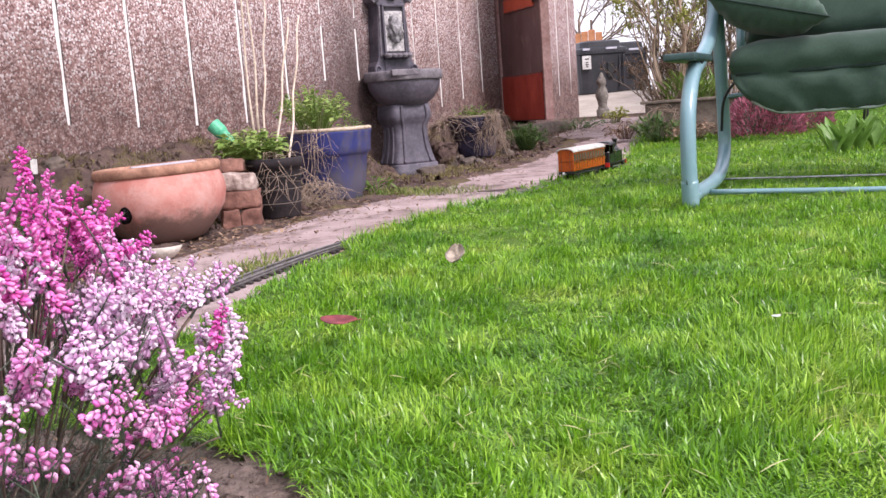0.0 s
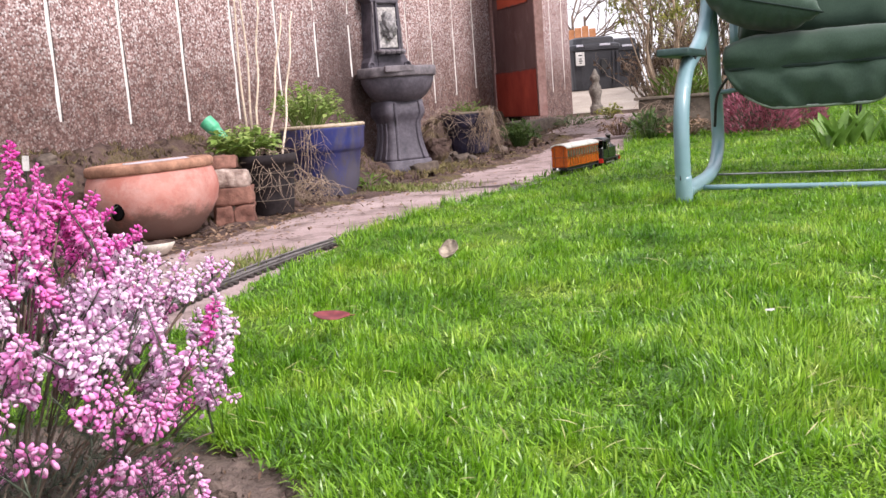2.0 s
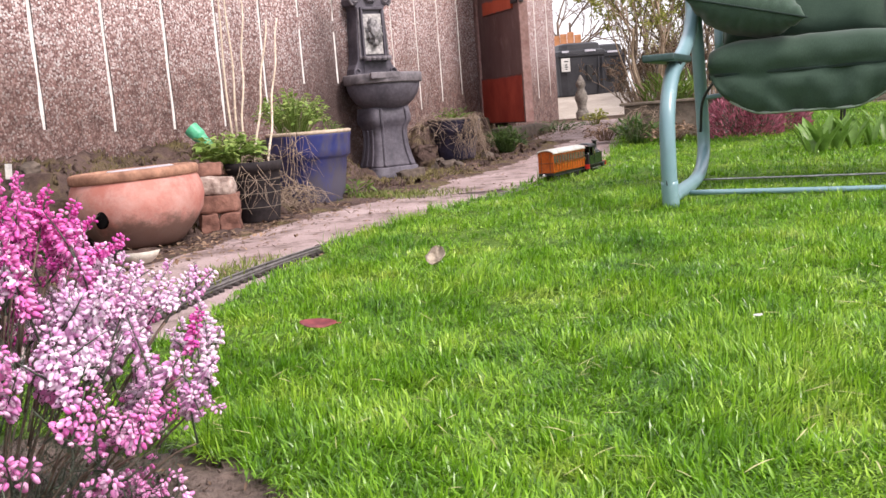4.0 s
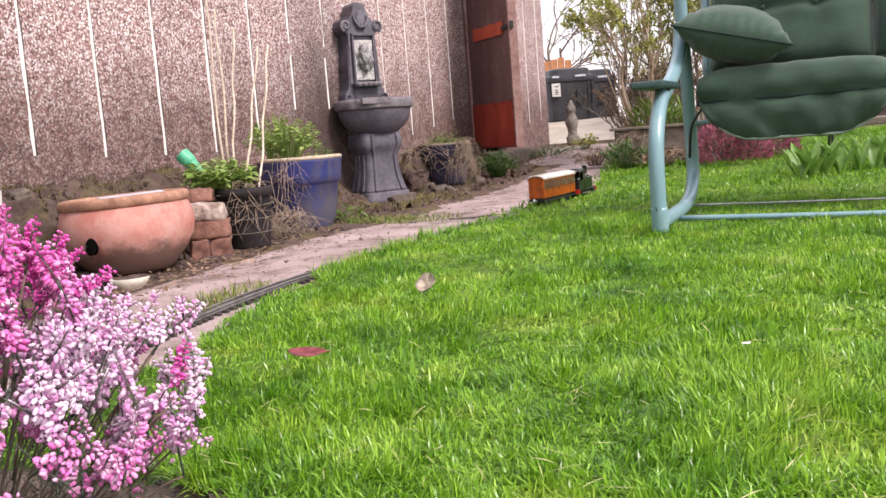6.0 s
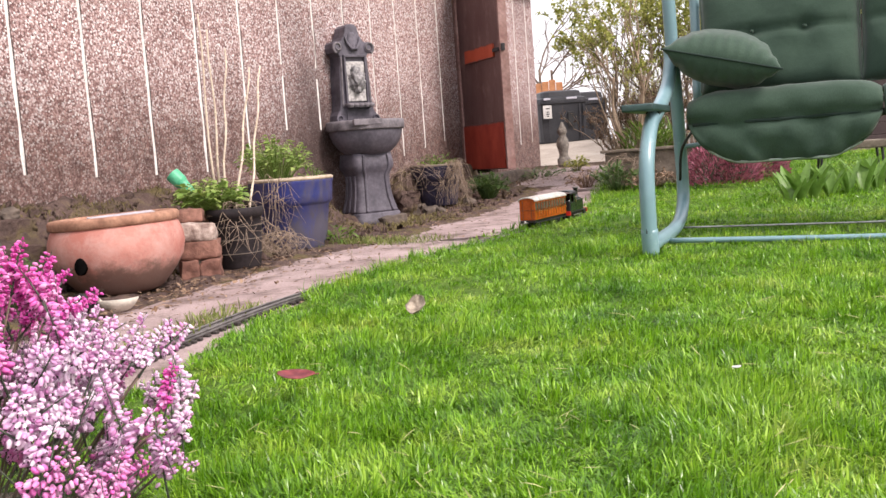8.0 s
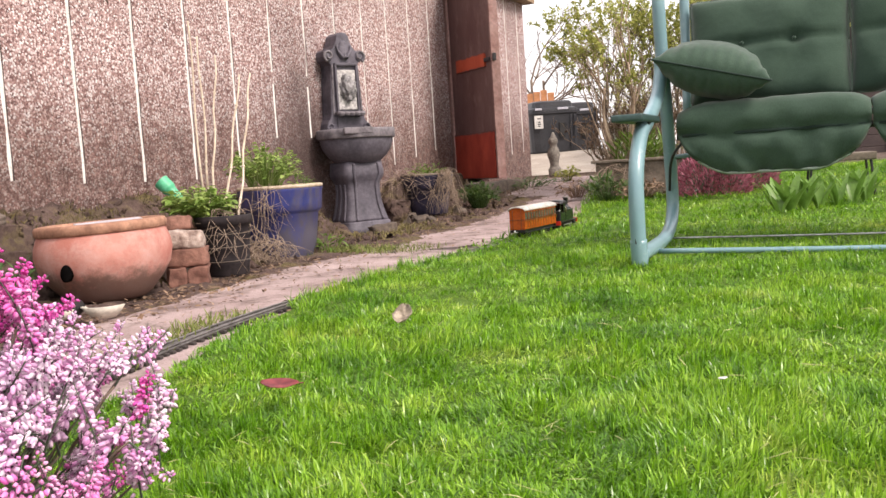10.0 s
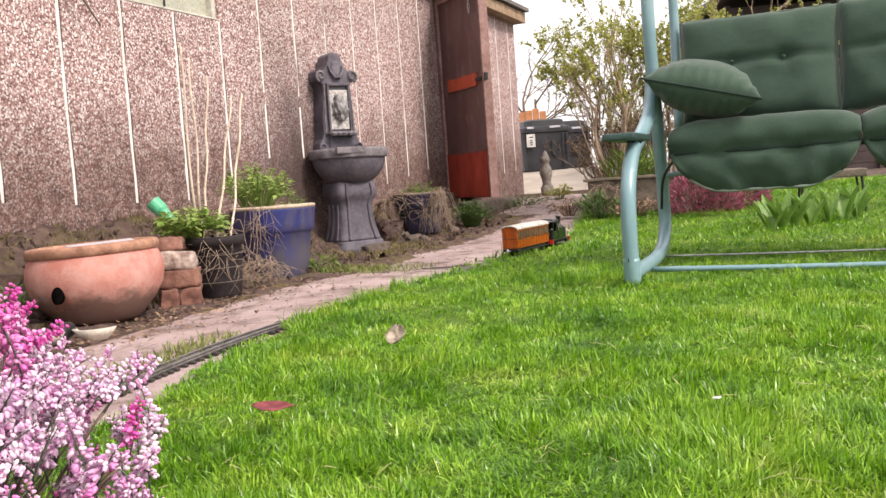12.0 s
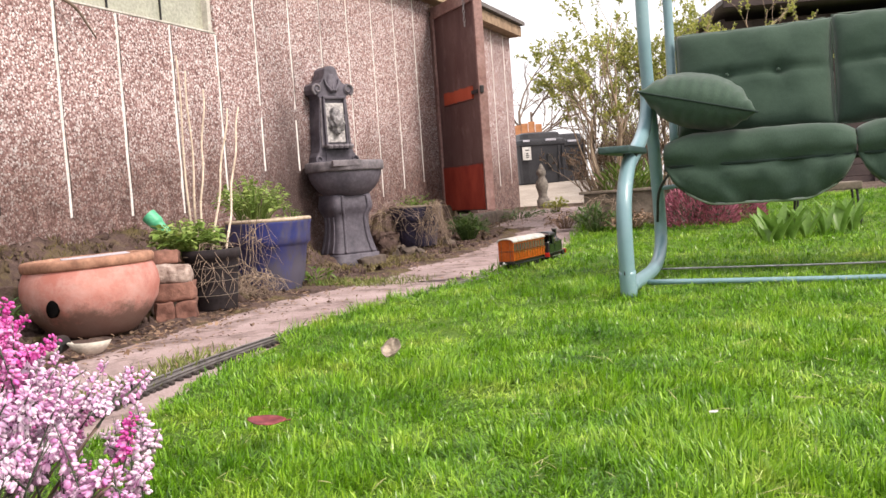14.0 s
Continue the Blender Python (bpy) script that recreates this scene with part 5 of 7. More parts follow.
leafy_plant("strawberry_plant", (-0.825, 4.12, 0.205), 150, 0.14, 0.19, 0.034, LEAF_POT, "leafy green plant crowding the small tan pot", 1, broad=0.85)
leafy_plant("leafy_plant", (-0.640, 4.92, 0.30), 190, 0.19, 0.30, 0.029, LEAF_POT, "bushy fresh green plant in the blue pot", 2, broad=0.7)
leafy_plant("seedling", (-0.44, 4.84, 0.30), 14, 0.07, 0.12, 0.020, LEAF_WEED, "thin green seedlings at the blue pot's rim", 3)
leafy_plant("weed", (-0.335, 4.90, -0.03), 11, 0.06, 0.13, 0.060, LEAF_WEED, "bright green weed growing beside the blue pot", 4, broad=0.3, up=1.2)
leafy_plant("weed", (0.285, 7.25, 0.30), 30, 0.16, 0.14, 0.03, LEAF_WEED, "sparse green weeds in the smaller blue pot", 5)
leafy_plant("weed", (0.70, 7.55, 0.03), 170, 0.16, 0.24, 0.038, LEAF_DARK, "low green weeds growing by the door step", 6, broad=0.35, up=1.2)
leafy_plant("weed", (1.35, 9.15, 0.10), 90, 0.34, 0.15, 0.04, LEAF_DARK, "straggling weeds along the foot of the far wall", 7, broad=0.4)
leafy_plant("weed", (1.80, 9.55, 0.15), 40, 0.12, 0.16, 0.05, LEAF_SHRUB, "yellow-green weed tuft beside the statue", 8, broad=0.5, up=1.0)
leafy_plant("weed", (1.62, 7.05, rise(1.62, 7.05)), 60, 0.17, 0.22, 0.08, LEAF_DARK, "spiky green plant in front of the planter", 9, broad=0.22, up=1.6)
leafy_plant("dead_plant", (1.87, 7.0, rise(1.87, 7.0)), 70, 0.22, 0.16, 0.04, LEAF_DEAD, "purplish brown dying plant in front of the planter", 10, broad=0.5)
leafy_plant("dead_plant", (1.48, 7.5, rise(1.52, 7.5)), 60, 0.16, 0.16, 0.04, LEAF_DEAD, "brown dying plant beside the path", 11, broad=0.4)

leafy_plant("weed", (-1.34, 3.20, -0.02), 60, 0.14, 0.20, 0.07, LEAF_DARK, "dark green blades growing in the hollow behind the bowl pot", 12, broad=0.16, up=1.6)
tag = thing("plant_tag", pose(-1.515, 3.51, 0.195, 0, 4, 12), "small blank white plastic plant tag in the bank", "plant tag")
part("blade", bm_box(0.024, 0.0022, 0.056, (0, 0, 0.095), 0.0008, 1), WHITE_PAINT, tag)
part("stake", bm_box(0.005, 0.0020, 0.072, (0, 0, 0.032), 0.0006, 1), DARK, tag)

# bamboo canes
CANES = [((-0.842, 4.35, 0.0), (-0.850, 4.36, 1.10)), ((-0.815, 4.33, 0.10), (-0.812, 4.36, 1.03)), ((-0.745, 4.22, 0.15), (-0.655, 4.45, 0.86)),
         ((-0.672, 4.16, 0.16), (-0.60, 4.42, 0.86)), ((-0.80, 4.24, 0.10), (-0.752, 4.43, 0.95))]
for k, (a, b) in enumerate(CANES):
    a, b = Vector(a), Vector(b)
    line = [a.lerp(b, t / 10) + Vector((0.005 * math.sin(t * (0.9 + 0.23 * k) + k), 0, 0.0)) for t in range(11)]
    cane = new("bamboo_cane")
    tagged(cane, "slender pale bamboo cane standing in the pots", "cane", "bamboo canes")
    shaft = tube("shaft", line, 0.0056, CANE, cane, 0.0038, n=8, per=3)
    for t in (2, 4, 6, 8):
        w = (line[t + 1] - line[t]).normalized() * 0.004
        v, f = tube_data([line[t] - w, line[t], line[t] + w], 0.0070, 0.0066, 8)
        link_mesh("node", v, f, CANE, shaft)

# green plastic funnel stuck on a stick
fun = thing("green_funnel", Matrix.Translation((-0.905, 4.27, 0.285)) @ Euler((radians(-8), radians(-44), 0)).to_matrix().to_4x4() @ Matrix.Scale(1.16, 4), "pale green plastic funnel stuck among the pots", "funnel")
part("cone", bm_lathe([(0.014, 0.0), (0.018, 0.05), (0.022, 0.08), (0.028, 0.092), (0.030, 0.135), (0.028, 0.135), (0.026, 0.095), (0.020, 0.086), (0.015, 0.05), (0.011, 0.0), (0.014, 0.0)], 28), FLOAT_GREEN, fun)
tube("stick", [(0, 0, -0.16), (0, 0, -0.02), (0, 0, 0.03)], 0.004, CANE, fun, n=6)

# dead stems over the pots


def dead_stems(at, count, reach, drop, seed, label):
    r = random.Random(seed)
    s_ = Soup()
    for _ in range(count):
        a = r.uniform(-2.9, 0.2)
        d = reach * r.uniform(0.5, 1.0)
        p0 = Vector((r.uniform(-0.3, 0.3) * reach, r.uniform(-0.3, 0.3) * reach, r.uniform(-0.02, 0.02)))
        p1 = p0 + Vector((math.cos(a + r.uniform(-1, 1)) * d * 0.5, math.sin(a + r.uniform(-1, 1)) * d * 0.5, r.uniform(-0.05, 0.05)))
        p2 = p0 + Vector((math.cos(a) * d * 0.95, math.sin(a) * d * 0.95, -drop * r.uniform(0.25, 0.6)))
        p3 = p2 + Vector((r.uniform(-0.07, 0.07), r.uniform(-0.07, 0.03), -drop * r.uniform(0.2, 0.4)))
        s_.tube([p0, p1, p2, p3], r.uniform(0.0011, 0.0022), 0.0006, 4, 4)
        for k in range(2):
            q = p1.lerp(p2, r.random())
            s_.tube([q, q + Vector((r.uniform(-0.08, 0.08), r.uniform(-0.08, 0.05), r.uniform(-0.08, 0.03)))], 0.0012, 0.0007, 4, 2)
    ob = s_.done("dead_stems", STRAW)
    ob.matrix_world = Matrix.Translation(at)
    return tagged(ob, label, "dead plant", kind="stuff")


dead_stems((-0.70, 4.08, 0.235), 20, 0.15, 0.26, 1, "dry straw-coloured stems trailing over the black pot")
dead_stems((-0.60, 4.50, 0.07), 46, 0.15, 0.10, 2, "tangle of dead stems between the pots")
dead_stems((-0.60, 4.67, 0.31), 18, 0.09, 0.36, 3, "dry stems hanging down the blue pot")
dead_stems((0.40, 7.08, 0.31), 60, 0.14, 0.38, 4, "mass of dead stems hanging over the smaller blue pot")
dead_stems((0.10, 7.0, 0.32), 20, 0.30, 0.30, 5, "dry stems beside the fountain")
dead_stems((1.75, 7.35, 0.26), 40, 0.30, 0.25, 6, "dead stems over the planter")

# rubble and litter
r9 = random.Random(9)
for k in range(22):
    u = r9.choice([r9.uniform(2.4, 4.4), r9.uniform(6.1, 7.5), r9.uniform(6.1, 6.9)])
    n = r9.uniform(2.72, 3.0) if u > 5 else r9.uniform(2.75, 3.05)
    p = on_wall(u, n)
    sz = r9.uniform(0.04, 0.085)
    st = part("stone", bm_box(sz * 1.3, sz, sz * 0.75, (0, 0, 0), sz * 0.18, 2, wobble=sz * 0.16, seed=k), RUBBLE, None, "", True)
    st.matrix_world = pose(p.x, p.y, bank_z(u, n) + rise(p.x, p.y) + sz * 0.15, r9.uniform(-20, 20), r9.uniform(-20, 20), r9.uniform(0, 180))
    tagged(st, "rough lichen-spotted rubble stone on the bank", "stone", "loose stones")
big = part("stone", bm_box(0.15, 0.13, 0.17, (0, 0, 0.07), 0.035, 2, wobble=0.05, seed=2), BANK, None, "", True)
big.matrix_world = pose(0.03, 6.75, 0.0, 0, 6, 30)
tagged(big, "upright mossy rubble block beside the fountain", "stone", "loose stones")

litter = Soup()
for _ in range(5200):
    y = r9.uniform(2.6, 9.2)
    t = abs(r9.gauss(0, 0.20))
    x = path_left(y) - 0.10 + t * (1 if r9.random() < 0.7 else -0.8)
    if r9.random() < 0.12:
        x = r9.uniform(path_left(y), lawn_edge(y))
    z = rise(x, y) - 0.026
    L = r9.uniform(0.008, 0.030)
    litter.leaf((x, y, z + r9.uniform(0, 0.008)), Vector((r9.uniform(-1, 1), r9.uniform(-1, 1), r9.uniform(-0.1, 0.35))), (r9.uniform(-0.5, 0.5), r9.uniform(-0.5, 0.5), 1), L, L * r9.uniform(0.25, 0.6), 0.3, 0.2, 3)
lit = litter.done("leaf_litter", LEAF_DEAD)
tagged(lit, "scattered dead leaves and crumbs along the path edge", "leaf litter", kind="stuff")
chips = Soup()
for k in range(1300):
    u, n = r9.uniform(1.5, 7.6), r9.uniform(2.45, 3.16)
    if 5.2 < u < 6.1 and n > 2.7:
        continue
    p = on_wall(u, n)
    q = 0.006 + 0.018 * r9.random() ** 3
    c = Vector((p.x, p.y, bank_z(u, n) + rise(p.x, p.y)))
    ax = [rand_dir(r9) * q * r9.uniform(0.7, 1.3) for _ in range(2)]
    ax.append(Vector((0, 0, q * 0.7)))
    cube = [c + ax[0] * i + ax[1] * j + ax[2] * h + rand_dir(r9) * q * 0.35 for i in (-1, 1) for j in (-1, 1) for h in (-1, 1)]
    chips.add(cube, [(0, 1, 3, 2), (4, 6, 7, 5), (0, 4, 5, 1), (2, 3, 7, 6), (1, 5, 7, 3), (0, 2, 6, 4)])
tagged(chips.done("stone_chips", BANK, None, True), "crumbled stone and mortar scattered over the bank", "rubble", kind="stuff")
moss = Soup()
for k in range(11000):
    u, n = r9.uniform(1.5, 7.6), r9.uniform(2.7, 3.18)
    if noise.noise(Vector((u * 3, n * 3, 7))) < -0.12 or (5.2 < u < 6.1 and n > 2.7):
        continue
    p = on_wall(u, n)
    moss.leaf((p.x, p.y, bank_z(u, n) + rise(p.x, p.y) - 0.004), Vector((r9.uniform(-0.8, 0.8), r9.uniform(-0.8, 0.8), 1)), (r9.uniform(-1, 1), r9.uniform(-1, 1), 0.2), r9.uniform(0.012, 0.035), 0.005, 0.2, 0.3, 2)
tagged(moss.done("moss_tufts", leaf_mat("moss_leaf", (0.06, 0.05, 0.022), (0.20, 0.16, 0.065), 0.9, 0.1)), "short yellowish moss and dry grass on the bank", "moss", kind="stuff")
tuft = Soup()
for _ in range(2600):
    k = r9.random()
    if k < 0.45:
        y = r9.gauss(4.98, 0.10)
        x = path_left(y) + r9.uniform(-0.12, 0.62) * r9.random() ** 0.6
        y -= 0.40 * max(0.0, (x - path_left(y)) / (lawn_edge(y) - path_left(y)))
    else:
        y = r9.uniform(2.1, 2.9)
        x = lawn_edge(y) - r9.uniform(0.13, 0.30)
        if r9.random() < 0.55:
            continue
    L = r9.uniform(0.015, 0.045)
    tuft.leaf((x, y, rise(x, y) - 0.032), Vector((r9.uniform(-0.7, 0.7), r9.uniform(-0.7, 0.7), 1)), (r9.uniform(-1, 1), r9.uniform(-1, 1), 0), L, 0.004, 0.1, 0.3, 3)
tu = tuft.done("grass_tufts", leaf_mat("crack_grass", (0.10, 0.13, 0.03), (0.26, 0.30, 0.08), 0.6, 0.2))
tagged(tu, "short grass growing in the cracks of the path", "grass", kind="stuff")
dry = Soup()
for _ in range(2400):
    x, y = r9.gauss(0.10, 0.20), r9.gauss(6.15, 0.32)
    if x > path_left(y) + 0.16 or math.hypot(x + 0.215, y - 6.37) < 0.22:
        continue
    L = r9.uniform(0.02, 0.055)
    dry.leaf((x, y, rise(x, y) - 0.034), Vector((r9.uniform(-1, 1), r9.uniform(-1, 1), 0.9)), (r9.uniform(-1, 1), r9.uniform(-1, 1), 0), L, 0.0045, 0.1, 0.4, 3)
tagged(dry.done("dry_grass", leaf_mat("dry_verge", (0.11, 0.10, 0.03), (0.28, 0.24, 0.10), 0.8, 0.15)), "thin olive and straw grass at the foot of the fountain", "grass", kind="stuff")
twig = tube("twig", [on_wall(3.40, 3.16, 1.40), on_wall(3.46, 3.13, 1.355), on_wall(3.56, 3.12, 1.235)], 0.009, BARK, None, 0.004, n=6)
tagged(twig, "dry dark twig hanging below the window", "twig")

# ---- garden railway: track, coach and tank engine ----
TRACK = [(-0.80, 1.55), (-0.68, 2.0), (-0.575, 2.38), (-0.47, 2.70), (-0.335, 3.02), (-0.105, 3.48), (0.175, 4.02), (0.45, 4.50), (0.626, 4.80), (0.944, 5.31), (1.22, 5.80), (1.45, 6.35), (1.62, 6.9)]
line = spline([(x, y, 0) for x, y in TRACK], 24)
track = thing("garden_railway_track", (0, 0, -0.03), "narrow model railway track on dark sleepers along the lawn edge", "railway track")


def offset_line(pts, off, z):
    out = []
    for i, p in enumerate(pts):
        w = (pts[min(i + 1, len(pts) - 1)] - pts[max(i - 1, 0)]).normalized()
        out.append(p + Vector((w.y, -w.x, 0)) * off + Vector((0, 0, z)))
    return out


for off in (-0.0175, 0.0175):
    v, f = tube_data(offset_line(line, off, 0.0185), 0.0036, 0.0036, 6)
    link_mesh("rail", v, f, RAIL, track)
    v, f = tube_data(offset_line(line, off, 0.0115), 0.0052, 0.0052, 4)
    link_mesh("rail_foot", v, f, RAIL, track)
sleeper_me = None
acc = 0.0
for a, b in zip(line, line[1:]):
    acc += (b - a).length
    if acc > 0.030:
        acc = 0.0
        if sleeper_me is None:
            sl = part("sleeper", bm_box(0.016, 0.068, 0.009, (0, 0, 0.0045), 0.0015, 1), SLEEPER, track)
            sleeper_me = sl.data
        else:
            sl = new("sleeper", sleeper_me)
            sl.parent = track
        w = (b - a).normalized()
        sl.matrix_local = Matrix.Translation((a.x, a.y, 0.0005)) @ Matrix.Rotation(math.atan2(w.y, w.x), 4, "Z")

HEAD = 58.0                       # degrees: heading of the train from the x axis
RAIL_Z = -0.0080
COACH_L, COACH_W = 0.42, 0.086
rear = Vector((0.626, 4.80, 0))
way = Vector((math.cos(radians(HEAD)), math.sin(radians(HEAD)), 0))


def wheelset(parent, x, r, half, mat=LOCO_BLACK):
    for y in (-half, half):
        w = part("wheel", bm_lathe([(0, -0.005), (r * 0.7, -0.005), (r * 1.12, -0.004), (r * 1.12, -0.001), (r, 0.0), (r, 0.006), (r * 0.75, 0.006), (r * 0.7, 0.002), (0, 0.002)], 20), mat, parent, "", True)
        w.matrix_local = Matrix.Translation((x, y, r)) @ Matrix.Rotation(radians(90 if y < 0 else -90), 4, "X")


C = rear + way * (COACH_L / 2 + 0.012)
coach = thing("model_coach", Matrix.Translation((C.x, C.y, RAIL_Z)) @ Matrix.Rotation(radians(HEAD), 4, "Z"), "varnished orange teak model railway coach with a pale roof", "model coach")
Z0, HB = 0.040, 0.098
part("body", bm_box(COACH_L, COACH_W, HB, (0, 0, Z0 + HB / 2), 0.002, 1), VARNISH, coach)
bm = bmesh.new()
na, rings = 14, []
for x in (-COACH_L / 2 - 0.005, COACH_L / 2 + 0.005):
    prof = []
    for i in range(na + 1):
        a = math.pi * i / na
        prof.append(bm.verts.new((x, math.cos(a) * (COACH_W / 2 + 0.004), Z0 + HB - 0.001 + 0.022 * math.sin(a) ** 0.8)))
    for i in range(na, -1, -1):
        a = math.pi * i / na
        prof.append(bm.verts.new((x, math.cos(a) * (COACH_W / 2 + 0.002), Z0 + HB - 0.004 + 0.018 * math.sin(a) ** 0.8)))
    rings.append(prof)
m2 = len(rings[0])
for i in range(m2):
    j = (i + 1) % m2
    bm.faces.new((rings[0][i], rings[0][j], rings[1][j], rings[1][i]))
bm.faces.new(rings[0][::-1])
bm.faces.new(rings[1])
bmesh.ops.recalc_face_normals(bm, faces=bm.faces)
part("roof", bm, COACH_ROOF, coach, "off-white coach roof", True)
for x in (-1, 1):
    pts = [(x * (COACH_L / 2 - 0.001), math.cos(a) * COACH_W / 2, Z0 + HB - 0.003 + 0.019 * math.sin(a) ** 0.8) for a in np.linspace(0, math.pi, 15)]
    bm = bmesh.new()
    fr = [bm.verts.new(p) for p in pts]
    bk = [bm.verts.new((p[0] - x * 0.006, p[1], p[2])) for p in pts]
    bm.faces.new(fr if x > 0 else fr[::-1])
    for i in range(len(pts) - 1):
        bm.faces.new((fr[i], bk[i], bk[i + 1], fr[i + 1]))
    endp = part("end_panel", bm, VARNISH, coach)
    for y in (-0.024, 0.024):
        part("end_beading", bm_box(0.002, 0.003, HB + 0.005, (x * (COACH_L / 2 + 0.001), y, Z0 + HB / 2), 0.0006, 1), VARNISH_DARK, endp)
    part("end_beading", bm_box(0.002, COACH_W, 0.003, (x * (COACH_L / 2 + 0.001), 0, Z0 + HB * 0.52), 0.0006, 1), VARNISH_DARK, endp)
    part("buffer_beam", bm_box(0.008, COACH_W * 0.95, 0.013, (x * (COACH_L / 2 - 0.002), 0, Z0 - 0.007), 0.001, 1), LOCO_BLACK, coach)
    part("coupling", bm_box(0.03, 0.008, 0.006, (x * (COACH_L / 2 + 0.010), 0, Z0 - 0.012), 0.002, 1), STEEL, coach)
NWIN = 12
for sy in (-1, 1):
    for k in range(NWIN):
        x = -COACH_L / 2 + COACH_L * (k + 0.5) / NWIN
        glass = part("window_pane", bm_box(0.021, 0.002, 0.034, (x, sy * (COACH_W / 2 + 0.0002), Z0 + HB * 0.70), 0.0006, 1), PANE, coach, "dark window pane")
        for dz in (-0.0185, 0.0185):
            part("window_rail", bm_box(0.026, 0.003, 0.003, (x, sy * (COACH_W / 2 + 0.001), Z0 + HB * 0.70 + dz)), VARNISH_DARK, glass)
        if k:
            part("beading", bm_box(0.0022, 0.002, HB - 0.012, (x - COACH_L / NWIN / 2, sy * (COACH_W / 2 + 0.0006), Z0 + HB / 2)), VARNISH_DARK, coach)
        if k % 2:
            part("door_handle", bm_box(0.005, 0.005, 0.012, (x + 0.012, sy * (COACH_W / 2 + 0.003), Z0 + HB * 0.40), 0.001, 1), BRASS, coach, "brass door handle")
    part("waist_beading", bm_box(COACH_L - 0.004, 0.002, 0.0026, (0, sy * (COACH_W / 2 + 0.0008), Z0 + HB * 0.45)), VARNISH_DARK, coach)
    part("footboard", bm_box(COACH_L * 0.97, 0.012, 0.004, (0, sy * (COACH_W / 2 - 0.002), Z0 - 0.014), 0.001, 1), LOCO_BLACK, coach)
part("underframe", bm_box(COACH_L * 0.98, COACH_W * 0.7, 0.014, (0, 0, Z0 - 0.0075)), LOCO_BLACK, coach)
for x in (-COACH_L * 0.36, -COACH_L * 0.26, COACH_L * 0.26, COACH_L * 0.36):
    wheelset(coach, x, 0.0145, 0.0175)
part("tail_lamp", bm_lathe([(0, 0), (0.006, 0), (0.006, 0.010), (0.004, 0.013), (0, 0.014)], 12, (-COACH_L / 2 - 0.008, 0.012, Z0 - 0.016)), WHITE_PAINT, coach, "white tail lamp", True)

L0 = rear + way * (COACH_L + 0.185)
loco = thing("model_steam_engine", Matrix.Translation((L0.x, L0.y, RAIL_Z)) @ Matrix.Rotation(radians(HEAD + 3), 4, "Z"), "dark green model tank engine with black cab roof", "model engine")
part("footplate", bm_box(0.29, 0.098, 0.006, (0, 0, 0.040), 0.001, 1), LOCO_BLACK, loco)
for x in (-0.147, 0.147):
    part("buffer_beam", bm_box(0.007, 0.100, 0.024, (x, 0, 0.034), 0.001, 1), LOCO_RED, loco, "bright red buffer beam")
    part("coupling", bm_box(0.02, 0.012, 0.010, (x * 1.06, 0, 0.032), 0.003, 1), BLACK_METAL, loco)
for y in (-1, 1):
    part("side_tank", bm_box(0.130, 0.026, 0.060, (0.018, y * 0.036, 0.074), 0.003, 2), LOCO_GREEN, loco, "dark green side tank")
    part("cab_side", bm_box(0.080, 0.003, 0.050, (-0.095, y * 0.0475, 0.068), 0.001, 1), LOCO_GREEN, loco)
    part("cab_pillar", bm_box(0.026, 0.003, 0.048, (-0.068, y * 0.0475, 0.118), 0.001, 1), LOCO_GREEN, loco)
    part("cab_pillar", bm_box(0.008, 0.003, 0.048, (-0.131, y * 0.0475, 0.118), 0.001, 1), LOCO_GREEN, loco)
    part("frame_plate", bm_box(0.25, 0.003, 0.022, (0, y * 0.019, 0.027)), LOCO_BLACK, loco)
    part("cylinder", bm_box(0.034, 0.018, 0.022, (0.105, y * 0.041, 0.026), 0.005, 2), LOCO_BLACK, loco)
    part("handrail", bm_box(0.004, 0.004, 0.034, (-0.052, y * 0.051, 0.105), 0.001, 1), BRASS, loco)
    part("connecting_rod", bm_box(0.14, 0.003, 0.006, (0.01, y * 0.038, 0.020), 0.001, 1), STEEL, loco)
bo = part("boiler", bm_lathe([(0, -0.105), (0.030, -0.105), (0.030, 0.105), (0.028, 0.110), (0.010, 0.114), (0, 0.115)], 28), LOCO_GREEN, loco, "", True)
bo.matrix_local = Matrix.Translation((0.022, 0, 0.084)) @ Matrix.Rotation(radians(90), 4, "Y")
part("smokebox", bm_box(0.045, 0.05, 0.03, (0.112, 0, 0.055), 0.004, 2), LOCO_BLACK, loco)
chim = part("chimney", bm_lathe([(0.020, 0.108), (0.014, 0.118), (0.0115, 0.128), (0.0125, 0.158), (0.016, 0.160), (0.016, 0.166), (0.009, 0.166), (0.009, 0.11)], 20, (0.105, 0, 0)), LOCO_BLACK, loco, "black chimney", True)
part("chimney_cap", bm_lathe([(0.0125, 0.160), (0.0172, 0.162), (0.0168, 0.169), (0.0125, 0.169), (0.0125, 0.160)], 20, (0.105, 0, 0)), RAIL, chim, "dull copper chimney cap", True)
part("dome", bm_lathe([(0.020, 0.108), (0.017, 0.114), (0.016, 0.128), (0.012, 0.138), (0, 0.142)], 20, (0.040, 0, 0)), STEEL, loco, "bright metal dome", True)
part("bunker", bm_box(0.018, 0.094, 0.058, (-0.137, 0, 0.072), 0.002, 1), LOCO_BLACK, loco)
part("cab_front", bm_box(0.003, 0.094, 0.096, (-0.052, 0, 0.092)), LOCO_GREEN, loco)
bm = bmesh.new()
rings = []
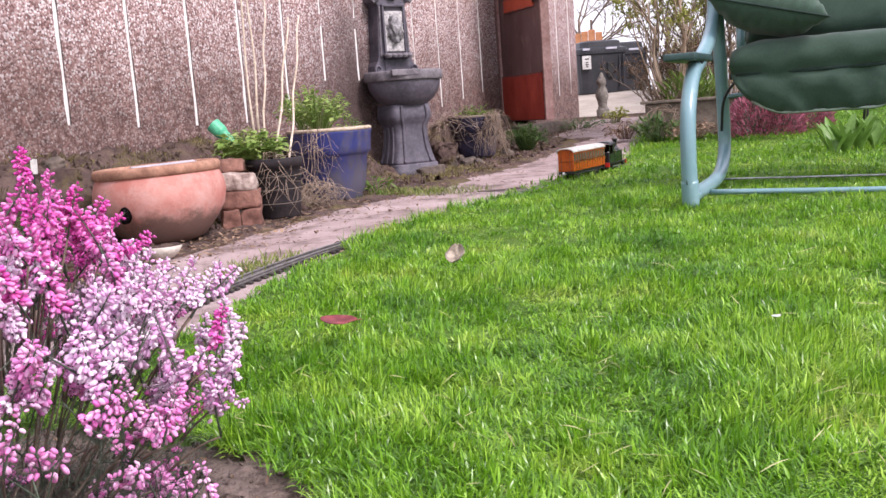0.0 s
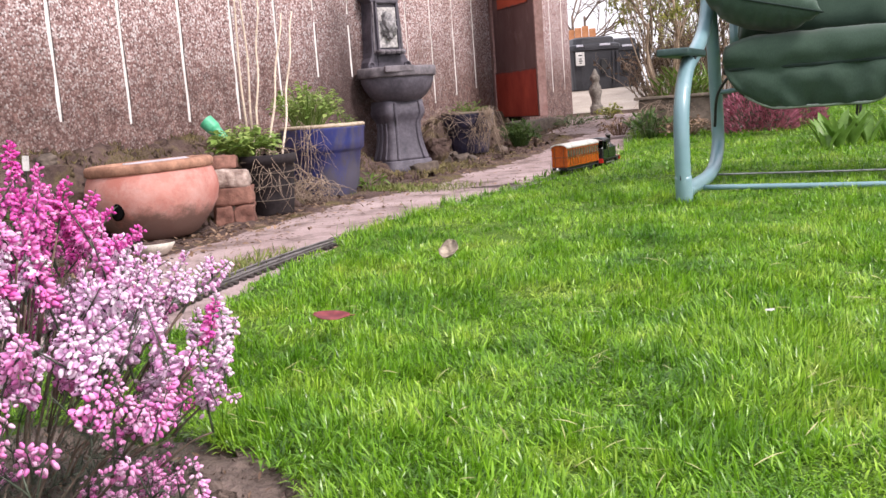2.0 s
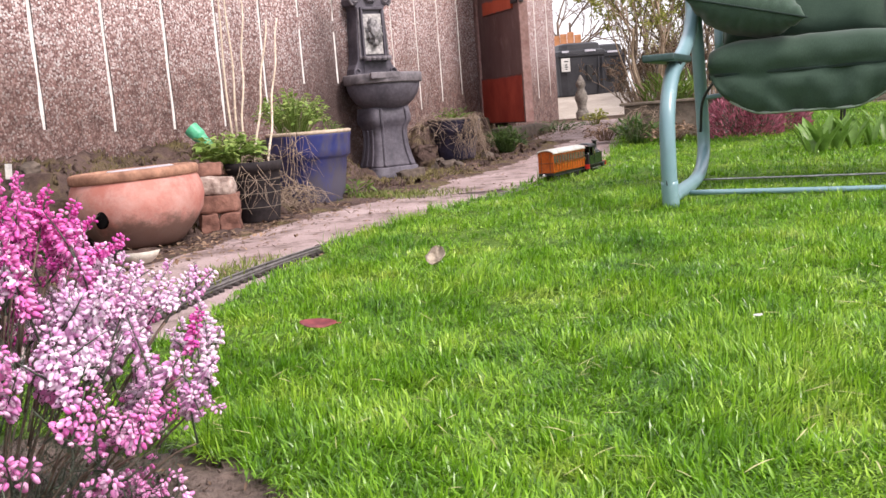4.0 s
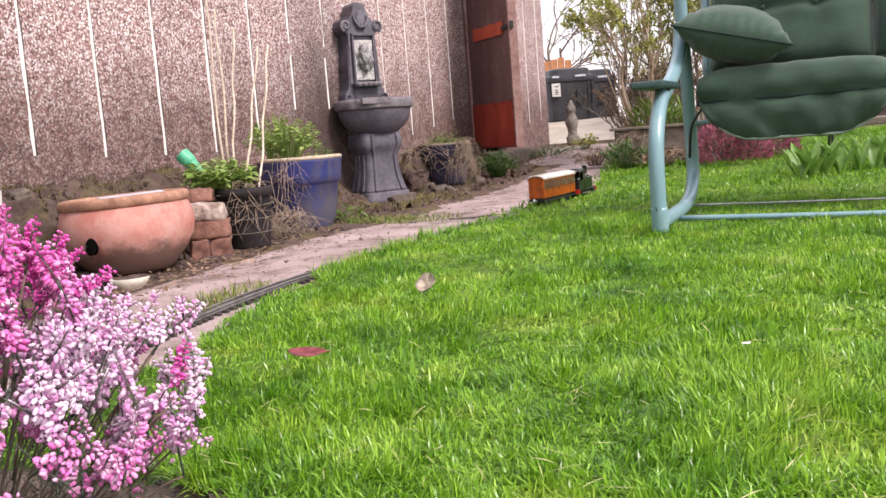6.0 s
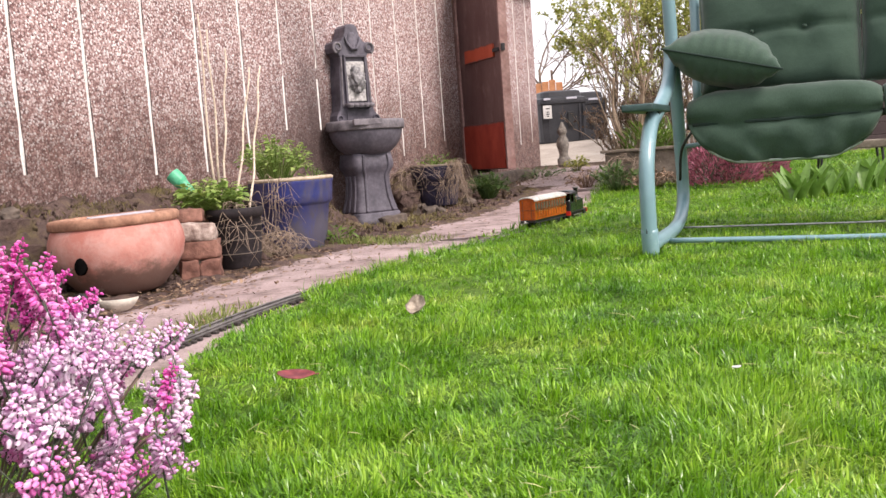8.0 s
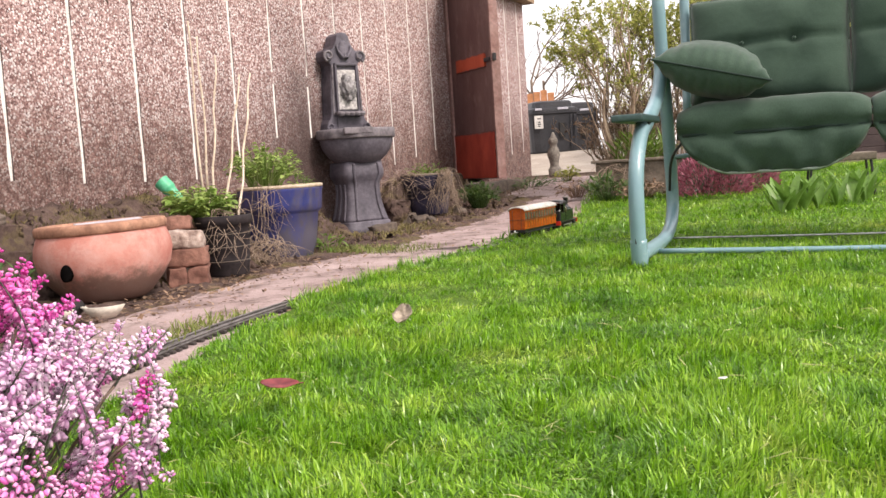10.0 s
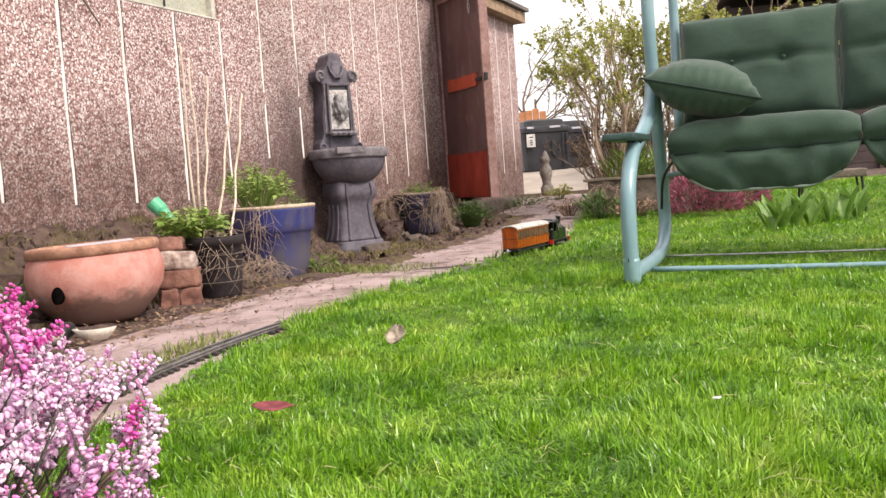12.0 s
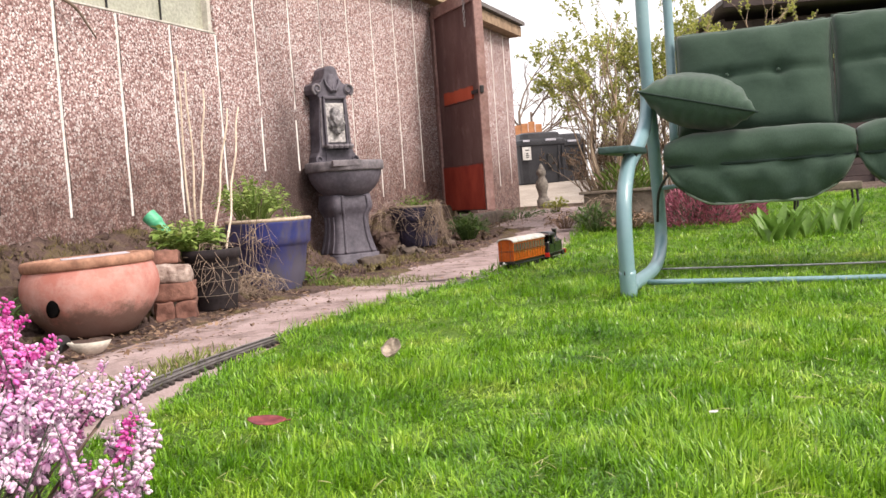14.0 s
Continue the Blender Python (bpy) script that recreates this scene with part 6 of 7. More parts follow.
for x in (-0.152, -0.040):
    prof = [bm.verts.new((x, math.cos(a) * 0.056, 0.140 + 0.020 * math.sin(a) ** 0.8)) for a in np.linspace(0, math.pi, 15)]
    prof += [bm.verts.new((x, math.cos(a) * 0.054, 0.137 + 0.018 * math.sin(a) ** 0.8)) for a in np.linspace(math.pi, 0, 15)]
    rings.append(prof)
for i in range(30):
    j = (i + 1) % 30
    bm.faces.new((rings[0][i], rings[0][j], rings[1][j], rings[1][i]))
bm.faces.new(rings[0][::-1])
bm.faces.new(rings[1])
bmesh.ops.recalc_face_normals(bm, faces=bm.faces)
part("cab_roof", bm, LOCO_BLACK, loco, "glossy black arched cab roof", True)
for x in (-0.075, -0.01, 0.055):
    wheelset(loco, x, 0.019, 0.0175)

# ---- heather bush in its bed ----
heather = thing("heather_bush", (-0.475, 0.88, -0.03), "winter heather bush in full pink and magenta flower", "heather")


def bell_data(at, way, size):
    """One nodding urn-shaped bell of five sides."""
    way = way.normalized()
    side = way.orthogonal().normalized()
    up = way.cross(side)
    vs, fs = [], []
    n = 5
    for t, r in ((0.0, 0.16), (0.30, 0.37), (0.72, 0.31), (1.0, 0.17)):
        for k in range(n):
            a = k * math.tau / n
            vs.append(at + way * size * t + (side * math.cos(a) + up * math.sin(a)) * size * r)
    for q in range(3):
        for k in range(n):
            j = (k + 1) % n
            fs.append((q * n + k, q * n + j, (q + 1) * n + j, (q + 1) * n + k))
    return vs, fs


def anther_data(at, way, size):
    """The dark tuft of anthers that stands out of a bell's mouth."""
    way = way.normalized()
    side = way.orthogonal().normalized() * size * 0.13
    up = way.cross(side).normalized() * size * 0.13
    tip = at + way * size * 1.30
    root = at + way * size * 0.94
    return [root + side, root - side * 0.5 + up, root - side * 0.5 - up, tip], [(0, 1, 3), (1, 2, 3), (2, 0, 3)]


def sprig_mesh(name, seed, length, bells_mat, twigs=2, flowers=1.0):
    """A heather sprig: a leading shoot and side shoots, with whorled needles and rows of nodding bells."""
    r = random.Random(seed)
    needles, bells, anthers = Soup(), Soup(), Soup()

    def shoot(p, w, length, bare, flowers):
        bend = rand_dir(r) * length * 0.16

        def at(t):
            return p + w * length * t + bend * t * t
        needles.tube([at(0), at(0.5), at(1)], 0.0012, 0.0005, 4, 2)
        x = w.orthogonal().normalized()
        y = w.cross(x)
        turn0 = r.uniform(0, 6.28)
        count = int(length * 620)
        for k in range(count):
            t = k / count
            a = k * 2.4 + r.uniform(-0.3, 0.3)
            needles.leaf(at(t), x * math.cos(a) + y * math.sin(a) + w * 0.8, w, r.uniform(0.006, 0.011), 0.0014, 0.0, 0.1, 1)
        for k in range(5):
            a = k * 1.26
            needles.leaf(at(0.98), x * math.cos(a) + y * math.sin(a) + w * 2.2, w, r.uniform(0.006, 0.010), 0.0014, 0.0, 0.1, 1)
        nb = int(length * (1 - bare) * 1180 * flowers)
        for k in range(nb):
            s_ = (k + r.random()) / nb
            a = turn0 + 1.9 * r.uniform(-1, 1) + 0.6 * math.sin(k * 2.1)
            d = x * math.cos(a) + y * math.sin(a) + w * (-0.55 + 0.95 * s_ ** 2.5 + r.uniform(-0.25, 0.25))
            q = at(bare + (0.97 - bare) * s_) + d.normalized() * r.uniform(0.0015, 0.0075) * (1 - 0.6 * s_ ** 3)
            size = r.uniform(0.0054, 0.0078) * (1 - 0.38 * s_ ** 3)
            bells.add(*bell_data(q, d, size))
            if r.random() < 0.75 and s_ < 0.9:
                anthers.add(*anther_data(q, d, size))
        return at
    lead = shoot(Vector((0, 0, 0)), Vector((0, 0, 1)), length, 0.28, flowers)
    for k in range(twigs):
        a = k * 2.4 + r.uniform(-0.4, 0.4)
        shoot(lead(r.uniform(0.10, 0.5)), Vector((math.cos(a) * 0.7, math.sin(a) * 0.7, 0.8)).normalized(), length * r.uniform(0.40, 0.65), 0.2, flowers)
    vs, fs, ids = [], [], []
    for k, soup in enumerate((needles, bells, anthers)):
        fs += [tuple(i + len(vs) for i in f) for f in soup.f]
        ids += [k] * len(soup.f)
        vs += soup.v
    me = bpy.data.meshes.new(name)
    me.from_pydata([tuple(v) for v in vs], [], fs)
    for m in (NEEDLE, bells_mat, ANTHER):
        me.materials.append(m)
    me.polygons.foreach_set("material_index", ids)
    me.polygons.foreach_set("use_smooth", [True] * len(fs))
    me.update()
    return me


pale = [sprig_mesh("pale_sprig", 20 + k, 0.058 + 0.006 * (k % 5), BELL_PALE, 1 + k % 2) for k in range(9)]
deep = [sprig_mesh("deep_sprig", 60 + k, 0.070 + 0.007 * (k % 4), BELL_DEEP, k % 2, 1.25) for k in range(6)]
mid = [sprig_mesh("pink_sprig", 110 + k, 0.056 + 0.006 * (k % 4), BELL_MID, 1 + k % 2, 0.95) for k in range(6)]
sparse = [sprig_mesh("sparse_sprig", 80 + k, 0.050 + 0.005 * (k % 3), BELL_MID, 1, 0.55) for k in range(5)]
leafy = [sprig_mesh("leafy_shoot", 95 + k, 0.065 + 0.008 * k, BELL_PALE, 3, 0.0) for k in range(4)]
TOPS = {me.name: max(v.co.z for v in me.vertices) for me in pale + deep + mid + sparse + leafy}
rh = random.Random(12)
stems = Soup()


def set_sprig(me, tip, aim, scale, name="flower_sprig"):
    """A sprig with its tip at tip, pointing along aim, and the bare stem that carries it."""
    sp = new(name, me)
    sp.parent = heather
    base = tip - aim * TOPS[me.name] * scale
    sp.matrix_local = Matrix.Translation(base) @ aim.to_track_quat("Z", "Y").to_matrix().to_4x4() @ Matrix.Rotation(rh.uniform(0, 6.28), 4, "Z") @ Matrix.Scale(scale, 4)
    root = Vector((tip.x * 0.10, tip.y * 0.10, 0.0))
    if tip.y > 0.05 and rh.random() < 0.15:
        stems.tube([root, root.lerp(base, 0.55) + Vector((0, 0, 0.02)), base], 0.0020, 0.0011, 4, 2)
    else:
        stems.tube([root.lerp(base, 0.72), root.lerp(base, 0.88) + Vector((0, 0, 0.005)), base], 0.0013, 0.0010, 4, 2)


# long shoots that stand out of the mound: magenta or not, foot, tip
LEADERS = [(1, 0.041, 0.05, 0.36, 0.036, 0.07, 0.416), (1, 0.087, 0.0, 0.332, 0.083, 0.02, 0.389), (1, 0.068, 0.08, 0.326, 0.072, 0.1, 0.371),
           (1, 0.083, 0.08, 0.299, 0.105, 0.1, 0.336), (1, 0.091, 0.08, 0.292, 0.127, 0.1, 0.332), (1, 0.117, 0.02, 0.291, 0.168, 0.04, 0.322),
           (0, 0.17, 0.07, 0.243, 0.187, 0.09, 0.291), (0, 0.203, 0.07, 0.241, 0.242, 0.09, 0.271), (0, 0.199, 0.04, 0.235, 0.226, 0.06, 0.274),
           (0, 0.142, 0.0, 0.259, 0.157, 0.02, 0.303), (0, 0.165, 0.02, 0.256, 0.181, 0.04, 0.297), (1, 0.215, 0.02, 0.178, 0.231, 0.04, 0.243),
           (0, 0.224, 0.0, 0.172, 0.248, 0.02, 0.14), (0, 0.084, -0.05, 0.297, 0.081, -0.03, 0.336)]
spots = []
for k, (is_deep, *c) in enumerate(LEADERS):
    foot, tip = Vector(c[:3]), Vector(c[3:])
    set_sprig((deep[2 * (k % 3)] if is_deep else pale[2 * (k % 4)]), tip, (tip - foot).normalized(), 0.92)
    spots.append(tip)
RX, RY, RZ = 0.262, 0.30, 0.345
flowers, shoots, tries = len(LEADERS), 0, 0
while flowers < 299 and tries < 60000:
    tries += 1
    d = rand_dir(rh, -0.12)
    if d.x < -0.85 or (d.y > 0.45 and rh.random() < 0.75):
        continue
    k = rh.uniform(0.78, 1.02) + 0.14 * noise.noise(d * 4)
    k /= (math.hypot(d.x, d.y) ** 3 + abs(d.z) ** 3) ** (1 / 3)
    tip = Vector((d.x * RX * k, d.y * RY * k, 0.035 + max(0.01, d.z) * RZ * k))
    pull = 0.70 + 0.30 * smooth(0.04, 0.18, tip.z) - 0.12 * smooth(-0.05, 0.15, tip.x) * smooth(0.20, 0.08, tip.z)
    tip.x, tip.y, tip.z = tip.x * pull, tip.y * pull, tip.z * (1 - 0.25 * smooth(0.02, 0.26, tip.x))
    if tip.x + 0.15 * tip.y > 0.240 or any((tip - q).length < 0.021 for q in spots):    # clipped back along the lawn
        continue
    low = smooth(0.19, 0.10, tip.z + 0.45 * min(0.0, tip.y) + 0.07 * noise.noise(tip * 9))
    out = (tip - Vector((0, 0, -0.02))).normalized()
    aim = (out * 0.7 + Vector((0, 0, 0.45)) + rand_dir(rh) * 0.65).normalized()
    if rh.random() < 0.78 * low:
        if shoots < 280 and tip.x < 0.10:
            set_sprig(rh.choice(leafy), tip * 0.97, aim, rh.uniform(0.8, 1.15), "leafy_shoot")
            spots.append(tip)
            shoots += 1
        continue
    front = smooth(0.02, -0.12, tip.y) * smooth(0.32, 0.24, tip.z)
    if rh.random() < 0.42 * front:
        if shoots < 280:
            set_sprig(rh.choice(leafy), tip * 0.96, aim, rh.uniform(0.8, 1.1), "leafy_shoot")
            spots.append(tip)
            shoots += 1
        continue
    spots.append(tip)
    mag = 0.9 * noise.noise(tip * 8) + 0.30 * rh.uniform(-1, 1)
    mag += 0.55 * smooth(0.27, 0.34, tip.z) * smooth(-0.12, 0.0, tip.y) - 0.25 * smooth(0.06, 0.16, tip.x) * smooth(0.16, 0.22, tip.z) + 0.25 * smooth(0.22, 0.10, tip.z)
    if low > 0.25:
        me = rh.choice(sparse)
    else:
        me = rh.choice(deep if mag > 0.38 else (mid if mag + 0.3 * front > 0.06 else pale))
    set_sprig(me, tip, aim, rh.uniform(0.85, 1.15))
    flowers += 1
stems.done("woody_base", BARK, heather)
fol = Soup()
for _ in range(46000):
    d = rand_dir(rh, -0.1)
    if d.x < -0.92 or (d.y > 0.3 and rh.random() < 0.5):
        continue
    k = rh.uniform(0.50, 0.94)
    p = Vector((d.x * RX * k, d.y * RY * k, 0.02 + max(0.0, d.z) * RZ * k))
    squeeze = 0.76 + 0.22 * smooth(0.04, 0.18, p.z)
    p.x, p.y = p.x * squeeze, p.y * squeeze
    p.z *= 1 - 0.22 * smooth(0.02, 0.26, p.x)
    fol.leaf(p, d + rand_dir(rh) * 0.9 + Vector((0, 0, 0.5)), rand_dir(rh), rh.uniform(0.006, 0.011), 0.0018, 0.1, 0.1, 1)
tagged(fol.done("needle_foliage", NEEDLE, heather), "grey-green needle foliage", kind="stuff")
clods = Soup()
for _ in range(900):
    a, d = rh.uniform(0, 6.28), 0.5 * math.sqrt(rh.random())
    x, y = -0.64 + math.cos(a) * d * 1.02, 0.78 + math.sin(a) * d * 0.98
    q = 0.0025 + 0.008 * rh.random() ** 3
    ax = [rand_dir(rh) * q, rand_dir(rh) * q, Vector((0, 0, q * 0.8))]
    at = Vector((x, y, -0.026 + lumps(x, y, 14, 0.014)))
    clods.add([at + ax[0] * i + ax[1] * j + ax[2] * h + rand_dir(rh) * q * 0.3 for i in (-1, 1) for j in (-1, 1) for h in (-1, 1)],
              [(0, 1, 3, 2), (4, 6, 7, 5), (0, 4, 5, 1), (2, 3, 7, 6), (1, 5, 7, 3), (0, 2, 6, 4)])
tagged(clods.done("soil_clods", SOIL), "crumbled dark soil clods under the heather", "soil", kind="stuff")
crumbs = Soup()
for _ in range(900):
    a, d = rh.uniform(0, 6.28), 0.45 * math.sqrt(rh.random())
    x, y = -0.64 + math.cos(a) * d * 1.05, 0.78 + math.sin(a) * d
    crumbs.leaf((x, y, -0.028 + rh.uniform(0, 0.01)), rand_dir(rh, -0.1), rand_dir(rh), rh.uniform(0.006, 0.022), 0.004, 0.2, 0.2, 2)
tagged(crumbs.done("bed_litter", LEAF_DEAD), "dry needles and crumbs on the soil under the heather", "leaf litter", kind="stuff")

# fallen leaves on the lawn


def fallen_leaf(at, rz, length, width, mat, label, curl, ry=0.0, rx=0.0):
    bm = bmesh.new()
    n, m = 12, 6
    g = []
    for i in range(n + 1):
        t = i / n
        w = width / 2 * math.sin(math.pi * (0.04 + 0.93 * t)) ** 0.7
        g.append([bm.verts.new((length * (t - 0.5), w * (2 * j / m - 1), curl * (2 * j / m - 1) ** 2 * w + curl * 0.35 * length * (2 * t - 1) ** 2 + (0.03 if curl < 0.6 else 0.10) * width * noise.noise(Vector((t * 5, j * 0.9, length * 90))))) for j in range(m + 1)])
    for i in range(n):
        for j in range(m):
            bm.faces.new((g[i][j], g[i + 1][j], g[i + 1][j + 1], g[i][j + 1]))
    res = bmesh.ops.extrude_face_region(bm, geom=bm.faces[:])
    bmesh.ops.translate(bm, vec=(0, 0, 0.0008), verts=[v for v in res["geom"] if isinstance(v, bmesh.types.BMVert)])
    bmesh.ops.recalc_face_normals(bm, faces=bm.faces)
    ob = thing("fallen_leaf", pose(*at, rx, ry, rz), label, "leaf", "fallen leaves")
    part("blade", bm, mat, ob, "", True)
    tube("stalk", [(length * 0.5, 0, curl * 0.35 * length), (length * 0.56, 0.002, curl * 0.3 * length), (length * 0.62, 0.004, curl * 0.3 * length)], 0.0011, mat, ob, n=5)
    return ob


fallen_leaf((-0.212, 1.578, 0.040), -8, 0.064, 0.036, RED_LEAF, "curled dark red fallen leaf lying on the grass", 0.22, 4, 14)
fallen_leaf((0.006, 2.12, 0.050), 66, 0.058, 0.046, BROWN_LEAF, "crumpled pale brown fallen leaf on the grass", 0.7, -34)
p = fallen_leaf((0.485, 1.423, 0.03), 20, 0.016, 0.012, WHITE_PAINT, "tiny white petal lying on the grass", 0.3)

# ---- beyond the lawn ----
trough = thing("stone_planter", pose(1.63, 7.42, rise(1.9, 7.5), 0, 0, -24), "low weathered concrete planter under the shrub", "planter")
for x, y, sx, sy in ((0.55, 0.0, 1.1, 0.05), (0.55, 0.5, 1.1, 0.05), (0.0245, 0.25, 0.05, 0.448), (1.0755, 0.25, 0.05, 0.448)):
    part("side_wall", bm_box(sx, sy, 0.27, (x, y, 0.105), 0.008, 2), TROUGH, trough)
part("coping", bm_box(1.16, 0.10, 0.022, (0.55, -0.005, 0.252), 0.006, 2), TROUGH, trough)
part("soil_fill", bm_box(1.0, 0.44, 0.06, (0.55, 0.25, 0.19)), SOIL, trough)


def shrub(at, stems_n, height, spread_r, leaf_n, seed, label, leaf=0.03, mat=LEAF_SHRUB, tmat=TWIG, tilt=(0, 0), name="shrub", category="shrub", depth=4):
    """Many stems from one foot, each with its forks as one part, and a loose foliage."""
    r = random.Random(seed)
    ob = thing(name, at, label, category)
    leaves, tips = Soup(), []

    def grow(soup, p, w, length, rad, d):
        end = p + w * length
        mid = p.lerp(end, 0.5) + rand_dir(r) * length * 0.10
        soup.tube([p, mid, end], rad, rad * 0.62, 6 if d > 2 else 4, 3 if d > 1 else 2)
        if d == 0:
            tips.append((p, end))
            return
        for _ in range(r.randint(2, 3)):
            q = p.lerp(end, r.uniform(0.45, 1.0))
            grow(soup, q, (w + rand_dir(r) * 0.6 + Vector((0, 0, 0.15))).normalized(), length * r.uniform(0.5, 0.75), rad * 0.55, d - 1)
    for _ in range(stems_n):
        wood = Soup()
        a = r.uniform(0, math.tau)
        w = Vector((math.cos(a) * spread_r * r.random() + tilt[0], math.sin(a) * spread_r * r.random() + tilt[1], 1)).normalized()
        grow(wood, Vector((math.cos(a) * 0.14 * r.random(), math.sin(a) * 0.10 * r.random(), 0)), w, height * r.uniform(0.33, 0.52), r.uniform(0.007, 0.015), depth)
        wood.done("branch", BARK if r.random() < 0.35 else tmat, ob)
    for _ in range(leaf_n):
        p, e = r.choice(tips)
        if r.random() > smooth(0.2, 0.8, e.z / height) + 0.06:
            continue
        L = leaf * r.uniform(0.6, 1.3)
        leaves.leaf(p.lerp(e, r.uniform(0.2, 1.05)), rand_dir(r), rand_dir(r), L, L * 0.5, 0.2, 0.2, 2)
    leaves.done("foliage", mat, ob)
    return ob


shrub((1.93, 7.72, 0.26), 15, 1.7, 0.7, 9500, 5, "open twiggy shrub with small yellow-green leaves growing in the planter", tilt=(-0.05, 0))
shrub((2.40, 7.85, 0.1), 9, 1.75, 0.5, 6500, 6, "open twiggy shrub with small yellow-green leaves growing in the planter", tilt=(0.1, 0))
shrub((3.1, 8.3, rise(3.1, 8.3)), 8, 1.9, 0.5, 5000, 7, "leafy yellow-green shrub behind the swing seat")
shrub((3.1, 9.6, 0.15), 9, 1.5, 0.8, 2600, 8, "tangled dry brown twiggy hedge with few leaves behind the planter", 0.025, LEAF_SHRUB, TWIG, (-0.1, 0), "twig_hedge", "hedge")
shrub((2.35, 9.0, 0.15), 16, 0.95, 0.5, 1800, 9, "low tangle of dry brown twigs beside the yard", 0.025, LEAF_SHRUB, TWIG, (0, 0), "twig_hedge", "hedge")
shrub((2.02, 8.30, rise(2.0, 8.3)), 22, 0.72, 0.6, 900, 14, "dense tangle of dry brown stems and dead leaves behind the planter", 0.03, LEAF_DEAD, TWIG, (0, 0), "twig_hedge", "hedge", 3)
shrub((2.35, 8.15, 0.25), 16, 0.75, 0.7, 900, 15, "dense tangle of dry brown stems and dead leaves behind the planter", 0.03, LEAF_DEAD, TWIG, (0, 0), "twig_hedge", "hedge", 3)
leafy_plant("planter_grass", (2.05, 7.6, 0.2), 90, 0.22, 0.40, 0.14, LEAF_WEED, "tall green grass clump at the shrub's foot", 31, broad=0.10, up=2.2)


def bare_tree(at, height, seed, label):
    r = random.Random(seed)
    ob = thing("bare_tree", at, label, "tree", "bare trees")

    def grow(soup, p, w, length, rad, d):
        end = p + w * length
        soup.tube([p, p.lerp(end, 0.5) + rand_dir(r) * length * 0.06, end], rad, rad * 0.65, 7 if d > 2 else 4, 3)
        if d:
            for _ in range(r.randint(2, 4)):
                grow(soup, p.lerp(end, r.uniform(0.4, 1.0)), (w + rand_dir(r) * 0.8 + Vector((0, 0, 0.1))).normalized(), length * r.uniform(0.45, 0.72), rad * 0.55, d - 1)
    foot, top = Vector((0, 0, -0.1)), Vector((0.1, 0, height * 0.45))
    tube("trunk", [foot, foot.lerp(top, 0.5) + Vector((0.05, 0, 0)), top], height * 0.012, BARK, ob, height * 0.007, n=8)
    for _ in range(5):
        limb = Soup()
        grow(limb, foot.lerp(top, r.uniform(0.6, 1.0)), (Vector((0, 0, 0.8)) + rand_dir(r) * 0.8).normalized(), height * 0.28, height * 0.006, 4)
        limb.done("limb", BARK, ob)
    return ob


bare_tree((4.6, 30.0, 0.4), 5.5, 2, "leafless tree beyond the yard")
bare_tree((6.6, 27.0, 0.4), 5.0, 3, "leafless tree beyond the yard")
bare_tree((6.0, 36.0, 0.4), 6.5, 4, "leafless tree beyond the yard")


def storage_bin(at, rz, label):
    ob = thing("storage_bin", pose(*at, 0, 0, rz), label, "bin", "black bins")
    body = loft([(0.33, 0.30, 0.0, 0), (0.335, 0.305, 0.02, 0), (0.365, 0.335, 0.56, 0), (0.385, 0.355, 0.57, 0), (0.385, 0.355, 0.60, 0)], 32, 9)
    tub = part("body", body, BIN, ob)
    lid = part("lid", loft([(0.385, 0.355, 0.602, 0), (0.38, 0.35, 0.64, 0), (0.31, 0.30, 0.665, 0), (0.30, 0.29, 0.74, 0), (0.26, 0.25, 0.76, 0)], 32, 7), BIN, ob)
    # pale bars added to imitate white glints along the lid
    for x in (-0.25, 0.12):
        part("lid_catch", bm_box(0.16 if x > 0 else 0.10, 0.02, 0.03, (x, -0.355, 0.635), 0.005), SHEET, lid, "pale bar standing in for a glint on the lid")
    part("hatch", bm_box(0.09, 0.012, 0.22, (0.10, -0.345, 0.33), 0.01), DARK, tub)
    for x in (0.30, 0.24):
        part("rib", bm_box(0.025, 0.02, 0.48, (x, -0.335, 0.30), 0.006), BIN, tub)
    for y in (-0.2, -0.07, 0.07, 0.2):
        part("rib", bm_box(0.02, 0.03, 0.48, (0.352, y, 0.30), 0.006), BIN, tub)
    return ob


zb = rise(2.45, 14.2)
b1 = storage_bin((2.46, 14.25, zb), 6, "black plastic storage bin with a white notice in the yard")
note = part("notice", bm_box(0.13, 0.004, 0.19, (-0.255, -0.36, 0.45), 0.002, 1), WHITE_PAINT, b1, "small white notice with grey marks")
for k, (w, z) in enumerate(((0.06, 0.50), (0.035, 0.45), (0.05, 0.42), (0.035, 0.39))):
    part("notice_mark", bm_box(w, 0.002, 0.016, (-0.25, -0.3635, z)), DARK, note)
storage_bin((2.98, 15.1, rise(2.98, 15.1)), 3, "black plastic storage bin half hidden behind another")

statue = new("garden_statue", bpy.data.meshes.new("garden_statue"))
bm = bm_lathe([(0, 0), (0.075, 0.0), (0.08, 0.03), (0.078, 0.09), (0.060, 0.105), (0.052, 0.13), (0.064, 0.19), (0.080, 0.25), (0.070, 0.31), (0.042, 0.345), (0.044, 0.365), (0.062, 0.395), (0.058, 0.43), (0.034, 0.46), (0.014, 0.50), (0, 0.51)], 28)
for v in bm.verts:
    v.co += noise.noise_vector(v.co * 14) * 0.012
bm.to_mesh(statue.data)
bm.free()
statue.data.materials.append(STONE_STATUE)
statue.data.polygons.foreach_set("use_smooth", [True] * len(statue.data.polygons))
statue.matrix_world = Matrix.Translation((1.765, 10.05, rise(1.77, 10.05) - 0.01)) @ Matrix.Diagonal((0.85, 0.85, 0.93, 1))
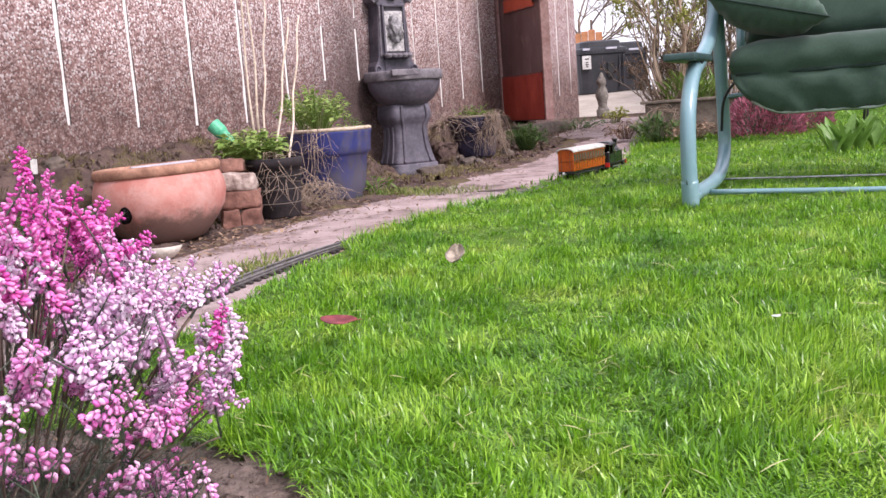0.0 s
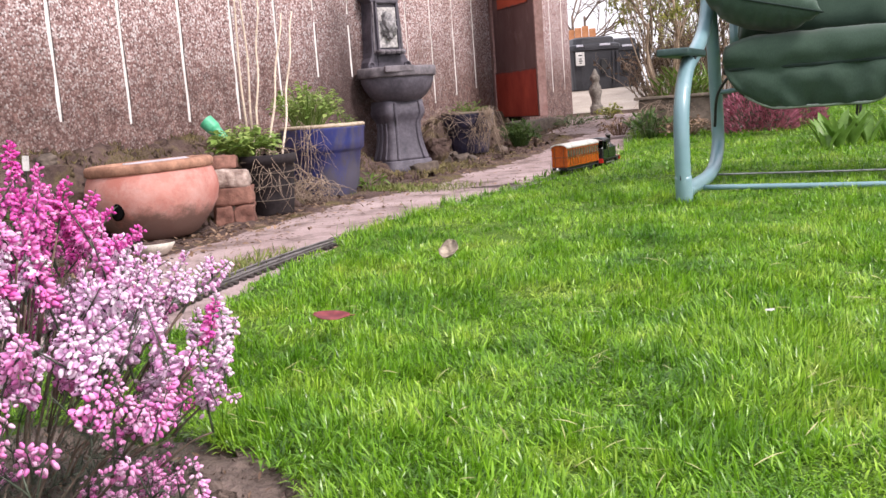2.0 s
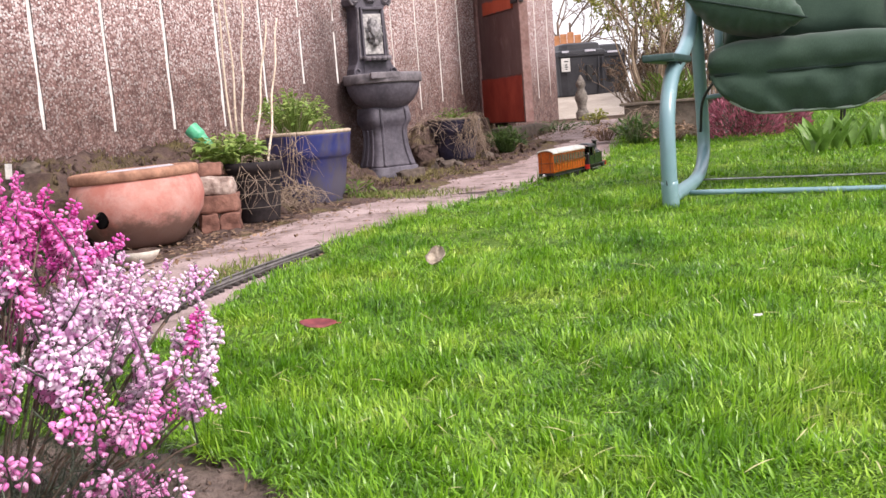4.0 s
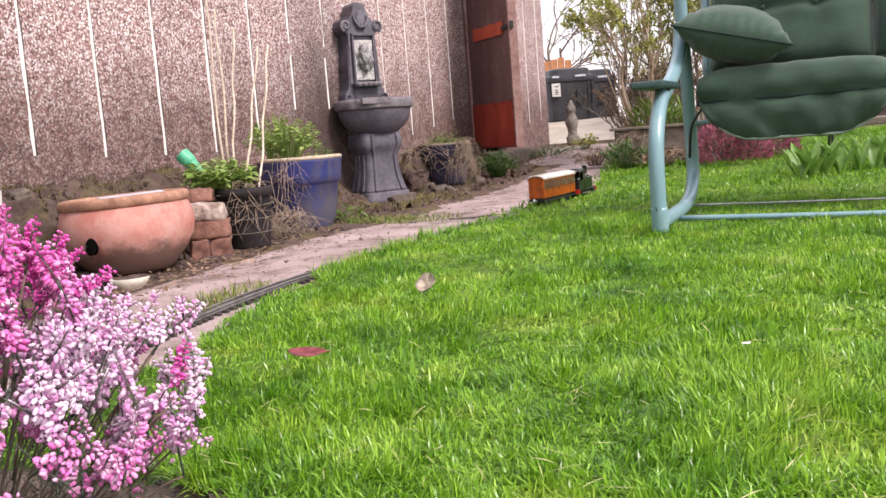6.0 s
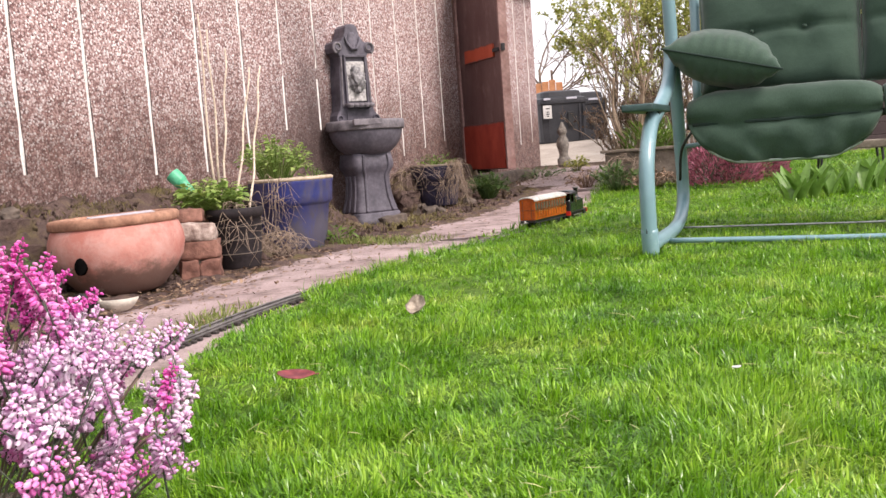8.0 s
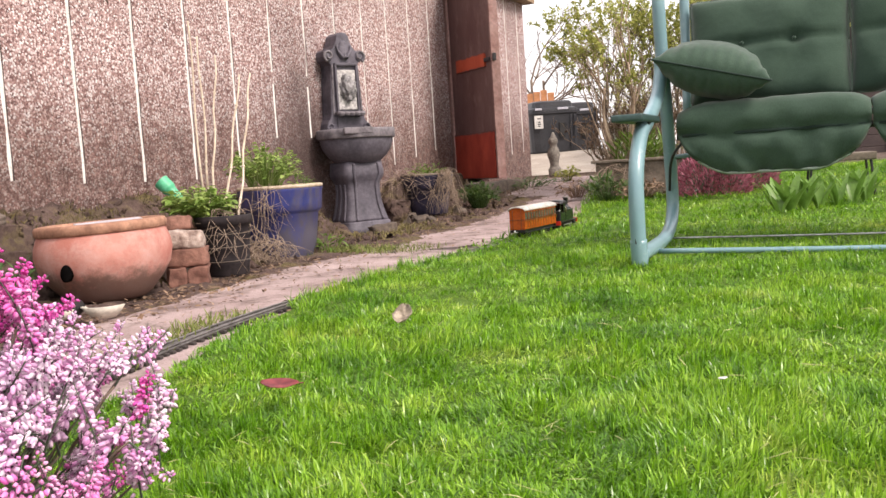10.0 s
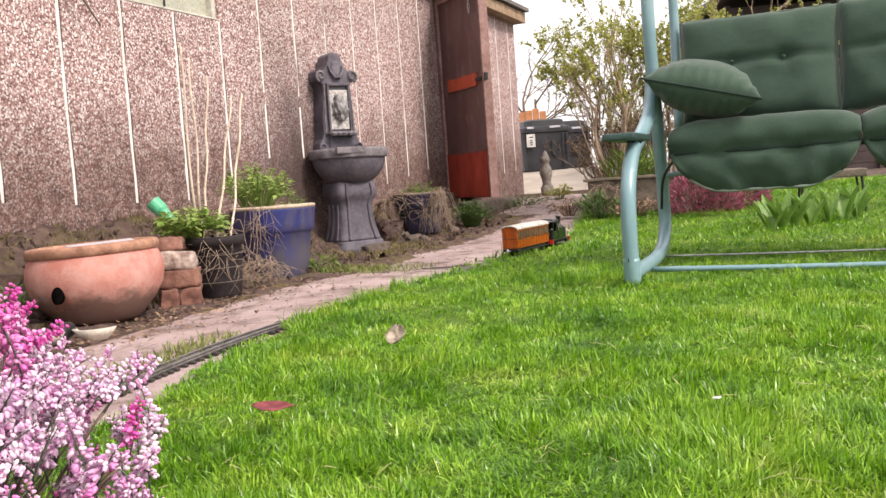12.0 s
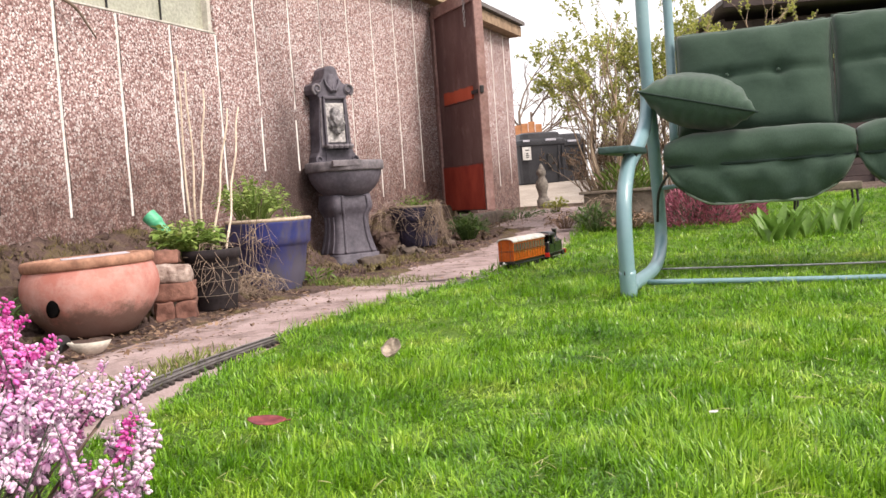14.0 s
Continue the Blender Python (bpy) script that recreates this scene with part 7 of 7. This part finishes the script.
tagged(statue, "small weathered grey stone garden statue at the path's end", "statue")

fence = thing("garden_fence", pose(2.05, 17.5, 0.46, 0, 0, -4), "orange-brown timber fence behind the yard", "fence")
me = None
for k in range(9):
    if me is None:
        pl = part("board", bm_box(0.12, 0.02, 1.15, (0, 0, 0.575), 0.004, 1), FENCE, fence)
        me = pl.data
    else:
        pl = new("board", me)
        pl.parent = fence
    pl.matrix_local = Matrix.Translation((0.128 * k, 0.012 * (k % 2), 0.03 * math.sin(k * 2.1)))
part("rail", bm_box(1.15, 0.05, 0.07, (0.5, 0.06, 0.25)), FENCE, fence)
part("rail", bm_box(1.15, 0.05, 0.07, (0.5, 0.06, 0.95)), FENCE, fence)

# dark shed behind the swing
shed = thing("dark_shed", pose(3.9, 10.3, 0.0, 0, 0, -6), "dark stained timber shed under a low felt roof", "shed")
for k in range(16):
    part("cladding_board", bm_box(5.5, 0.022, 0.125, (2.75, 0.0, 0.09 + 0.128 * k), 0.004, 1, rot=None), DARK_TIMBER, shed)
part("side_wall", bm_box(0.05, 2.4, 2.1, (0.03, 1.22, 1.05)), DARK_TIMBER, shed)
part("side_wall", bm_box(0.05, 2.4, 2.1, (5.47, 1.22, 1.05)), DARK_TIMBER, shed)
part("back_wall", bm_box(5.5, 0.05, 2.1, (2.75, 2.42, 1.05)), DARK_TIMBER, shed)
part("roof", bm_box(5.75, 3.0, 0.05, (2.80, 1.1, 2.22)), ROOFING, shed)
part("fascia", bm_box(5.75, 0.03, 0.10, (2.80, -0.42, 2.20), 0.004, 1), DARK_TIMBER, shed)
for x in (0.3, 1.6, 2.9):
    part("batten", bm_box(0.06, 0.03, 2.0, (x, -0.028, 1.05), 0.004, 1), DARK_TIMBER, shed)


def far_heather(at, r0, hgt, seed):
    r = random.Random(seed)
    ob = thing("far_heather", at, "low mound of dark pink heather in the border", "heather", "border heathers")
    s_, g = Soup(), Soup()
    for _ in range(2600):
        d = rand_dir(r, 0.0)
        k = r.uniform(0.75, 1.05)
        p = Vector((d.x * r0 * k, d.y * r0 * k, d.z * hgt * k))
        s_.leaf(p, d + Vector((0, 0, 0.7)) + rand_dir(r) * 0.4, rand_dir(r), r.uniform(0.02, 0.045), 0.010, 0.4, 0.0, 2)
        if r.random() < 0.4:
            g.leaf(p * 0.9, d + rand_dir(r), rand_dir(r), 0.04, 0.006, 0.1, 0.0, 2)
    s_.done("bloom", BELL_FAR, ob)
    g.done("foliage", NEEDLE, ob)


far_heather((2.32, 6.75, rise(2.3, 6.75)), 0.27, 0.33, 1)
far_heather((2.62, 6.95, rise(2.6, 6.9)), 0.25, 0.28, 2)


def bulb_clump(at, n, size, seed):
    r = random.Random(seed)
    ob = thing("bulb_plant", at, "clump of broad upright green bulb leaves in the lawn", "plant", "bulb plants")
    for _ in range(n):
        s_ = Soup()
        a = r.uniform(0, math.tau)
        L = size * r.uniform(0.6, 1.1)
        w = Vector((math.cos(a) * 0.32, math.sin(a) * 0.32, 1))
        s_.leaf((math.cos(a) * 0.02, math.sin(a) * 0.02, -0.01), w, Vector((-math.cos(a), -math.sin(a), 0.3)), L, L * r.uniform(0.15, 0.24), 0.35, 0.24, 8)
        s_.done("leaf", LEAF_BULB, ob)


for k, (x, y, sz) in enumerate([(2.02, 4.76, 0.19), (2.10, 4.80, 0.24), (2.22, 4.90, 0.25), (2.34, 4.95, 0.24), (2.50, 5.05, 0.22), (2.62, 5.1, 0.25), (2.75, 5.2, 0.24), (2.2, 5.2, 0.22), (2.45, 5.3, 0.22)]):
    bulb_clump((x + 0.16, y + 0.48, 0.0), 11, sz * 0.98, 40 + k)

table = thing("garden_table", pose(2.95, 6.1, 0.0, 0, 0, -20), "low grey slab table on thin black legs in the border", "table")
part("top", bm_box(0.42, 0.3, 0.05, (0, 0, 0.27), 0.008, 2), TROUGH, table)
for x in (-0.22, 0.22):
    for y in (-0.15, 0.15):
        tube("leg", [(x * 0.8, y * 0.8, 0.26), (x * 0.9, y * 0.9, 0.0)], 0.009, BLACK_METAL, table, n=6)
stake = thing("plant_stake", (1.42, 5.35, 0.0), "thin black metal plant stake in the grass", "stake")
tube("rod", [(0, 0, -0.02), (0.0, 0, 0.12), (-0.04, 0, 0.26)], 0.006, BLACK_METAL, stake, n=6)
